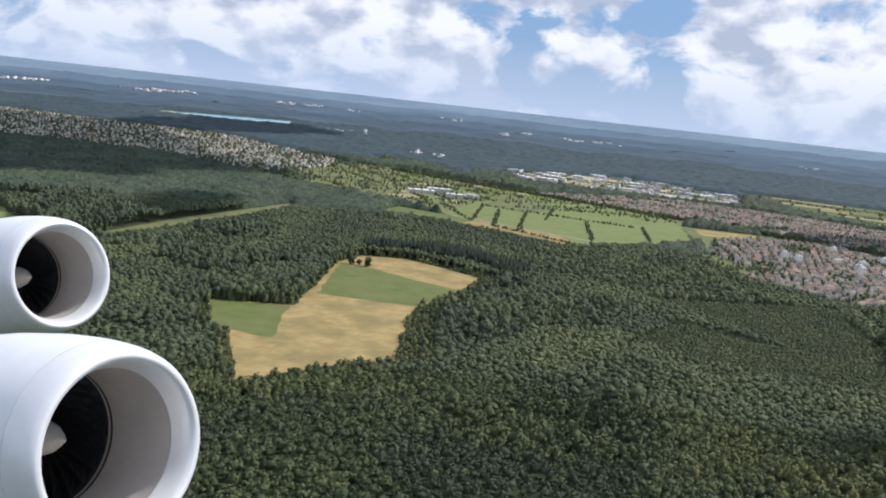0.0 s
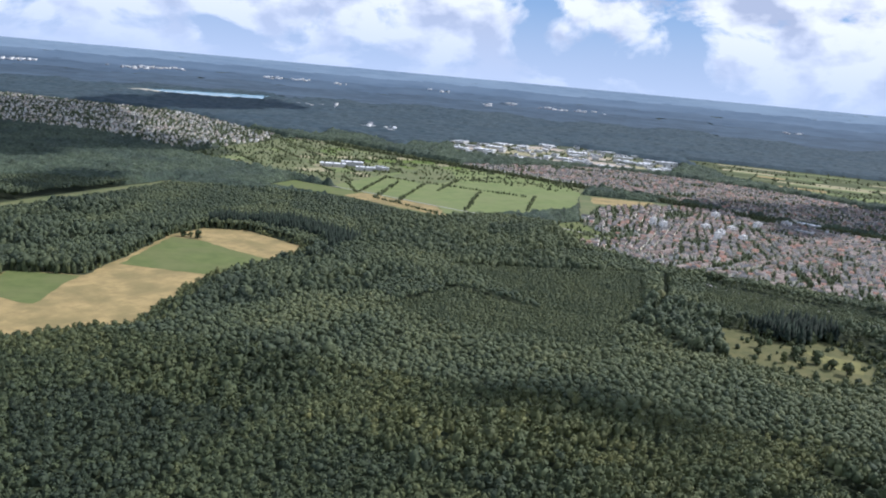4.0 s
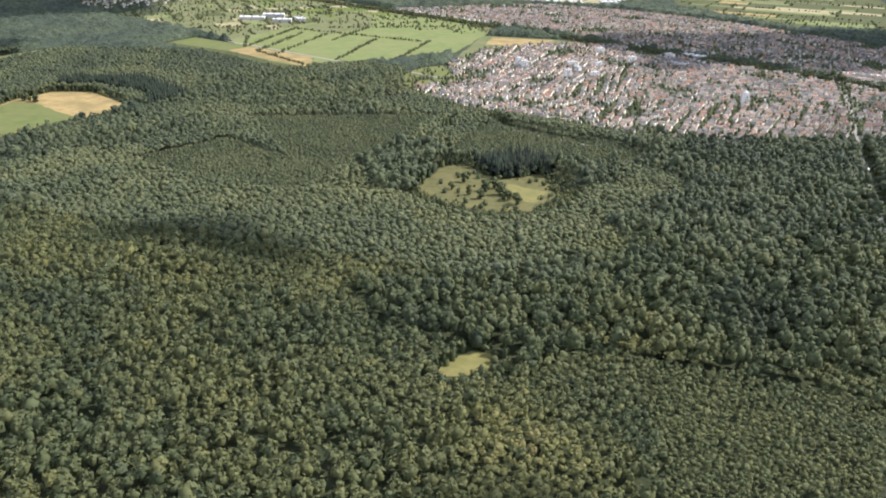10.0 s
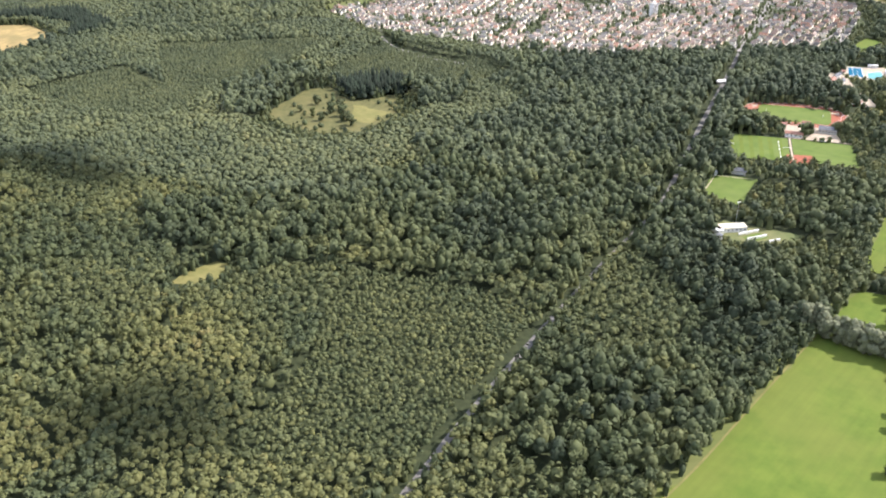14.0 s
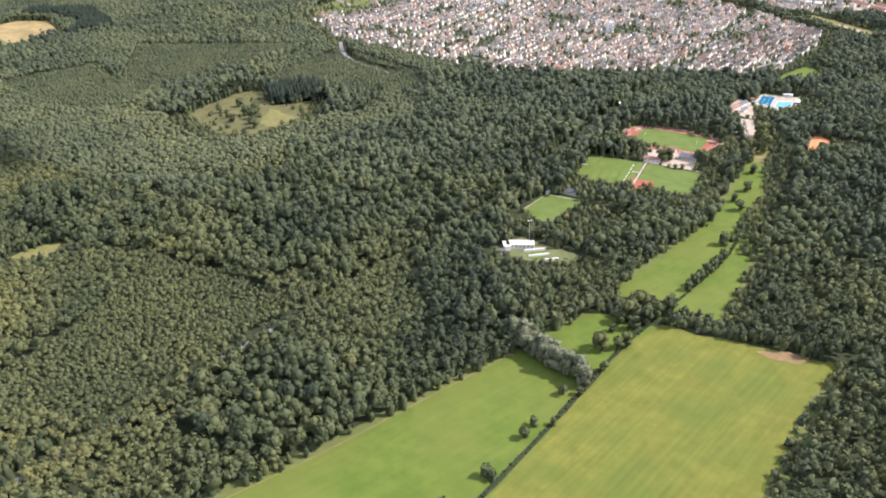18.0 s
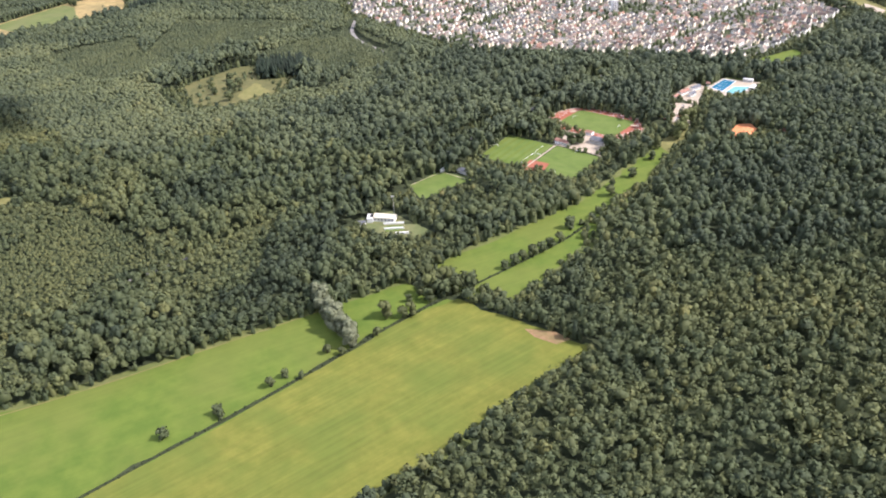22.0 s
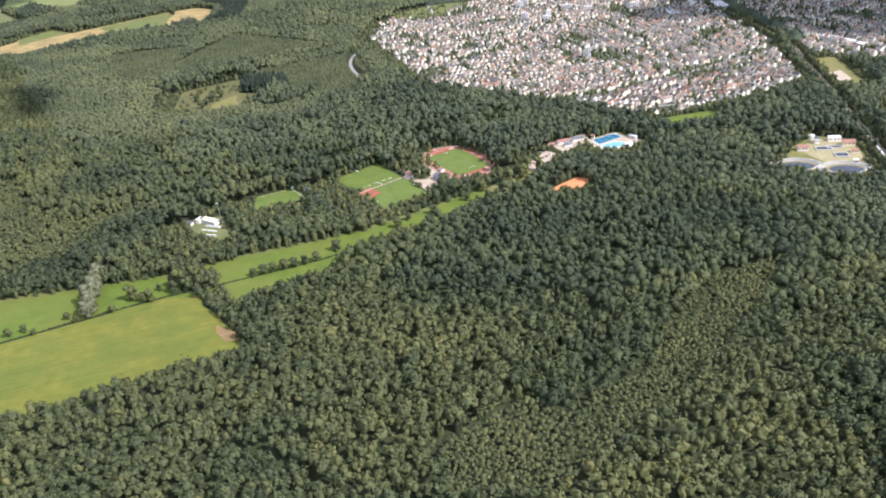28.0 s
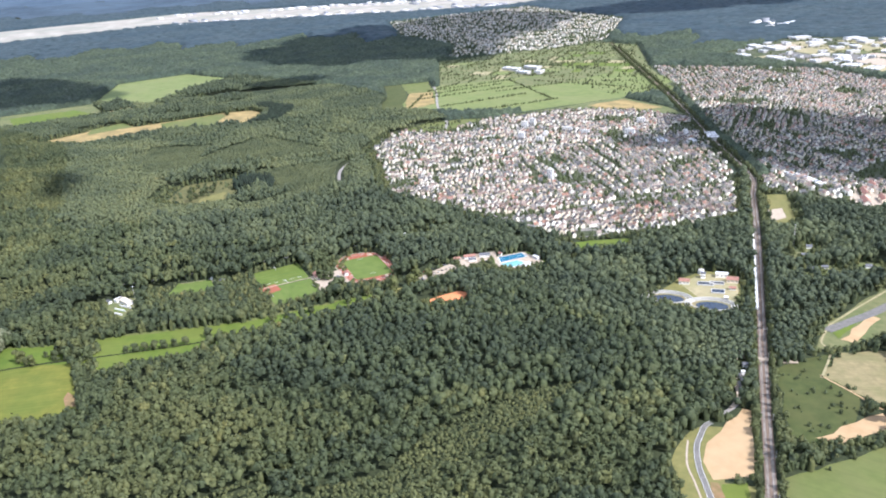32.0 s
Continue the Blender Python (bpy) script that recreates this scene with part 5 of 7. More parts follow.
def build_pitches():
    a = [(551.4, 339.8), (554.3, 374.7), (585.4, 368.9), (581.5, 336.9)]
    b = [(587.4, 368.9), (617.5, 362.1), (613.6, 331.1), (583.5, 337.9)]
    for k, poly in enumerate((a, b)):
        cx, cy = sum(p[0] for p in poly) / 4, sum(p[1] for p in poly) / 4
        root = empty("sports_pitch", cx, cy, 0, 0, ["striped green pitch beside a running track", "green pitch with a white centre line"][k], "sports pitch", "sports pitches")
        loc = [(x - cx, y - cy) for x, y in poly]
        disc("turf", loc, M_TURF, 0.14, root)
        inn = [(x * 0.96, y * 0.96) for x, y in loc]
        if k == 0:
            p, q = along(inn[0], inn[3], 0.86), along(inn[1], inn[2], 0.86)
            for i in range(5):
                line_on([along(p, q, 0.1 + i * 0.17), along(p, q, 0.2 + i * 0.17)], 0.35, parent=root)
        for i in range(6):
            u0, u1 = (i + 0.08) / 6, (i + 0.5) / 6
            s = [along(inn[0], inn[3], u0), along(inn[0], inn[3], u1), along(inn[1], inn[2], u1), along(inn[1], inn[2], u0)]
            disc("mown_stripe", s, M_GRASS if k == 0 else M_TURF_B, 0.18, root)
        for u in (0.02, 0.98):
            bm = bmesh.new()
            p, q = along(inn[0], inn[3], u), along(inn[1], inn[2], u)
            m = along(p, q, 0.5)
            box(bm, m[0] - 1.6, m[0] + 1.6, m[1] - 0.1, m[1] + 0.1, 1.2, 1.3)
            box(bm, m[0] - 1.7, m[0] - 1.6, m[1] - 0.1, m[1] + 0.1, 0.1, 1.3)
            box(bm, m[0] + 1.6, m[0] + 1.7, m[1] - 0.1, m[1] + 0.1, 0.1, 1.3)
            part("goal", bm, M_LINE, root)
    sheet("hard_court", [(580, 334), (581, 346), (593, 345), (594, 333)], M_TRACK, 0.28, "small red hard court between the pitches", "sports court", 0)
    ribbon("footpath", [(582.5, 335.9), (586.4, 368.9), (590.3, 371.8)], 1.0, M_PAVE, 0.30, "pale path between two pitches", "path")
    ribbon("footpath", [(586.4, 369.9), (601.9, 367.9), (618.4, 363.1)], 1.2, M_PAVE, 0.31, "pale path along the pitch", "path")
    sheet("sports_pitch", PITCH_SMALL, M_TURF, 0.14, "small green pitch in the woods", "sports pitch", 0.3)
    line_on([(534.2, 295.0), (541.6, 314.8), (559.5, 311.6)], 0.5, "pitch_edge_path", M_PAVE, 0.20)["kind"] = "structure"


def simple_building(name, x, y, w, d, h, ridge, rz, wall_mat, roof_mat, label, category="building", group="", chimney=False, windows=0):
    """A building with walls, a saddle or flat roof, and rows of windows."""
    root = empty(name, x, y, 0.08, rz, label, category, group)
    if ridge > h:
        wall, roof = gable(w, d, h, ridge, 0.3)
        part("wall", wall, wall_mat, root)
        part("roof", roof, roof_mat, root)
    else:
        part("wall", boxed(-w, w, -d, d, 0, h), wall_mat, root)
        bm = boxed(-w - 0.15, w + 0.15, -d - 0.15, d + 0.15, h + 0.002, h + 0.28)
        part("roof", bm, roof_mat, root)
    if chimney:
        part("chimney", boxed(w * 0.3, w * 0.3 + 0.5, 0.3, 0.8, ridge - 0.7, ridge + 0.6), M_REDROOF, root)
    if windows:
        me = None
        for side in (-1, 1):
            for i in range(windows):
                u = -w + (i + 0.5) * 2 * w / windows
                ob = part("window", boxed(-0.34, 0.34, -0.03, 0.03, 0, 0.7), M_GLASS, root) if me is None else new("window", me)
                me = ob.data
                ob.parent = root
                ob.location = (u, side * (d + 0.02), h * 0.42)
    return root


def build_club():
    simple_building("clubhouse", *(541.7, 255.8), 6.4, 2.2, 2.0, 2.0, 14, M_WHITE, M_CREAM, "long white clubhouse with a cream flat roof", "clubhouse", windows=7)
    simple_building("annexe", *(534.9, 246.6), 1.9, 1.3, 1.8, 1.8, 27, M_WHITE, M_GREYROOF, "small white annexe beside the clubhouse", "building", windows=2)
    simple_building("annexe", *(535.9, 252.9), 1.4, 2.6, 2.0, 2.0, 27, M_WHITE, M_HALLROOF, "white cross wing of the clubhouse", "building")
    for i, (p, q) in enumerate((((544.6, 251.4), (553.4, 256.3)), ((547.5, 247.6), (556.3, 251.4)), ((555.3, 245.6), (561.1, 248.5)))):
        bm = bmesh.new()
        L = math.hypot(q[0] - p[0], q[1] - p[1]) / 2
        box(bm, -L, L, -0.3, 0.3, 0, 0.9)
        tagged(part("low_wall", bm, M_WHITE), "low whitewashed wall on the club's lawn", "wall", "low walls of the club").matrix_world = pose((p[0] + q[0]) / 2, (p[1] + q[1]) / 2, 0.1, 0, 0, 28)
    sheet("lawn", [(545.6, 249.5), (553.4, 254.4), (557.3, 250.5), (549.5, 245.6)], M_TURF, 0.16, "small mown lawn behind the clubhouse", "lawn", 0)
    mast = empty("floodlight_mast", *(544.6, 261.6), 0.08, 27, "tall slim floodlight mast beside the clubhouse", "mast")
    bm = bmesh.new()
    bmesh.ops.create_cone(bm, cap_ends=True, segments=8, radius1=0.12, radius2=0.06, depth=11, matrix=Matrix.Translation((0, 0, 5.5)))
    part("pole", bm, M_CONCRETE, mast)
    for k in range(3):
        part("floodlight", boxed(-0.8 + k * 0.6, -0.4 + k * 0.6, -0.25, 0.05, 10.8, 11.2), M_WHITE, mast)
    # stand and hut by the small pitch
    simple_building("shelter", *(553.4, 318.4), 3.4, 1.7, 2.0, 3.1, -15, M_CONCRETE, M_GREYROOF, "grey-roofed hut beside the small pitch", "hut")
    simple_building("shelter", *(541.7, 316.0), 1.6, 0.7, 1.5, 1.5, 60, M_WHITE, M_HALLROOF, "little white shelter beside the small pitch", "hut")
    # by the stadium
    simple_building("sports_hall", *(608.5, 380.5), 4.6, 2.6, 2.4, 3.6, -14, M_CONCRETE, M_GREYROOF, "sports hall with a dark slate-grey roof", "hall", windows=6)
    simple_building("changing_rooms", *(589.3, 372.8), 4.4, 1.6, 2.0, 2.9, -14, M_WHITE, M_REDROOF, "low white changing rooms with a red roof", "building", windows=4)
    simple_building("kiosk", *(599.0, 390.8), 2.0, 1.2, 1.9, 2.6, -14, M_WHITE, M_REDROOF, "small kiosk with a red roof", "kiosk")


def build_pools():
    sheet("terrace", [(641.7, 486.4), (647.5, 508.7), (671.8, 506.8), (667.9, 482.5), (656.3, 476.7)], M_PAVE, 0.16, "pale paved terraces round the pools", "pavement", 0)
    for nm, poly, mat, label in (("swimming_pool", [(644.6, 488.3), (648.5, 505.8), (656.3, 504.3), (652.9, 484.0)], M_POOL, "deep blue rectangular swimming pool"),
                                 ("paddling_pool", [(655.3, 482.5), (657.7, 494.2), (667.0, 497.1), (665.0, 484.4), (660.2, 479.6)], M_SHALLOW, "pale turquoise leisure pool")):
        cx, cy = sum(p[0] for p in poly) / len(poly), sum(p[1] for p in poly) / len(poly)
        root = empty(nm, cx, cy, 0, 0, label, "swimming pool", "outdoor pools")
        loc = [(x - cx, y - cy) for x, y in poly]
        disc("water", loc, mat, 0.22, root)
        out = [(x * 1.06, y * 1.06) for x, y in loc]
        ring("coping", out, loc, M_WHITE, 0.27, root, "white pool edge")
        if nm == "swimming_pool":
            for i in (2, 4):
                p, q = along(loc[0], loc[3], i / 6), along(loc[1], loc[2], i / 6)
                line_on([p, q], 0.10, "lane_line", M_LINE, 0.24, parent=root)
    for x, y, w, d, rz, roof, what in ((650, 487, 5.5, 2.0, 66, M_REDROOF, "white pool building with a red roof"), (655, 497, 5.0, 1.8, 60, M_GREYROOF, "long changing block with a grey roof"),
                                       (656, 485, 3.4, 1.5, 66, M_GREYROOF, "changing block with a grey roof"), (648, 477, 3.0, 1.6, 66, M_REDROOF, "ticket house with a red roof"),
                                       (684, 521.5, 4.2, 1.3, -6, M_HALLROOF, "white kiosk row beside the pools"), (690, 508, 1.6, 3.6, -6, M_HALLROOF, "white plant room beside the pools"),
                                       (661, 507, 1.4, 1.4, 20, M_REDROOF, "small red-roofed hut by the pool")):
        simple_building("pool_building", x * SC, y * SC, w * 0.72, d * 0.8, 1.8, 2.7 if roof != M_HALLROOF else 1.8, rz, M_WHITE, roof, what, "building", "pool buildings", windows=4)
    simple_building("forest_hut", *(700.9, 428.1), 2.6, 1.4, 1.8, 2.8, 35, M_WHITE, M_REDROOF, "small red-roofed hut among the trees", "hut")
    simple_building("forest_hut", *(561.1, 464.1), 2.8, 1.3, 1.8, 2.6, 20, M_CONCRETE, M_HALLROOF, "pale flat hut hidden in the woods", "hut")
    # parked cars
    rng = np.random.default_rng(5)
    first = None
    for i in range(16):
        x, y = (652 + (i % 2) * 7 + rng.uniform(-0.3, 0.3)) * SC, (440 + (i // 2) * 3.6) * SC
        x += (y / SC - 440) * -0.12
        m = pose(x, y, 0.12, 0, 0, 5 + 180 * (i % 2))
        if first is None:
            first = empty("car", 0, 0, 0, 0, "small parked car on the gravel car park", "car", "parked cars")
            bm = boxed(-1.05, 1.05, -0.43, 0.43, 0.12, 0.42)
            bmesh.ops.bevel(bm, geom=list(bm.edges), offset=0.06, segments=1, affect="EDGES")
            part("body", bm, M_CAR, first)
            bm = boxed(-0.62, 0.45, -0.38, 0.38, 0.421, 0.70)
            for v in bm.verts:
                if v.co.z > 0.6:
                    v.co.x *= 0.7
                    v.co.y *= 0.85
            part("cabin", bm, M_GLASS, first)
            for wx in (-0.65, 0.65):
                for wy in (-0.42, 0.42):
                    bm = bmesh.new()
                    bmesh.ops.create_cone(bm, cap_ends=True, segments=10, radius1=0.16, radius2=0.16, depth=0.12, matrix=pose(wx, wy, 0.16, 90))
                    part("wheel", bm, M_SEAL, first)
            first.matrix_world = m
        else:
            copy_thing(first, m)


M_CAR = tones("car_paint", [(0.6, 0.6, 0.62), (0.05, 0.05, 0.06), (0.35, 0.04, 0.03), (0.7, 0.7, 0.7), (0.06, 0.10, 0.25)], 0.3, True)
SC = 0.9708
build_stadium()
build_pitches()
build_club()
build_pools()


# ---------------------------------------------------------------- sewage works
def arc_wall(cx, cy, rx, ry, a0, a1, width, h, n=18):
    bm, rows = bmesh.new(), []
    for k in range(n + 1):
        a = radians(a0 + (a1 - a0) * k / n)
        c, s = math.cos(a), math.sin(a)
        rows.append([bm.verts.new((cx + (rx + o) * c, cy + (ry + o) * s, z)) for o, z in ((0, 0), (0, h), (width, h), (width, 0))])
    for p, q in zip(rows, rows[1:]):
        for i in range(3):
            bm.faces.new((p[i], p[i + 1], q[i + 1], q[i]))
    return bm


def build_works():
    for cx, cy, what in (((768.6, 522.4) + ("oval settling basin with pale rims and dark water",)), ((792.6, 533.6) + ("second oval settling basin with pale rims",))):
        root = empty("settling_basin", cx, cy, 0.1, 38, what, "basin", "settling basins")
        pts = [(11.5 * math.cos(t), 7.0 * math.sin(t)) for t in np.linspace(0, 2 * math.pi, 28, endpoint=False)]
        disc("bank", pts, M_FALLOW, 0.06, root, "worn inner bank")
        disc("water", [(px * 0.82 + 0.6, py * 0.80 - 0.6) for px, py in pts], M_TANKWATER, 0.10, root, "dark water")
        for i, r in enumerate((0.0, 1.7, 3.2)):
            part("rim", arc_wall(0, 0, 11.5 + r, 7.0 + r, 0 if i == 0 else -30, 360 if i == 0 else 210, 0.55, 0.5 + 0.15 * i), M_CONCRETE, root, "curved concrete rim")
    sheet("yard", [(759, 545), (757, 568), (772.8, 579), (789, 564), (800, 546), (780, 537)], M_TAN, 0.16, "worn beige concrete yard of the works", "pavement", 0)
    for x, y, w, d, h, rg, rz, roof, what in ((783, 564, 4.2, 2.6, 3.0, 4.6, 38, M_REDROOF, "red-roofed white building of the works"), (802, 588, 4.6, 2.8, 3.2, 5.0, 38, M_REDROOF, "large red-roofed works building"),
                                              (792, 590, 5.0, 2.4, 3.4, 3.4, 38, M_HALLROOF, "flat pale works hall"), (785, 580, 2.0, 2.0, 4.6, 4.6, 38, M_GREYROOF, "grey square works tower"),
                                              (817, 563, 1.6, 1.4, 2.4, 2.4, 38, M_HALLROOF, "small white pump house"), (810, 578, 2.6, 1.4, 2.2, 3.2, 38, M_REDROOF, "low works shed with a red roof")):
        simple_building("works_building", x * SC, y * SC, w * 0.75, d * 0.75, h * 0.75, rg * 0.75, rz, M_PLASTER_OB, roof, what, "building", "works buildings", windows=3)
    for x, y, w, d in ((793, 573, 4.5, 2.2), (797, 579, 4.0, 1.6), (806, 569, 3.6, 2.6)):
        root = empty("treatment_tank", x * SC, y * SC, 0.1, 38, "rectangular concrete tank with dark water", "tank", "treatment tanks")
        part("water", boxed(-w, w, -d, d, 0.0, 0.35), M_TANKWATER, root)
        for x0, x1, y0, y1 in ((-w - 0.5, -w, -d - 0.5, d + 0.5), (w, w + 0.5, -d - 0.5, d + 0.5), (-w, w, -d - 0.5, -d), (-w, w, d, d + 0.5)):
            part("tank_wall", boxed(x0, x1, y0, y1, 0, 0.75), M_CONCRETE, root)
    bm = bmesh.new()
    bmesh.ops.create_cone(bm, cap_ends=True, segments=24, radius1=2.0, radius2=2.0, depth=2.6, matrix=Matrix.Translation((0, 0, 1.3)))
    root = empty("digester", *(756.3, 567.9), 0.1, 0, "round pale digester tank with a domed lid", "tank")
    part("drum", bm, M_WHITE, root)
    bm = bmesh.new()
    bmesh.ops.create_cone(bm, cap_ends=True, segments=24, radius1=2.1, radius2=0.3, depth=0.8, matrix=Matrix.Translation((0, 0, 3.0)))
    part("lid", bm, M_CONCRETE, root)


build_works()


# ---------------------------------------------------------------- railway
def build_railway():
    line = [p for p in RAIL if p[0] > 300]
    for off in (-1.5, -0.8, 0.8, 1.5):
        pts = []
        for i, (x, y) in enumerate(line):
            (ax, ay), (bx, by) = line[max(i - 1, 0)], line[min(i + 1, len(line) - 1)]
            d = math.hypot(bx - ax, by - ay)
            pts.append((x - (by - ay) / d * off, y + (bx - ax) / d * off))
        ribbon("rail", pts, 0.14, M_STEEL, 0.56, "brown steel rail of the double track", "rail")
    vs, fs, base = [], [], 0
    for (ax, ay), (bx, by) in zip(line, line[1:]):
        L = math.hypot(bx - ax, by - ay)
        ux, uy = (bx - ax) / L, (by - ay) / L
        for k in range(int(L / 0.9)):
            for off in (-1.15, 1.15):
                cx, cy = ax + ux * k * 0.9 - uy * off, ay + uy * k * 0.9 + ux * off
                for du, dv, z in ((-0.14, -0.55, 0.48), (0.14, -0.55, 0.48), (0.14, 0.55, 0.48), (-0.14, 0.55, 0.48)):
                    vs.append((cx + ux * du - uy * dv, cy + uy * du + ux * dv, z))
                fs.append((base, base + 1, base + 2, base + 3))
                base += 4
    tagged(arrays("sleepers", vs, fs, M_CONCRETE), "closely laid pale concrete railway sleepers", "sleepers", kind="stuff")
    # overhead masts
    first = None
    total = 0.0
    for (ax, ay), (bx, by) in zip(line, line[1:]):
        L = math.hypot(bx - ax, by - ay)
        while total < L:
            u = total / L
            a = math.degrees(math.atan2(by - ay, bx - ax))
            for side in (-2.6, 2.6):
                x, y = ax + (bx - ax) * u - math.sin(radians(a)) * side, ay + (by - ay) * u + math.cos(radians(a)) * side
                m = pose(x, y, 0.1, 0, 0, a + (180 if side > 0 else 0))
                if first is None:
                    first = empty("catenary_mast", 0, 0, 0, 0, "slim grey steel mast of the overhead line", "mast", "railway masts")
                    bm = boxed(-0.09, 0.09, -0.09, 0.09, 0, 3.9)
                    part("post", bm, M_CONCRETE, first)
                    part("arm", boxed(-0.04, 0.04, 0.09, 1.4, 3.3, 3.4), M_STEEL, first)
                    first.matrix_world = m
                else:
                    copy_thing(first, m)
            total += 30.0
        total -= L
    ribbon("level_crossing", [(838.8, 489.3), (847.5, 496.1), (859.2, 503.9), (866.0, 510.7)], 3.2, M_PAVE, 0.60, "pale road crossing the tracks on the level", "road")
    simple_building("gatehouse", *(842.7, 498.0), 2.2, 1.6, 2.3, 3.6, 35, M_WHITE, M_HALLROOF, "small white gatehouse beside the level crossing", "house", windows=2)
    simple_building("shed", *(855.3, 475.7), 1.8, 1.2, 1.6, 2.3, 35, M_CONCRETE, M_GREYROOF, "grey shed among the trackside trees", "shed")
    ribbon("lane", smoothed([(840.7, 495.1), (848.5, 483.5), (858.2, 471.8), (868.9, 460.2), (872.8, 448.5)]), 2.0, M_PAVE, 0.28, "pale lane beside the railway")
    # white train standing on the near track
    train = empty("train", 0, 0, 0, 0, "long white passenger train on the railway", "train")
    a, b = Vector((*(730.1, 657.3), 0.62)), Vector((*(815.5, 547.5), 0.62))
    way = (b - a).normalized()
    side = Vector((-way.y, way.x, 0)) * -1.15
    ang = math.degrees(math.atan2(way.y, way.x))
    n = 10
    L = (b - a).length / n
    for i in range(n):
        c = a + way * (i + 0.5) * L + side
        bm = boxed(-L / 2 + 0.25, L / 2 - 0.25, -0.72, 0.72, 0.35, 2.1)
        bmesh.ops.bevel(bm, geom=[e for e in bm.edges if abs(e.verts[0].co.z - 2.1) < 0.01 and abs(e.verts[1].co.z - 2.1) < 0.01], offset=0.3, segments=2, affect="EDGES")
        coach = part("coach", bm, M_TRAIN, train)
        coach.matrix_local = pose(c.x, c.y, c.z, 0, 0, ang)
        for s in (-1, 1):
            part("window_band", boxed(-L / 2 + 0.9, L / 2 - 0.9, s * 0.73 - 0.01, s * 0.73 + 0.01, 1.15, 1.6), M_GLASS, coach)
        for u in (-0.32, 0.32):
            part("bogie", boxed(u * L - 0.7, u * L + 0.7, -0.55, 0.55, 0.0, 0.349), M_SEAL, coach)


build_railway()


# ---------------------------------------------------------------- large buildings
def apartment(x, y, w, d, floors, rz, label):
    """A block of flats with its windows, balconies and flat roof."""
    h = floors * 1.45
    root = empty("apartment_block", x, y, 0.1, rz, label, "apartment block", "blocks of flats")
    part("wall", boxed(-w, w, -d, d, 0, h), M_WHITE, root)
    part("roof", boxed(-w - 0.1, w + 0.1, -d - 0.1, d + 0.1, h + 0.002, h + 0.3), M_CONCRETE, root)
    part("lift_house", boxed(-1.0, 1.0, -0.8, 0.8, h + 0.302, h + 1.4), M_WHITE, root)
    me = bm_me = None
    cols = max(3, int(w / 1.1))
    for f in range(floors):
        for c in range(cols):
            u = -w + (c + 0.5) * 2 * w / cols
            for s in (-1, 1):
                ob = part("window", boxed(-0.42, 0.42, -0.03, 0.03, 0, 0.75), M_GLASS, root) if me is None else new("window", me)
                me = ob.data
                ob.parent = root
                ob.location = (u, s * (d + 0.02), f * 1.45 + 0.45)
        if f:
            ob = part("balcony", boxed(-w * 0.28, w * 0.28, 0, 0.6, 0, 0.5), M_CONCRETE, root) if bm_me is None else new("balcony", bm_me)
            bm_me = ob.data
            ob.parent = root
            ob.location = (0, -d - 0.64, f * 1.45)


apartment(*(526.2, 638.8), 2.6, 2.2, 8, 35, "tall white tower block above the low houses")
for x, y, w, f, a in ((394, 744, 3.4, 6, 35), (420, 749, 4.2, 5, 35), (352, 783, 3.6, 6, 35), (401, 806, 5.5, 4, 35), (428, 809, 4.4, 4, 35), (466, 841, 5.0, 5, 35), (436, 890, 4.6, 5, 35),
                      (346, 800, 3.0, 6, 35), (405, 770, 3.8, 5, -55), (512, 880, 5.0, 4, -40)):
    apartment(x * SC, y * SC, w, 2.0, f, a, "pale block of flats at the town's far side" if w > 4 else "white slab block among small houses")


def hall(x, y, w, d, h, rz, label="wide industrial hall with a pale flat roof"):
    root = empty("industrial_hall", x, y, 0.1, rz, label, "industrial hall", "industrial halls")
    part("wall", boxed(-w, w, -d, d, 0, h), M_CONCRETE, root)
    part("roof", boxed(-w - 0.3, w + 0.3, -d - 0.3, d + 0.3, h + 0.004, h + 0.5), M_HALLROOF, root)
    for i in range(3):
        u = -w + (i + 0.5) * 2 * w / 3
        part("rooflight", boxed(u - w * 0.06, u + w * 0.06, -d * 0.8, d * 0.8, h + 0.504, h + 0.9), M_GREYROOF, root)


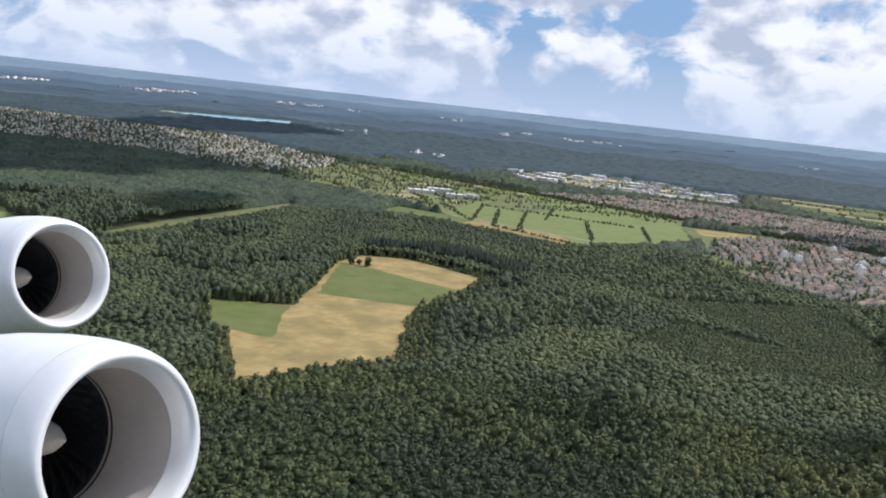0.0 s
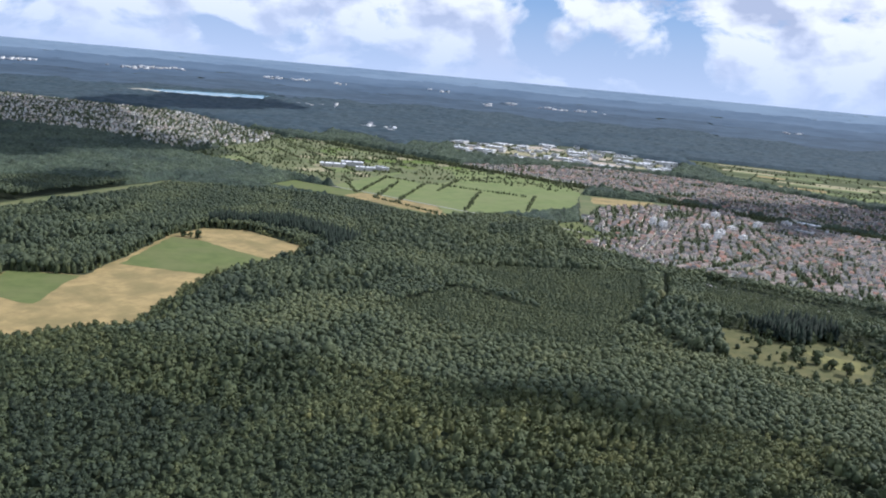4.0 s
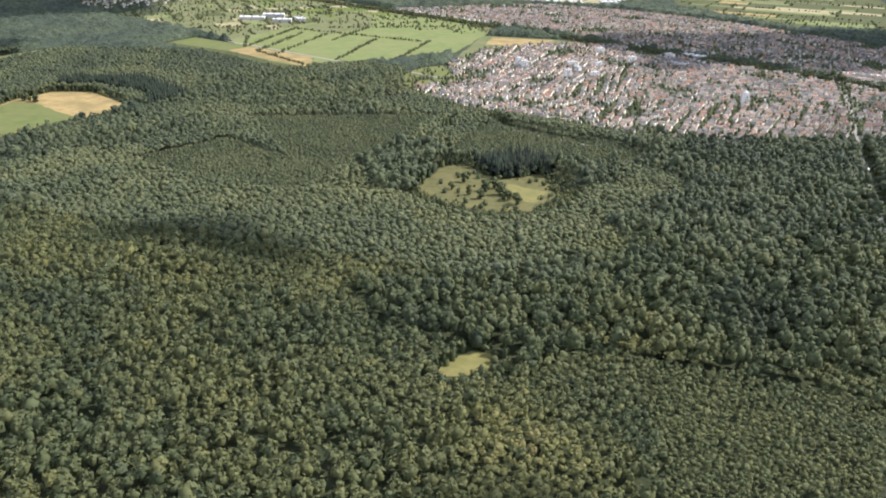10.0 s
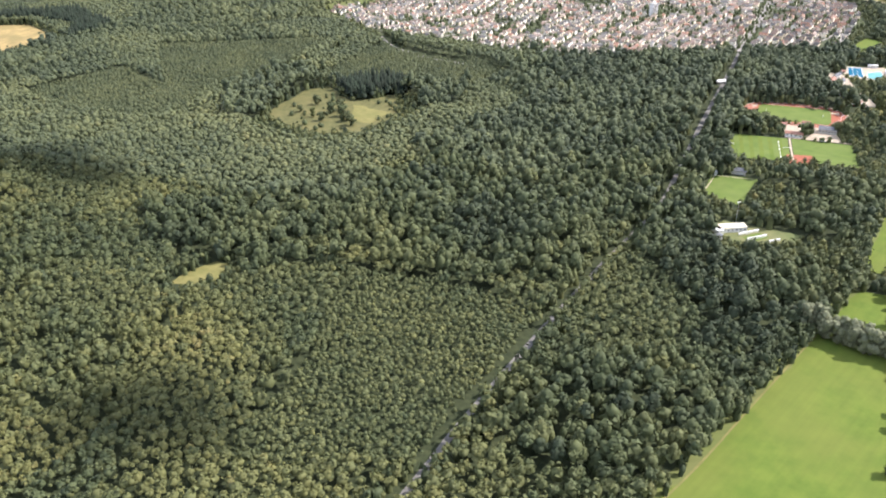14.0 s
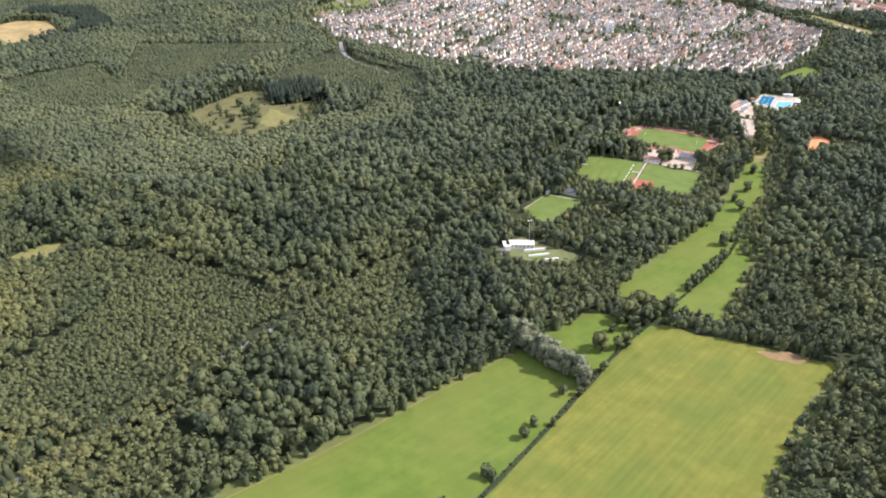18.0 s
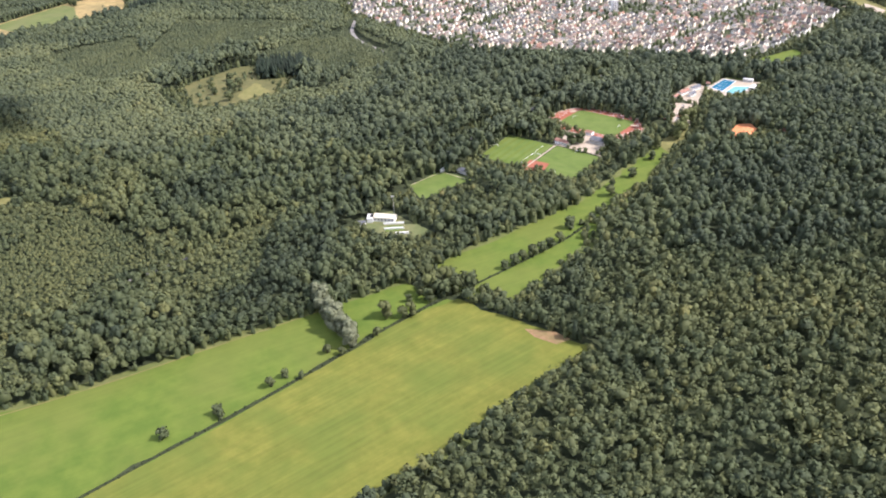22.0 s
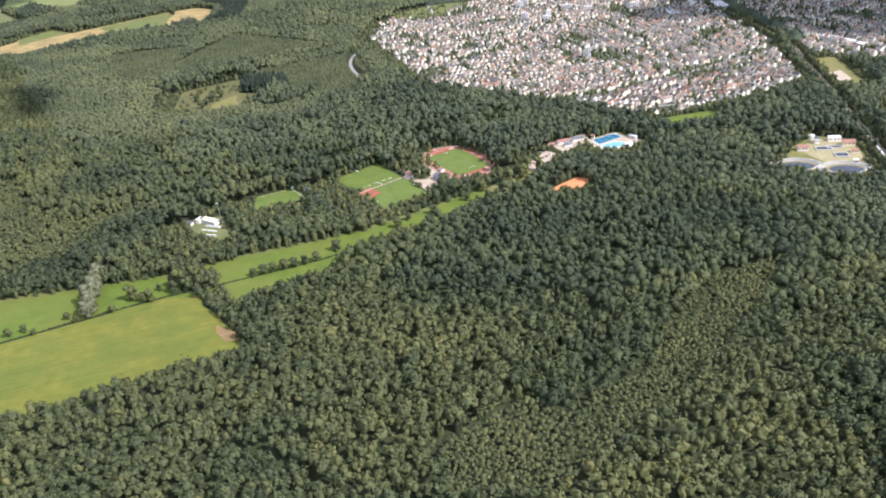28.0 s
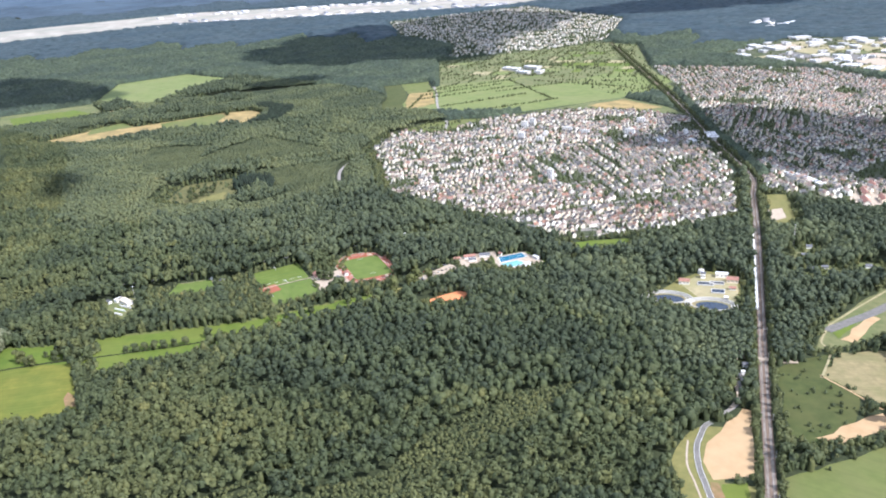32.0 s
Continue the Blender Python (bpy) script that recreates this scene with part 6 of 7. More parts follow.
def build_halls():
    rng = np.random.default_rng(21)
    ix, iy = jittered(100, 600, 1280, 1760, 37, rng, 0.45)
    s = inside(INDUSTRY, ix, iy)
    for x, y in zip(ix[s], iy[s]):
        if rng.random() < 0.15:
            continue
        big = rng.random() < 0.3
        hall(x, y, rng.uniform(10, 20) if big else rng.uniform(3, 9), rng.uniform(6, 11) if big else rng.uniform(2.5, 6), rng.uniform(2.2, 4.2), (-18 if x < 330 else 10) + rng.normal(0, 5) + 90 * (rng.random() < 0.3),
             str(rng.choice(["wide industrial hall with a pale flat roof", "white warehouse with grey rooflights", "long pale factory hall"])))
    for x, y, w, d, h, a in ((700, 816, 22, 3.2, 3.0, -15), (540, 888, 12, 5, 4, -40), (515, 838, 9, 4.4, 3.4, -40), (537, 856, 10, 3.2, 3, -40), (-16, 1056, 16, 6, 4, 10), (6, 1083, 14, 6, 5, 10),
                             (28, 1045, 12, 5, 4, 10), (48, 1063, 10, 5, 4, -60), (-118, 905, 8, 3, 3, 40), (-150, 941, 6, 2.5, 3, 30), (536, 862, 6, 3, 2.5, -40)):
        hall(x * SC, y * SC, w, d, h, a, "long white hall with a flat roof beyond the houses")
    for x, y in ((782, 640), (775, 656), (803, 631), (799, 622), (820, 652)):
        simple_building("summer_house", x, y, 1.8, 1.2, 1.6, 2.5, 50, M_WHITE, M_GREYROOF, "small garden house under trees", "hut", "garden houses")
    for x, y, w, d, rz in ((747, 771, 8, 2.4, -48), (735, 790, 9, 2.4, -48), (729, 812, 7, 2.6, -48), (753, 785, 7, 2.2, -48)):
        simple_building("long_house", x, y, w, d, 2.8, 4.6, rz, M_PLASTER_OB, M_REDROOF, "long cream building with a red tiled roof", "building", "long houses beyond the railway", windows=6)
    mast = empty("radio_mast", 764, 655, 0.05, 0, "slim pale mast standing above the trees", "mast")
    bm = bmesh.new()
    bmesh.ops.create_cone(bm, cap_ends=True, segments=8, radius1=0.22, radius2=0.12, depth=15, matrix=Matrix.Translation((0, 0, 7.5)))
    part("pole", bm, M_CONCRETE, mast)
    part("aerial", boxed(-0.5, 0.5, -0.12, 0.12, 14.2, 14.6), M_WHITE, mast)
    # towns on the skyline, in the same bearing but drawn in below the far hills
    vs, fs, base = [], [], 0
    for az, el, spread, count in ((-26.4, -1.28, 1.2, 14), (-25.2, -1.22, 0.8, 10), (-18.2, -1.1, 1.4, 16), (-16.8, -1.06, 0.8, 12), (-10.6, -1.1, 1.0, 12), (-8.6, -1.1, 0.9, 10), (4.3, -1.6, 0.5, 10), (5.8, -1.45, 0.5, 10), (8.5, -1.5, 1.2, 22),
                                  (11, -1.45, 1.0, 12), (-6.2, -1.15, 0.6, 6), (0.7, -1.05, 0.7, 5), (23.5, -1.55, 1.0, 6), (-6.8, -2.5, 0.5, 7), (-4.9, -2.5, 0.3, 4), (-1.7, -3.5, 0.5, 10), (0.2, -3.5, 0.4, 9), (-19.5, -1.2, 1.2, 14)):
        for k in range(count):
            A = radians(az + rng.normal(0, spread * 0.5))
            E = math.tan(radians(el + rng.normal(0, 0.035)))
            r = 1500.0
            while r < 4600 and 111.5 + E * r > float(rise(r * math.sin(A), r * math.cos(A))) + 8:
                r += 25
            x, y = r * math.sin(A), r * math.cos(A)
            z = float(rise(x, y)) + 3
            w, d, h = rng.uniform(3, 11), rng.uniform(4, 8), rng.uniform(2.5, 5)
            if rng.random() < 0.12:
                h, w = h * 2.2, 3.5
            for q in (0, h):
                vs += [(x - w, y - d, z + q), (x + w, y - d, z + q), (x + w, y + d, z + q), (x - w, y + d, z + q)]
            fs += [tuple(base + i for i in f) for f in ((4, 5, 6, 7), (0, 1, 5, 4), (1, 2, 6, 5), (2, 3, 7, 6), (3, 0, 4, 7))]
            base += 8
    tagged(arrays("skyline_buildings", vs, fs, M_HALLROOF), "tiny white buildings of towns on the skyline", "buildings", kind="stuff")
    # airfield buildings
    vs, fs, base = [], [], 0
    for k in range(160):
        u = rng.random()
        x, y = -1700 + 640 * u + rng.normal(0, 40), 950 + 900 * u + rng.normal(0, 60)
        if rng.random() < 0.5:
            x, y = x - 330, y + 190
        w, d, h = rng.uniform(5, 24), rng.uniform(4, 9), rng.uniform(2, 6)
        for q in (0, h):
            vs += [(x - w, y - d, q), (x + w, y - d, q), (x + w, y + d, q), (x - w, y + d, q)]
        fs += [tuple(base + i for i in f) for f in ((4, 5, 6, 7), (0, 1, 5, 4), (1, 2, 6, 5), (2, 3, 7, 6), (3, 0, 4, 7))]
        base += 8
    tagged(arrays("airfield_buildings", vs, fs, M_HALLROOF), "pale hangars and terminals along the airfield", "buildings", kind="stuff")


build_halls()


# ---------------------------------------------------------------- streets of the town
def build_streets():
    bm = bmesh.new()
    px, py = np.array([p[0] for p in TOWN]), np.array([p[1] for p in TOWN])
    cx, cy = px.mean(), py.mean()
    R = max(np.hypot(px - cx, py - cy)) * 1.1
    for angle, within in DISTRICTS:
        a = radians(angle)
        n = (-math.sin(a) * 1.1, math.cos(a) * 1.1)
        for v in np.arange(-R, R, 13.5):
            prev = None
            for u in np.arange(-R, R, 8):
                vv = v + street_line(v, u)
                x, y = cx + u * math.cos(a) - vv * math.sin(a), cy + u * math.sin(a) + vv * math.cos(a)
                if not (inside(TOWN, np.array([x]), np.array([y]))[0] and within(x, y)):
                    prev = None
                    continue
                row = (bm.verts.new((x + n[0], y + n[1], 0.18)), bm.verts.new((x - n[0], y - n[1], 0.18)))
                if prev:
                    bm.faces.new((prev[0], prev[1], row[1], row[0]))
                prev = row
    tagged(part("street", bm, M_STREET), "pale narrow streets between rows of houses", "street", kind="structure")
    for line, what in (([(498.0, 539.8), (519.4, 587.4), (544.6, 649.5), (558.2, 699.0)], "pale cross street towards the church side"), ([(430.1, 550.5), (504.8, 549.5), (583.5, 543.7), (640.8, 567.9), (679.6, 631.0)], "pale street along the town's southern edge"), ([(281.5, 679.6), (345.6, 690.3), (436.9, 737.8), (543.7, 805.8)], "pale street along the town's far side")):
        ribbon("street", smoothed(line), 2.4, M_STREET, 0.22, what, "street")


build_streets()


# ---------------------------------------------------------------- fields beyond the woods
sheet("scrub_belt", EDGE_APRON, M_DARKGRASS, 0.12, "low dark scrub before the strip fields", "scrub")
sheet("field", EDGE_FIELD, M_PASTURE, 0.20, "green strip field at the forest edge")
sheet("field", [(29.1, 798.0), (46.6, 827.1), (124.3, 779.6), (135.9, 726.2), (87.4, 753.4)], M_STUBBLE, 0.24, "tan stubble strip at the forest edge")
ribbon("road", smoothed([(-58.2, 898.0), (-33.0, 878.6), (58.2, 825.2), (148.5, 767.9), (233.0, 724.2), (291.2, 679.6)]), 3.2, M_STREET, 0.30, "pale country road through the fields")
sheet("field", [(296.1, 900.9), (303.9, 958.2), (377.7, 950.4), (356.3, 898.0)], M_STUBBLE, 0.2, "tan bare field at the town's edge")
sheet("field", [(60.2, 973.7), (106.8, 932.0), (145.6, 992.2), (131.1, 1106.8), (77.7, 1038.8)], M_ROUGH, 0.20, "pale rough meadow among hedges")
sheet("field", [(194.2, 1252.4), (291.2, 1305.8), (368.9, 1300.9), (291.2, 1262.1)], M_STUBBLE, 0.2, "tan field before the industrial halls")
sheet("field", [(-189.3, 291.2), (-291.2, 301.0), (-281.5, 388.3), (-190.3, 412.6)], M_GRASS, 0.2, "green pasture in a forest glade")
sheet("field", [(-320.4, 427.2), (-208.7, 485.4), (-194.2, 419.4), (-310.7, 424.3)], M_TAN, 0.2, "dry edge of a forest meadow")
sheet("bare_patch", [(644.6, 199.5), (656.3, 202.4), (664.0, 200.5), (660.2, 195.1), (650.5, 196.1)], M_SOIL, 0.16, "reddish bare soil at the meadow's edge", "ground", 0.4)
sheet("dry_grass", [(331.1, 402.9), (358.2, 390.3), (350.5, 369.9), (339.8, 373.8)], M_DRY, 0.16, "bright yellow dry grass in the heath clearing", "clearing", 1.0)
def patchwork(poly, angle, wide, long, mats, seed, z, hedge, keep=0.8):
    """Small fields of one country side by side, with hedges between some of them."""
    rng = np.random.default_rng(seed)
    px, py = np.array([p[0] for p in poly]), np.array([p[1] for p in poly])
    cx, cy = px.mean(), py.mean()
    R = max(np.hypot(px - cx, py - cy))
    c, s = math.cos(radians(angle)), math.sin(radians(angle))
    hx, hy = [], []
    v = -R
    while v < R:
        dv = long * rng.uniform(0.7, 1.4)
        u = -R
        while u < R:
            du = wide * rng.uniform(0.5, 1.7)
            q = [(cx + a * c - b * s, cy + a * s + b * c) for a, b in ((u, v), (u + du * 0.95, v + rng.normal(0, 2)), (u + du * 0.95, v + dv * 0.95), (u, v + dv * 0.95 + rng.normal(0, 2)))]
            if inside(poly, np.array([p[0] for p in q]), np.array([p[1] for p in q])).all() and rng.random() < keep:
                mat, what = mats[int(rng.integers(len(mats)))]
                sheet("field", q, mat, z, what, "field", 0.6)
            if rng.random() < hedge:
                for k in np.arange(0, dv, 3.4):
                    if rng.random() < 0.75:
                        a, b = u + du * 0.975 + rng.normal(0, 0.8), v + k
                        hx.append(cx + a * c - b * s)
                        hy.append(cy + a * s + b * c)
            u += du
        if rng.random() < 0.7:
            for k in np.arange(-R, R, 5.0):
                if rng.random() < 0.5:
                    a, b = k, v + dv * 0.975 + rng.normal(0, 1.0)
                    hx.append(cx + a * c - b * s)
                    hy.append(cy + a * s + b * c)
        v += dv
    hx, hy = np.array(hx), np.array(hy)
    ok = inside(poly, hx, hy)
    hx, hy = hx[ok], hy[ok]
    scatter("hedgerow", hx, hy, rng.uniform(0.9, 2.3, len(hx)), rng.uniform(0.1, 0.4, len(hx)), [crown(k, 10) for k in range(100, 104)], M_LEAF, "green hedges and bushes between small far fields", "hedge", 1.1, rng)


GREENS = [(M_CROP, "green far field among hedges"), (M_ROUGH, "rough pale meadow among hedges"), (M_GRASS, "bright green field among hedges"), (M_TAN, "dry tan plot among hedges"), (M_DARKGRASS, "dark green plot among hedges")]
patchwork(ORCHARDS, 32, 26, 34, GREENS, 5, 0.13, 0.5, 0.7)
patchwork(FIELDS_EAST, -20, 95, 26, [(M_STUBBLE, "golden stubble field among hedges"), (M_TAN, "pale tan field among hedges"), (M_CROP, "green field beyond the eastern town"), (M_ROUGH, "rough meadow beyond the eastern town"),
          (M_DARKGRASS, "dark green field beyond the eastern town")], 6, 0.16, 0.9, 0.62)
patchwork(INDUSTRY, -18, 50, 46, [(M_PAVE, "pale paved yard between industrial halls"), (M_TAN, "bare tan ground between industrial halls"), (M_ASPHALT, "grey paved yard between industrial halls"), (M_ROUGH, "grassy plot between industrial halls")], 7, 0.16, 0.35, 0.75)
ribbon("ditch", DITCH, 1.3, M_DITCH, 0.16, "dark reedy ditch between two meadows", "ditch")
ribbon("field_track", smoothed([(851.4, 561.1), (860.2, 539.8), (869.9, 533.0), (882.5, 505.8)]), 1.2, M_TAN, 0.2, "pale field track beside the paddock", "path")
ribbon("field_track", [(851.4, 561.1), (848.5, 594.1), (846.6, 626.2)], 1.4, M_TAN, 0.2, "pale field track", "path")
ribbon("field_track", [(880.5, 507.7), (898.0, 504.8), (916.5, 500.9)], 1.0, M_SAND, 0.2, "pale sandy field track", "path")
ribbon("road", [(854.3, 553.4), (858.2, 592.2), (859.2, 640.8), (854.3, 679.6)], 6.0, M_ASPHALT, 0.24, "grey road beside strip fields")
for poly, mat, what in (([(865.0, 549.5), (860.2, 588.3), (865.0, 588.3), (872.8, 551.4)], M_SAND, "pale orange strip field"), ([(858.2, 553.4), (854.3, 588.3), (859.2, 588.3), (864.0, 549.5)], M_GRASS, "green strip field")):
    sheet("field", poly, mat, 0.22, what)


# ---------------------------------------------------------------- single trees
def tree_thing(label, mat, r=2.2, h=7.0, lumps=16, narrow=1.0, seed=1):
    """Tapered trunk with limbs, and a crown of many clumps."""
    rng = np.random.default_rng(seed)
    root = empty("tree", 0, 0, 0, 0, label, "tree")
    bm = bmesh.new()
    bmesh.ops.create_cone(bm, cap_ends=True, segments=8, radius1=0.22, radius2=0.09, depth=h * 0.6, matrix=Matrix.Translation((0, 0, h * 0.3)))
    for k in range(5):
        a = 2 * math.pi * k / 5 + rng.uniform(-0.3, 0.3)
        m = pose(0, 0, h * (0.28 + 0.05 * k), 0, 40, math.degrees(a)) @ Matrix.Translation((0, 0, r * 0.45))
        bmesh.ops.create_cone(bm, cap_ends=True, segments=5, radius1=0.09, radius2=0.03, depth=r * 0.9, matrix=m)
    part("trunk", bm, M_BARK, root)
    vs, fs, base = [], [], 0
    for i in range(lumps // 2):
        z = rng.uniform(0.16, 0.86)
        rr = r * math.sqrt(max(0.05, 1 - ((z - 0.5) / 0.52) ** 2)) * rng.uniform(0.2, 0.6) * narrow
        a = rng.uniform(0, 2 * math.pi)
        v, f = lump(r * rng.uniform(0.32, 0.5), 1.0, 0.2, seed * 50 + i)
        v = v + (rr * math.cos(a), rr * math.sin(a), z * h)
        t, g = tufts(rng, 16, (rr * math.cos(a), rr * math.sin(a), z * h), (r * 0.5,) * 3, r * 0.19, -0.6)
        vs += [v, t]
        fs += [f + base, g + base + len(v)]
        base += len(v) + len(t)
    arrays("crown", np.concatenate(vs), np.concatenate(fs), mat, parent=root)
    return root


simple_building("gatehouse", 851.5, 487.5, 1.3, 1.0, 1.7, 2.4, 52, M_WHITE, M_GREYROOF, "small white gatehouse beside the railway", "hut")
simple_building("trackside_shed", 855.5, 481.0, 0.9, 0.7, 1.3, 1.3, 52, M_WHITE, M_HALLROOF, "little pale shed beside the railway", "hut")
ribbon("road", smoothed([(873, 443), (872, 455), (862, 470), (854, 483)]), 2.0, M_STREET, 0.24, "narrow pale lane to the railway gatehouse")


def build_trees():
    rng = np.random.default_rng(9)
    pop = tree_thing("tall silvery poplar in a dense row across the meadow", M_POPLAR, 3.2, 9.6, 40, 1.0, 4)
    a, b = (556.3, 182.5), (587.4, 162.1)
    n = 22
    for i in range(n):
        u = (i + rng.uniform(-0.15, 0.15)) / (n - 1)
        x, y = along(a, b, u)
        k = rng.uniform(1.0, 1.3) * (0.85 if i in (0, n - 1) else 1)
        m = pose(x + rng.normal(0, 1.1), y + rng.normal(0, 1.1), 0.05, 0, 0, rng.uniform(0, 360)) @ Matrix.Scale(k, 4)
        if i:
            copy_thing(pop, m)
        else:
            pop.matrix_world = m
            pop["group"] = "row of poplars"
    for o in bpy.data.objects:
        if o.parent is None and o.get("label", "").startswith("tall silvery"):
            o["group"] = "row of poplars"
    kinds = [tree_thing("round green tree standing alone in grass", M_LEAF, 2.4, 5.4, 30, 1.15, 11), tree_thing("dark green tree beside the ditch", M_LEAF_DARK, 2.3, 5.0, 28, 1.15, 12),
             tree_thing("pale yellowish tree on the meadow", M_LEAF_PALE, 1.9, 5.4, 26, 1.1, 13)]
    used = set()
    spots = [(584, 112, 1, .7), (593, 140, 1, .6), (591, 133, 0, .6), (606, 192, 2, .9), (574, 94, 1, .8), (599, 159, 0, .7), (641, 254, 0, 0.9), (639, 249, 1, 0.9), (644, 259, 0, 1.0), (646, 264, 1, 0.9), (650, 276, 0, .9), (637, 244, 1, .7), (648, 270, 1, .8),
             (608, 189, 2, 1.0), (610, 204, 1, .6), (614, 193, 0, .9), (617, 195, 2, .8), (616, 213, 2, 1.2), (612, 211, 0, 1.1), (618, 208, 1, 1.0), (599, 142, 1, .5), (586, 111, 1, .6), (605, 161, 0, .6), (611, 177, 0, .7), (650, 290, 1, 1.0),
             (622, 214, 1, 1.2), (626, 219, 0, 1.3), (620, 220, 2, 1.2), (630, 223, 1, 1.3), (-51, 561, 1, 1.0), (-40, 558, 1, 1.0), (-46, 560, 0, .7), (318, 413, 0, 1.0), (332, 398, 1, 1.1), (350, 377, 0, 1.2), (329, 384, 1, .9),
             (311, 398, 0, .8), (329, 431, 1, .9), (336, 404, 0, 1.2), (341, 392, 1, 1.2), (345, 384, 0, 1.0), (322, 390, 2, .7), (340, 210, 1, 1.4), (337, 211, 1, 1.2), (900, 520, 0, .8), (905, 535, 1, .7), (918, 515, 0, .8), (925, 512, 1, .9),
             (930, 505, 0, 1.0), (934, 498, 1, .9), (902, 547, 1, 1.2), (899, 553, 0, 1.1), (905, 556, 1, 1.0), (948, 520, 0, 1.0), (944, 440, 1, .8), (958, 470, 0, .9), (956, 455, 1, .7), (661, 395, 2, .9), (662, 380, 1, .8), (659, 355, 1, .9), (656, 330, 0, 1.0),
             (667, 425, 2, 1.1), (664, 415, 0, 1.0), (612, 385, 1, 1.2), (616, 391, 1, .9), (653, 340, 1, .7), (668, 440, 2, 1.1), (577, 393, 1, 1.5), (583, 396, 1, 1.6), (573, 397, 0, 1.4), (589, 394, 1, 1.5), (586, 402, 1, 1.4), (579, 404, 1, 1.5), (594, 399, 1, 1.3), (571, 390, 1, 1.4), (598, 394, 1, 1.2), (636, 386, 1, 1.3), (641, 381, 1, 1.3), (632, 391, 0, 1.1), (616, 388, 1, 1.0), (648, 440, 2, 1.2), (668, 412, 2, 1.3), (665, 432, 2, 1.3)]
    for x, y, k, s in spots:
        s *= 0.55 if x > 890 else 1.35
        m = pose(x * SC, y * SC, 0.05, 0, 0, rng.uniform(0, 360)) @ Matrix.Scale(s, 4)
        if k in used:
            copy_thing(kinds[k], m)
        else:
            used.add(k)
            kinds[k].matrix_world = m
    # wood strips beside the fields and hedges, as joined crowns
    xs, ys = [], []
    for a, b, step in (((907.7, 441.7), (927.1, 461.1), 2.4), ((922.3, 464.1), (946.6, 504.8), 2.6), ((917.4, 449.5), (939.8, 485.4), 2.6), ((914.5, 456.3), (932.0, 475.7), 2.6), ((40.8, 825.2), (59.2, 973.7), 5), ((61.2, 801.9), (74.8, 934.9), 5), ((82.5, 780.5), (104.8, 930.1), 5),
                       ((122.3, 888.3), (144.7, 993.2), 6), ((168.0, 900.0), (151.0, 768.0), 6), ((231.1, 904.8), (214.6, 800.9), 6), ((22.3, 889.3), (37.9, 823.3), 5), ((59.2, 800.0), (144.7, 719.4), 7), ((144.7, 719.4), (253.4, 793.2), 6),
                       ((97.1, 980.5), (252.4, 1029.1), 6), ((58.2, 961.1), (223.3, 902.9), 6)):
        L = math.hypot(b[0] - a[0], b[1] - a[1])
        for u in np.arange(0, L, min(step, 3.2)):
            xs.append(a[0] + (b[0] - a[0]) * u / L + rng.normal(0, 1.0))
            ys.append(a[1] + (b[1] - a[1]) * u / L + rng.normal(0, 1.0))
    xs, ys = np.array(xs), np.array(ys)
    scatter("hedgerow", xs, ys, rng.uniform(0.8, 1.9, len(xs)), rng.uniform(0.1, 0.3, len(xs)), [crown(s, 24) for s in range(60, 65)], M_LEAF, "dark green hedgerows between small fields", "hedge", 1.2, rng)
    # reeds and bushes in the ditch
    dx = np.array([p[0] for p in DITCH])
    dy = np.array([p[1] for p in DITCH])
    t = np.arange(0, len(dx) - 1, 0.14)
    xs, ys = np.interp(t, np.arange(len(dx)), dx) + rng.normal(0, 0.35, len(t)), np.interp(t, np.arange(len(dx)), dy) + rng.normal(0, 0.35, len(t))
    scatter("ditch_reeds", xs, ys, rng.uniform(0.25, 0.7, len(t)), np.full(len(t), 0.1), [lump(1.0, 1.0, 0.3, s) for s in range(4)], M_DITCH, "dark reeds and low bushes in the ditch", "reeds", 1.0, rng)
    gx, gy = jittered(760, 835, 610, 685, 4.0, rng)
    keep = (inside(GARDENS, gx, gy) | inside(GARDENS_EAST, gx, gy) | inside(GARDENS_FAR, gx, gy)) & (rng.random(len(gx)) < 0.45)
    gx, gy = gx[keep], gy[keep]
    scatter("plot_trees", gx, gy, rng.uniform(0.9, 2.0, len(gx)), rng.uniform(0.2, 0.6, len(gx)), [crown(s, 20) for s in range(96, 100)], M_LEAF_PALE, "pale fruit trees in garden plots", "trees", 1.2, rng)
    bx, by = jittered(860, 912, 460, 525, 4.2, rng)
    keep = inside(PADDOCK, bx, by) & (np.sin(bx * 0.35 - by * 0.22) > 0.45) & (rng.random(len(bx)) < 0.75)
    bx, by = bx[keep], by[keep]
    scatter("paddock_bushes", bx, by, rng.uniform(0.5, 1.5, len(bx)), rng.uniform(0.0, 0.2, len(bx)), [crown(s, 20) for s in range(110, 114)], M_LEAF_DARK, "dark low bushes on the paddock", "bushes", 1.0, rng)
    # scrub on the heath
    hx, hy = jittered(270, 370, 340, 440, 4.6, rng)
    keep = inside(HEATH, hx, hy) & (rng.random(len(hx)) < np.where(hy < 385, 0.20, 0.10)) & ~inside([(331, 403), (358, 390), (350, 370), (340, 374)], hx, hy)
    hx, hy = hx[keep], hy[keep]
    scatter("heath_scrub", hx, hy, rng.uniform(0.8, 2.2, len(hx)), rng.uniform(0.1, 0.4, len(hx)), [crown(s, 20) for s in range(90, 95)], M_LEAF_DARK, "dark scrub scattered over the heath", "scrub", 1.1, rng)
    # trackside thickets
    line = [p for p in RAIL if -100 < p[0] < 980]
    xs, ys = [], []
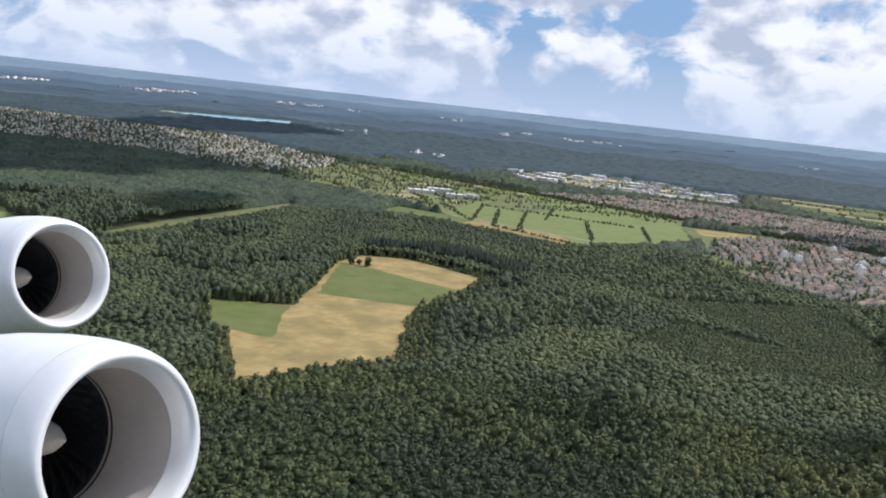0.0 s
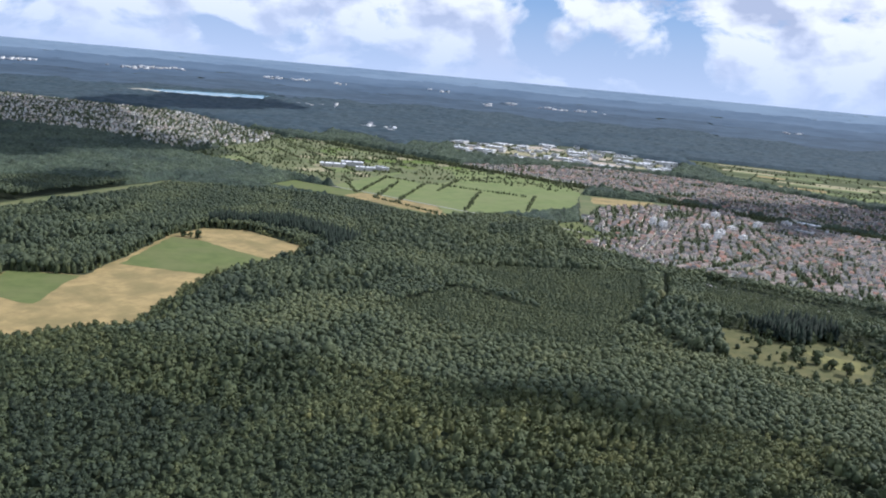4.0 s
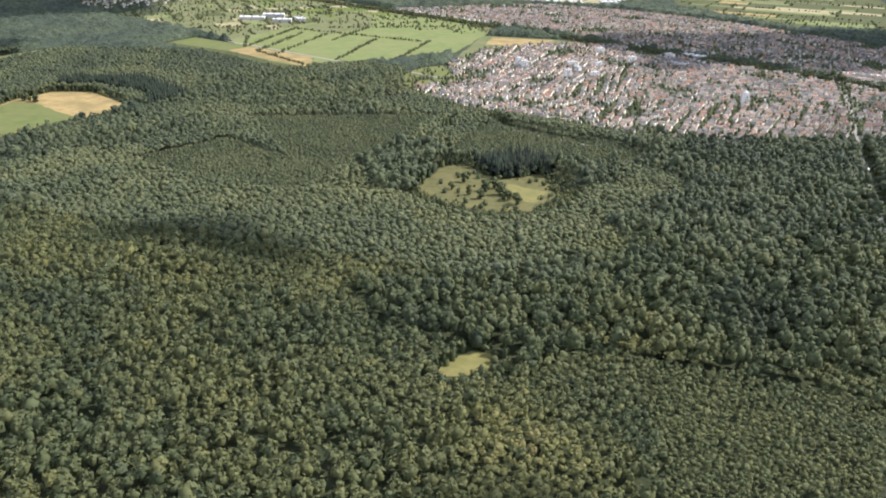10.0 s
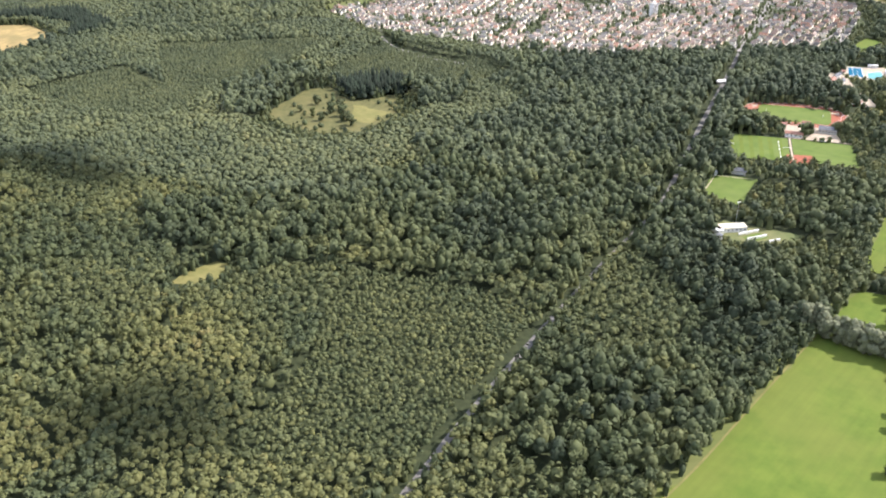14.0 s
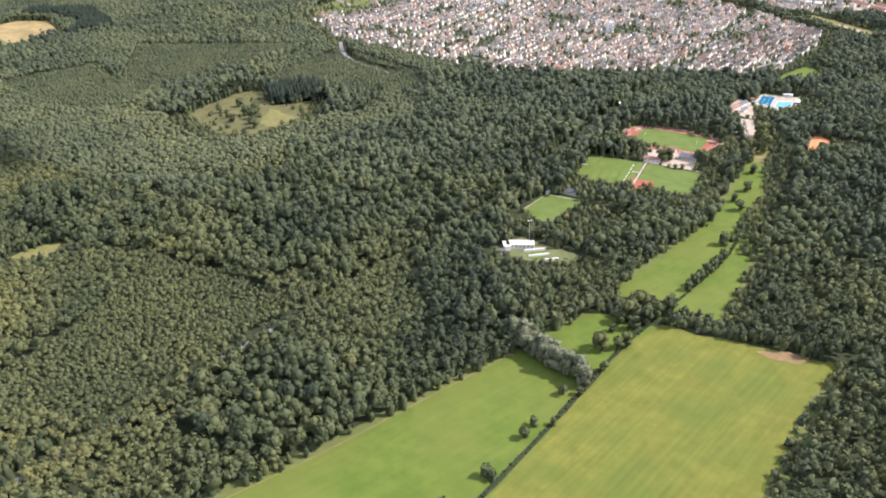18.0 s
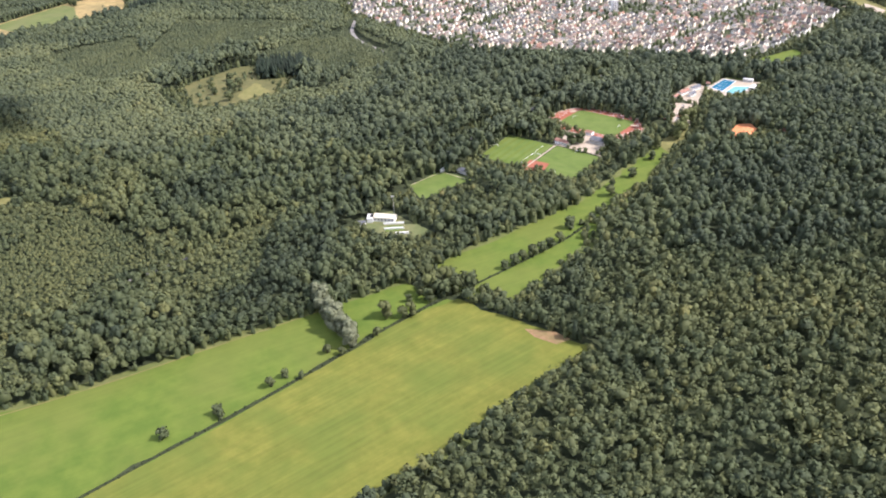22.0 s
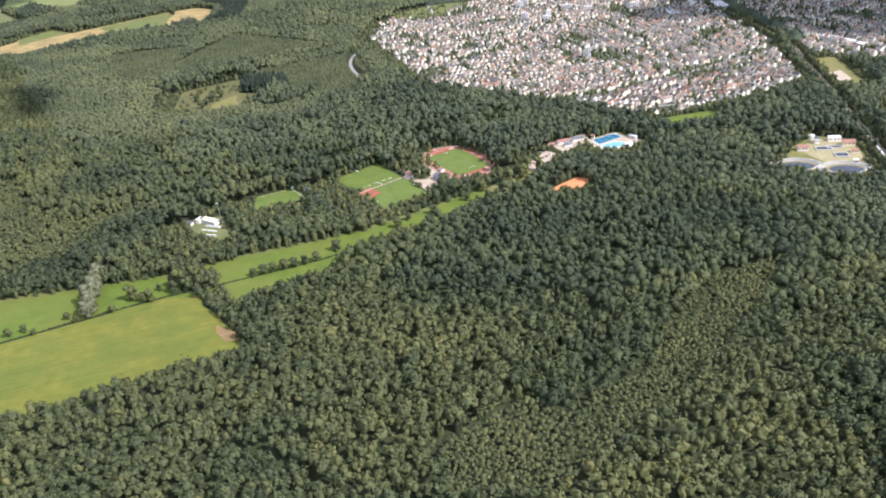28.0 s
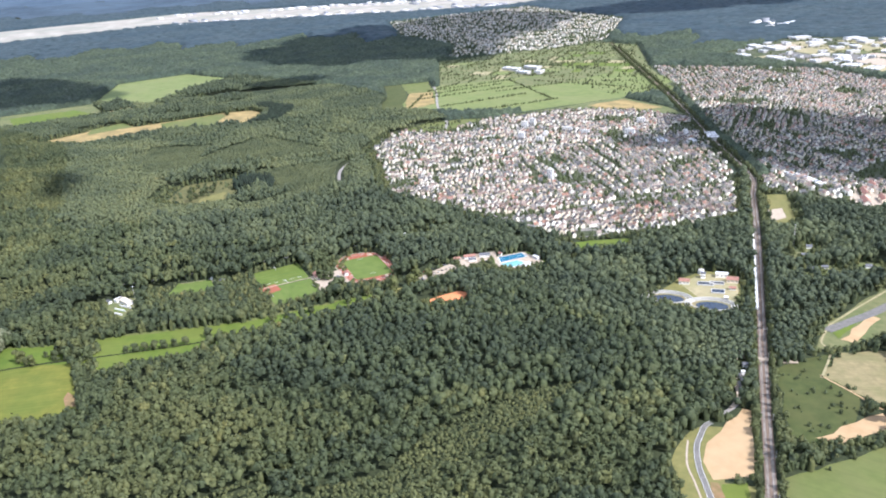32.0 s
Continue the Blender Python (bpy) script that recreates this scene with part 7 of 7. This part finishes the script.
    for (ax, ay), (bx, by) in zip(line, line[1:]):
        L = math.hypot(bx - ax, by - ay)
        for u in np.arange(0, L, 1.8):
            for side in (-1, 1):
                if rng.random() < 0.8:
                    o = side * rng.uniform(3.6, 5.6)
                    xs.append(ax + (bx - ax) * u / L - (by - ay) / L * o)
                    ys.append(ay + (by - ay) * u / L + (bx - ax) / L * o)
    xs, ys = np.array(xs), np.array(ys)
    scatter("trackside_thicket", xs, ys, rng.uniform(1.0, 2.3, len(xs)), rng.uniform(0.2, 1.2, len(xs)), [crown(s, 30) for s in range(70, 75)], M_LEAF, "uneven green thicket along the railway", "thicket", 1.6, rng)


build_trees()


# ---------------------------------------------------------------- clouds overhead
def puff(seed):
    """One dome of vapour with an uneven skin."""
    bm = bmesh.new()
    bmesh.ops.create_icosphere(bm, subdivisions=2, radius=1.0)
    v = np.array([p.co[:] for p in bm.verts])
    f = np.array([[q.index for q in t.verts] for t in bm.faces])
    bm.free()
    v = v * (1 + np.array([[0.35 * noise.noise((p[0] * 1.7 + seed, p[1] * 1.7, p[2] * 1.7))] for p in v]))
    v[:, 2] = np.where(v[:, 2] < -0.25, -0.25, v[:, 2])
    return v, f


CLOUD_BASE = 1500.0


def cloud(shade, size, seed):
    """A cumulus with a flat base, standing between the sun and the ground that it shades."""
    rng = np.random.default_rng(seed)
    xs, ys = jittered(min(p[0] for p in shade), max(p[0] for p in shade), min(p[1] for p in shade), max(p[1] for p in shade), size * 0.8, rng, 0.5)
    ok = inside(shade, xs, ys)
    xs, ys = xs[ok], ys[ok]
    ox, oy = SUN_TO.x / SUN_TO.z * CLOUD_BASE, SUN_TO.y / SUN_TO.z * CLOUD_BASE
    ob = scatter("cloud", xs + ox, ys + oy, size * rng.uniform(0.62, 1.05, len(xs)), CLOUD_BASE + rng.uniform(0, size * 0.3, len(xs)), [puff(k) for k in range(5)], M_CLOUD,
                 "white fair-weather cumulus with a flat grey base", "cloud", 0.8, rng)
    tagged(ob, kind="structure")


# out of view; each outline is a patch of cloud shadow on the ground
cloud([(470, 795), (508, 800), (560, 826), (640, 812), (668, 806), (740, 840), (810, 940), (829, 1090), (660, 1050), (570, 1020), (445, 995), (440, 925), (490, 870)], 30, 1)
cloud([(-560, 800), (-800, 1050), (-850, 1400), (-900, 1650), (-600, 1680), (-480, 1500), (-340, 1240), (-280, 1190), (-200, 1070), (-250, 920), (-380, 830)], 70, 2)
cloud([(-765, 349), (-560, 430), (-367, 468), (-341, 427), (-389, 301)], 36, 3)
cloud([(-236, 650), (-248, 755), (-180, 775), (-190, 655)], 20, 4)
cloud([(154, 283), (163, 297), (200, 290), (246, 270), (238, 262), (190, 270)], 13, 5)
cloud([(318, 94), (327, 112), (345, 117), (362, 109), (364, 94), (345, 84)], 13, 6)
cloud([(-619, 1878), (-511, 2465), (-281, 2247), (-449, 1640)], 90, 7)


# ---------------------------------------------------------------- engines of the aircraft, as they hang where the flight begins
def lathe(profile, seg=64):
    """Turns a profile of (x along the axis, radius) round the x axis."""
    bm, rings = bmesh.new(), []
    for x, r in profile:
        rings.append([bm.verts.new((x, r * math.cos(2 * math.pi * k / seg), r * math.sin(2 * math.pi * k / seg))) for k in range(seg)])
    for a, b in zip(rings, rings[1:]):
        for k in range(seg):
            j = (k + 1) % seg
            f = bm.faces.new((a[k], b[k], b[j], a[j]))
            f.smooth = True
    return bm


def build_engine(m, label):
    """A turbofan with its axis along x; the inlet's rim lies at x 0 with radius 0.62."""
    root = new("jet_engine")
    root.matrix_world = m
    tagged(root, label, "jet engine", "engines under the wing")
    lip = [(-0.20, 0.545), (-0.12, 0.565), (-0.05, 0.59), (-0.012, 0.612), (0.0, 0.635), (-0.015, 0.662), (-0.06, 0.69), (-0.14, 0.715), (-0.26, 0.738)]
    part("inlet_lip", lathe(lip), M_LIP, root, "polished metal inlet lip")
    cowl = [(-0.262, 0.7385), (-0.45, 0.762), (-0.8, 0.785), (-1.3, 0.79), (-1.9, 0.765), (-2.5, 0.70), (-3.0, 0.61), (-3.2, 0.56)]
    part("cowling", lathe(cowl), M_NACELLE, root, "smooth white engine cowling")
    part("inlet_duct", lathe([(-0.98, 0.552), (-0.7, 0.546), (-0.4, 0.540), (-0.202, 0.544)]), M_LINER, root, "warm grey inlet lining")
    part("seam", lathe([(-0.95, 0.5510), (-0.935, 0.5460), (-0.92, 0.5500)]), M_SEAL, root, "dark seam in the duct")
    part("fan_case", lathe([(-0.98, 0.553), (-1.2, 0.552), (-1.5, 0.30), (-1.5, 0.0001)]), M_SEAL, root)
    part("spinner", lathe([(-0.70, 0.0005), (-0.73, 0.022), (-0.82, 0.070), (-0.91, 0.112), (-1.02, 0.14)], 32), M_SPINNER, root, "pale pointed spinner")
    me = None
    for k in range(24):
        if me is None:
            bm = bmesh.new()
            rows = []
            for i in range(6):
                r = 0.165 + i * 0.0765
                tw = radians(35 + i * 6)
                for s in (-1, 1):
                    rows.append(bm.verts.new((-1.02 + s * 0.10 * math.cos(tw), s * 0.075 * math.sin(tw) * (0.7 + 0.1 * i), r)))
            for i in range(5):
                bm.faces.new((rows[2 * i], rows[2 * i + 1], rows[2 * i + 3], rows[2 * i + 2]))
            ob = part("fan_blade", bm, M_FAN, root)
            me = ob.data
        else:
            ob = new("fan_blade", me)
            ob.parent = root
        ob.rotation_euler = (2 * math.pi * k / 24, 0, 0)
    # strake on the flank that faces the cabin
    bm = bmesh.new()
    prof = [(-0.85, 0.0), (-1.05, 0.07), (-1.45, 0.10), (-1.5, 0.0)]
    lo = [bm.verts.new((x, z, -0.008)) for x, z in prof]
    hi = [bm.verts.new((x, z, 0.008)) for x, z in prof]
    bm.faces.new(lo[::-1])
    bm.faces.new(hi)
    for i in range(4):
        j = (i + 1) % 4
        bm.faces.new((lo[i], lo[j], hi[j], hi[i]))
    st = part("strake", bm, M_GREYROOF, root, "small grey fin on the cowling")
    st.matrix_local = pose(0, 0, 0, 128) @ Matrix.Translation((0, 0.778, 0))


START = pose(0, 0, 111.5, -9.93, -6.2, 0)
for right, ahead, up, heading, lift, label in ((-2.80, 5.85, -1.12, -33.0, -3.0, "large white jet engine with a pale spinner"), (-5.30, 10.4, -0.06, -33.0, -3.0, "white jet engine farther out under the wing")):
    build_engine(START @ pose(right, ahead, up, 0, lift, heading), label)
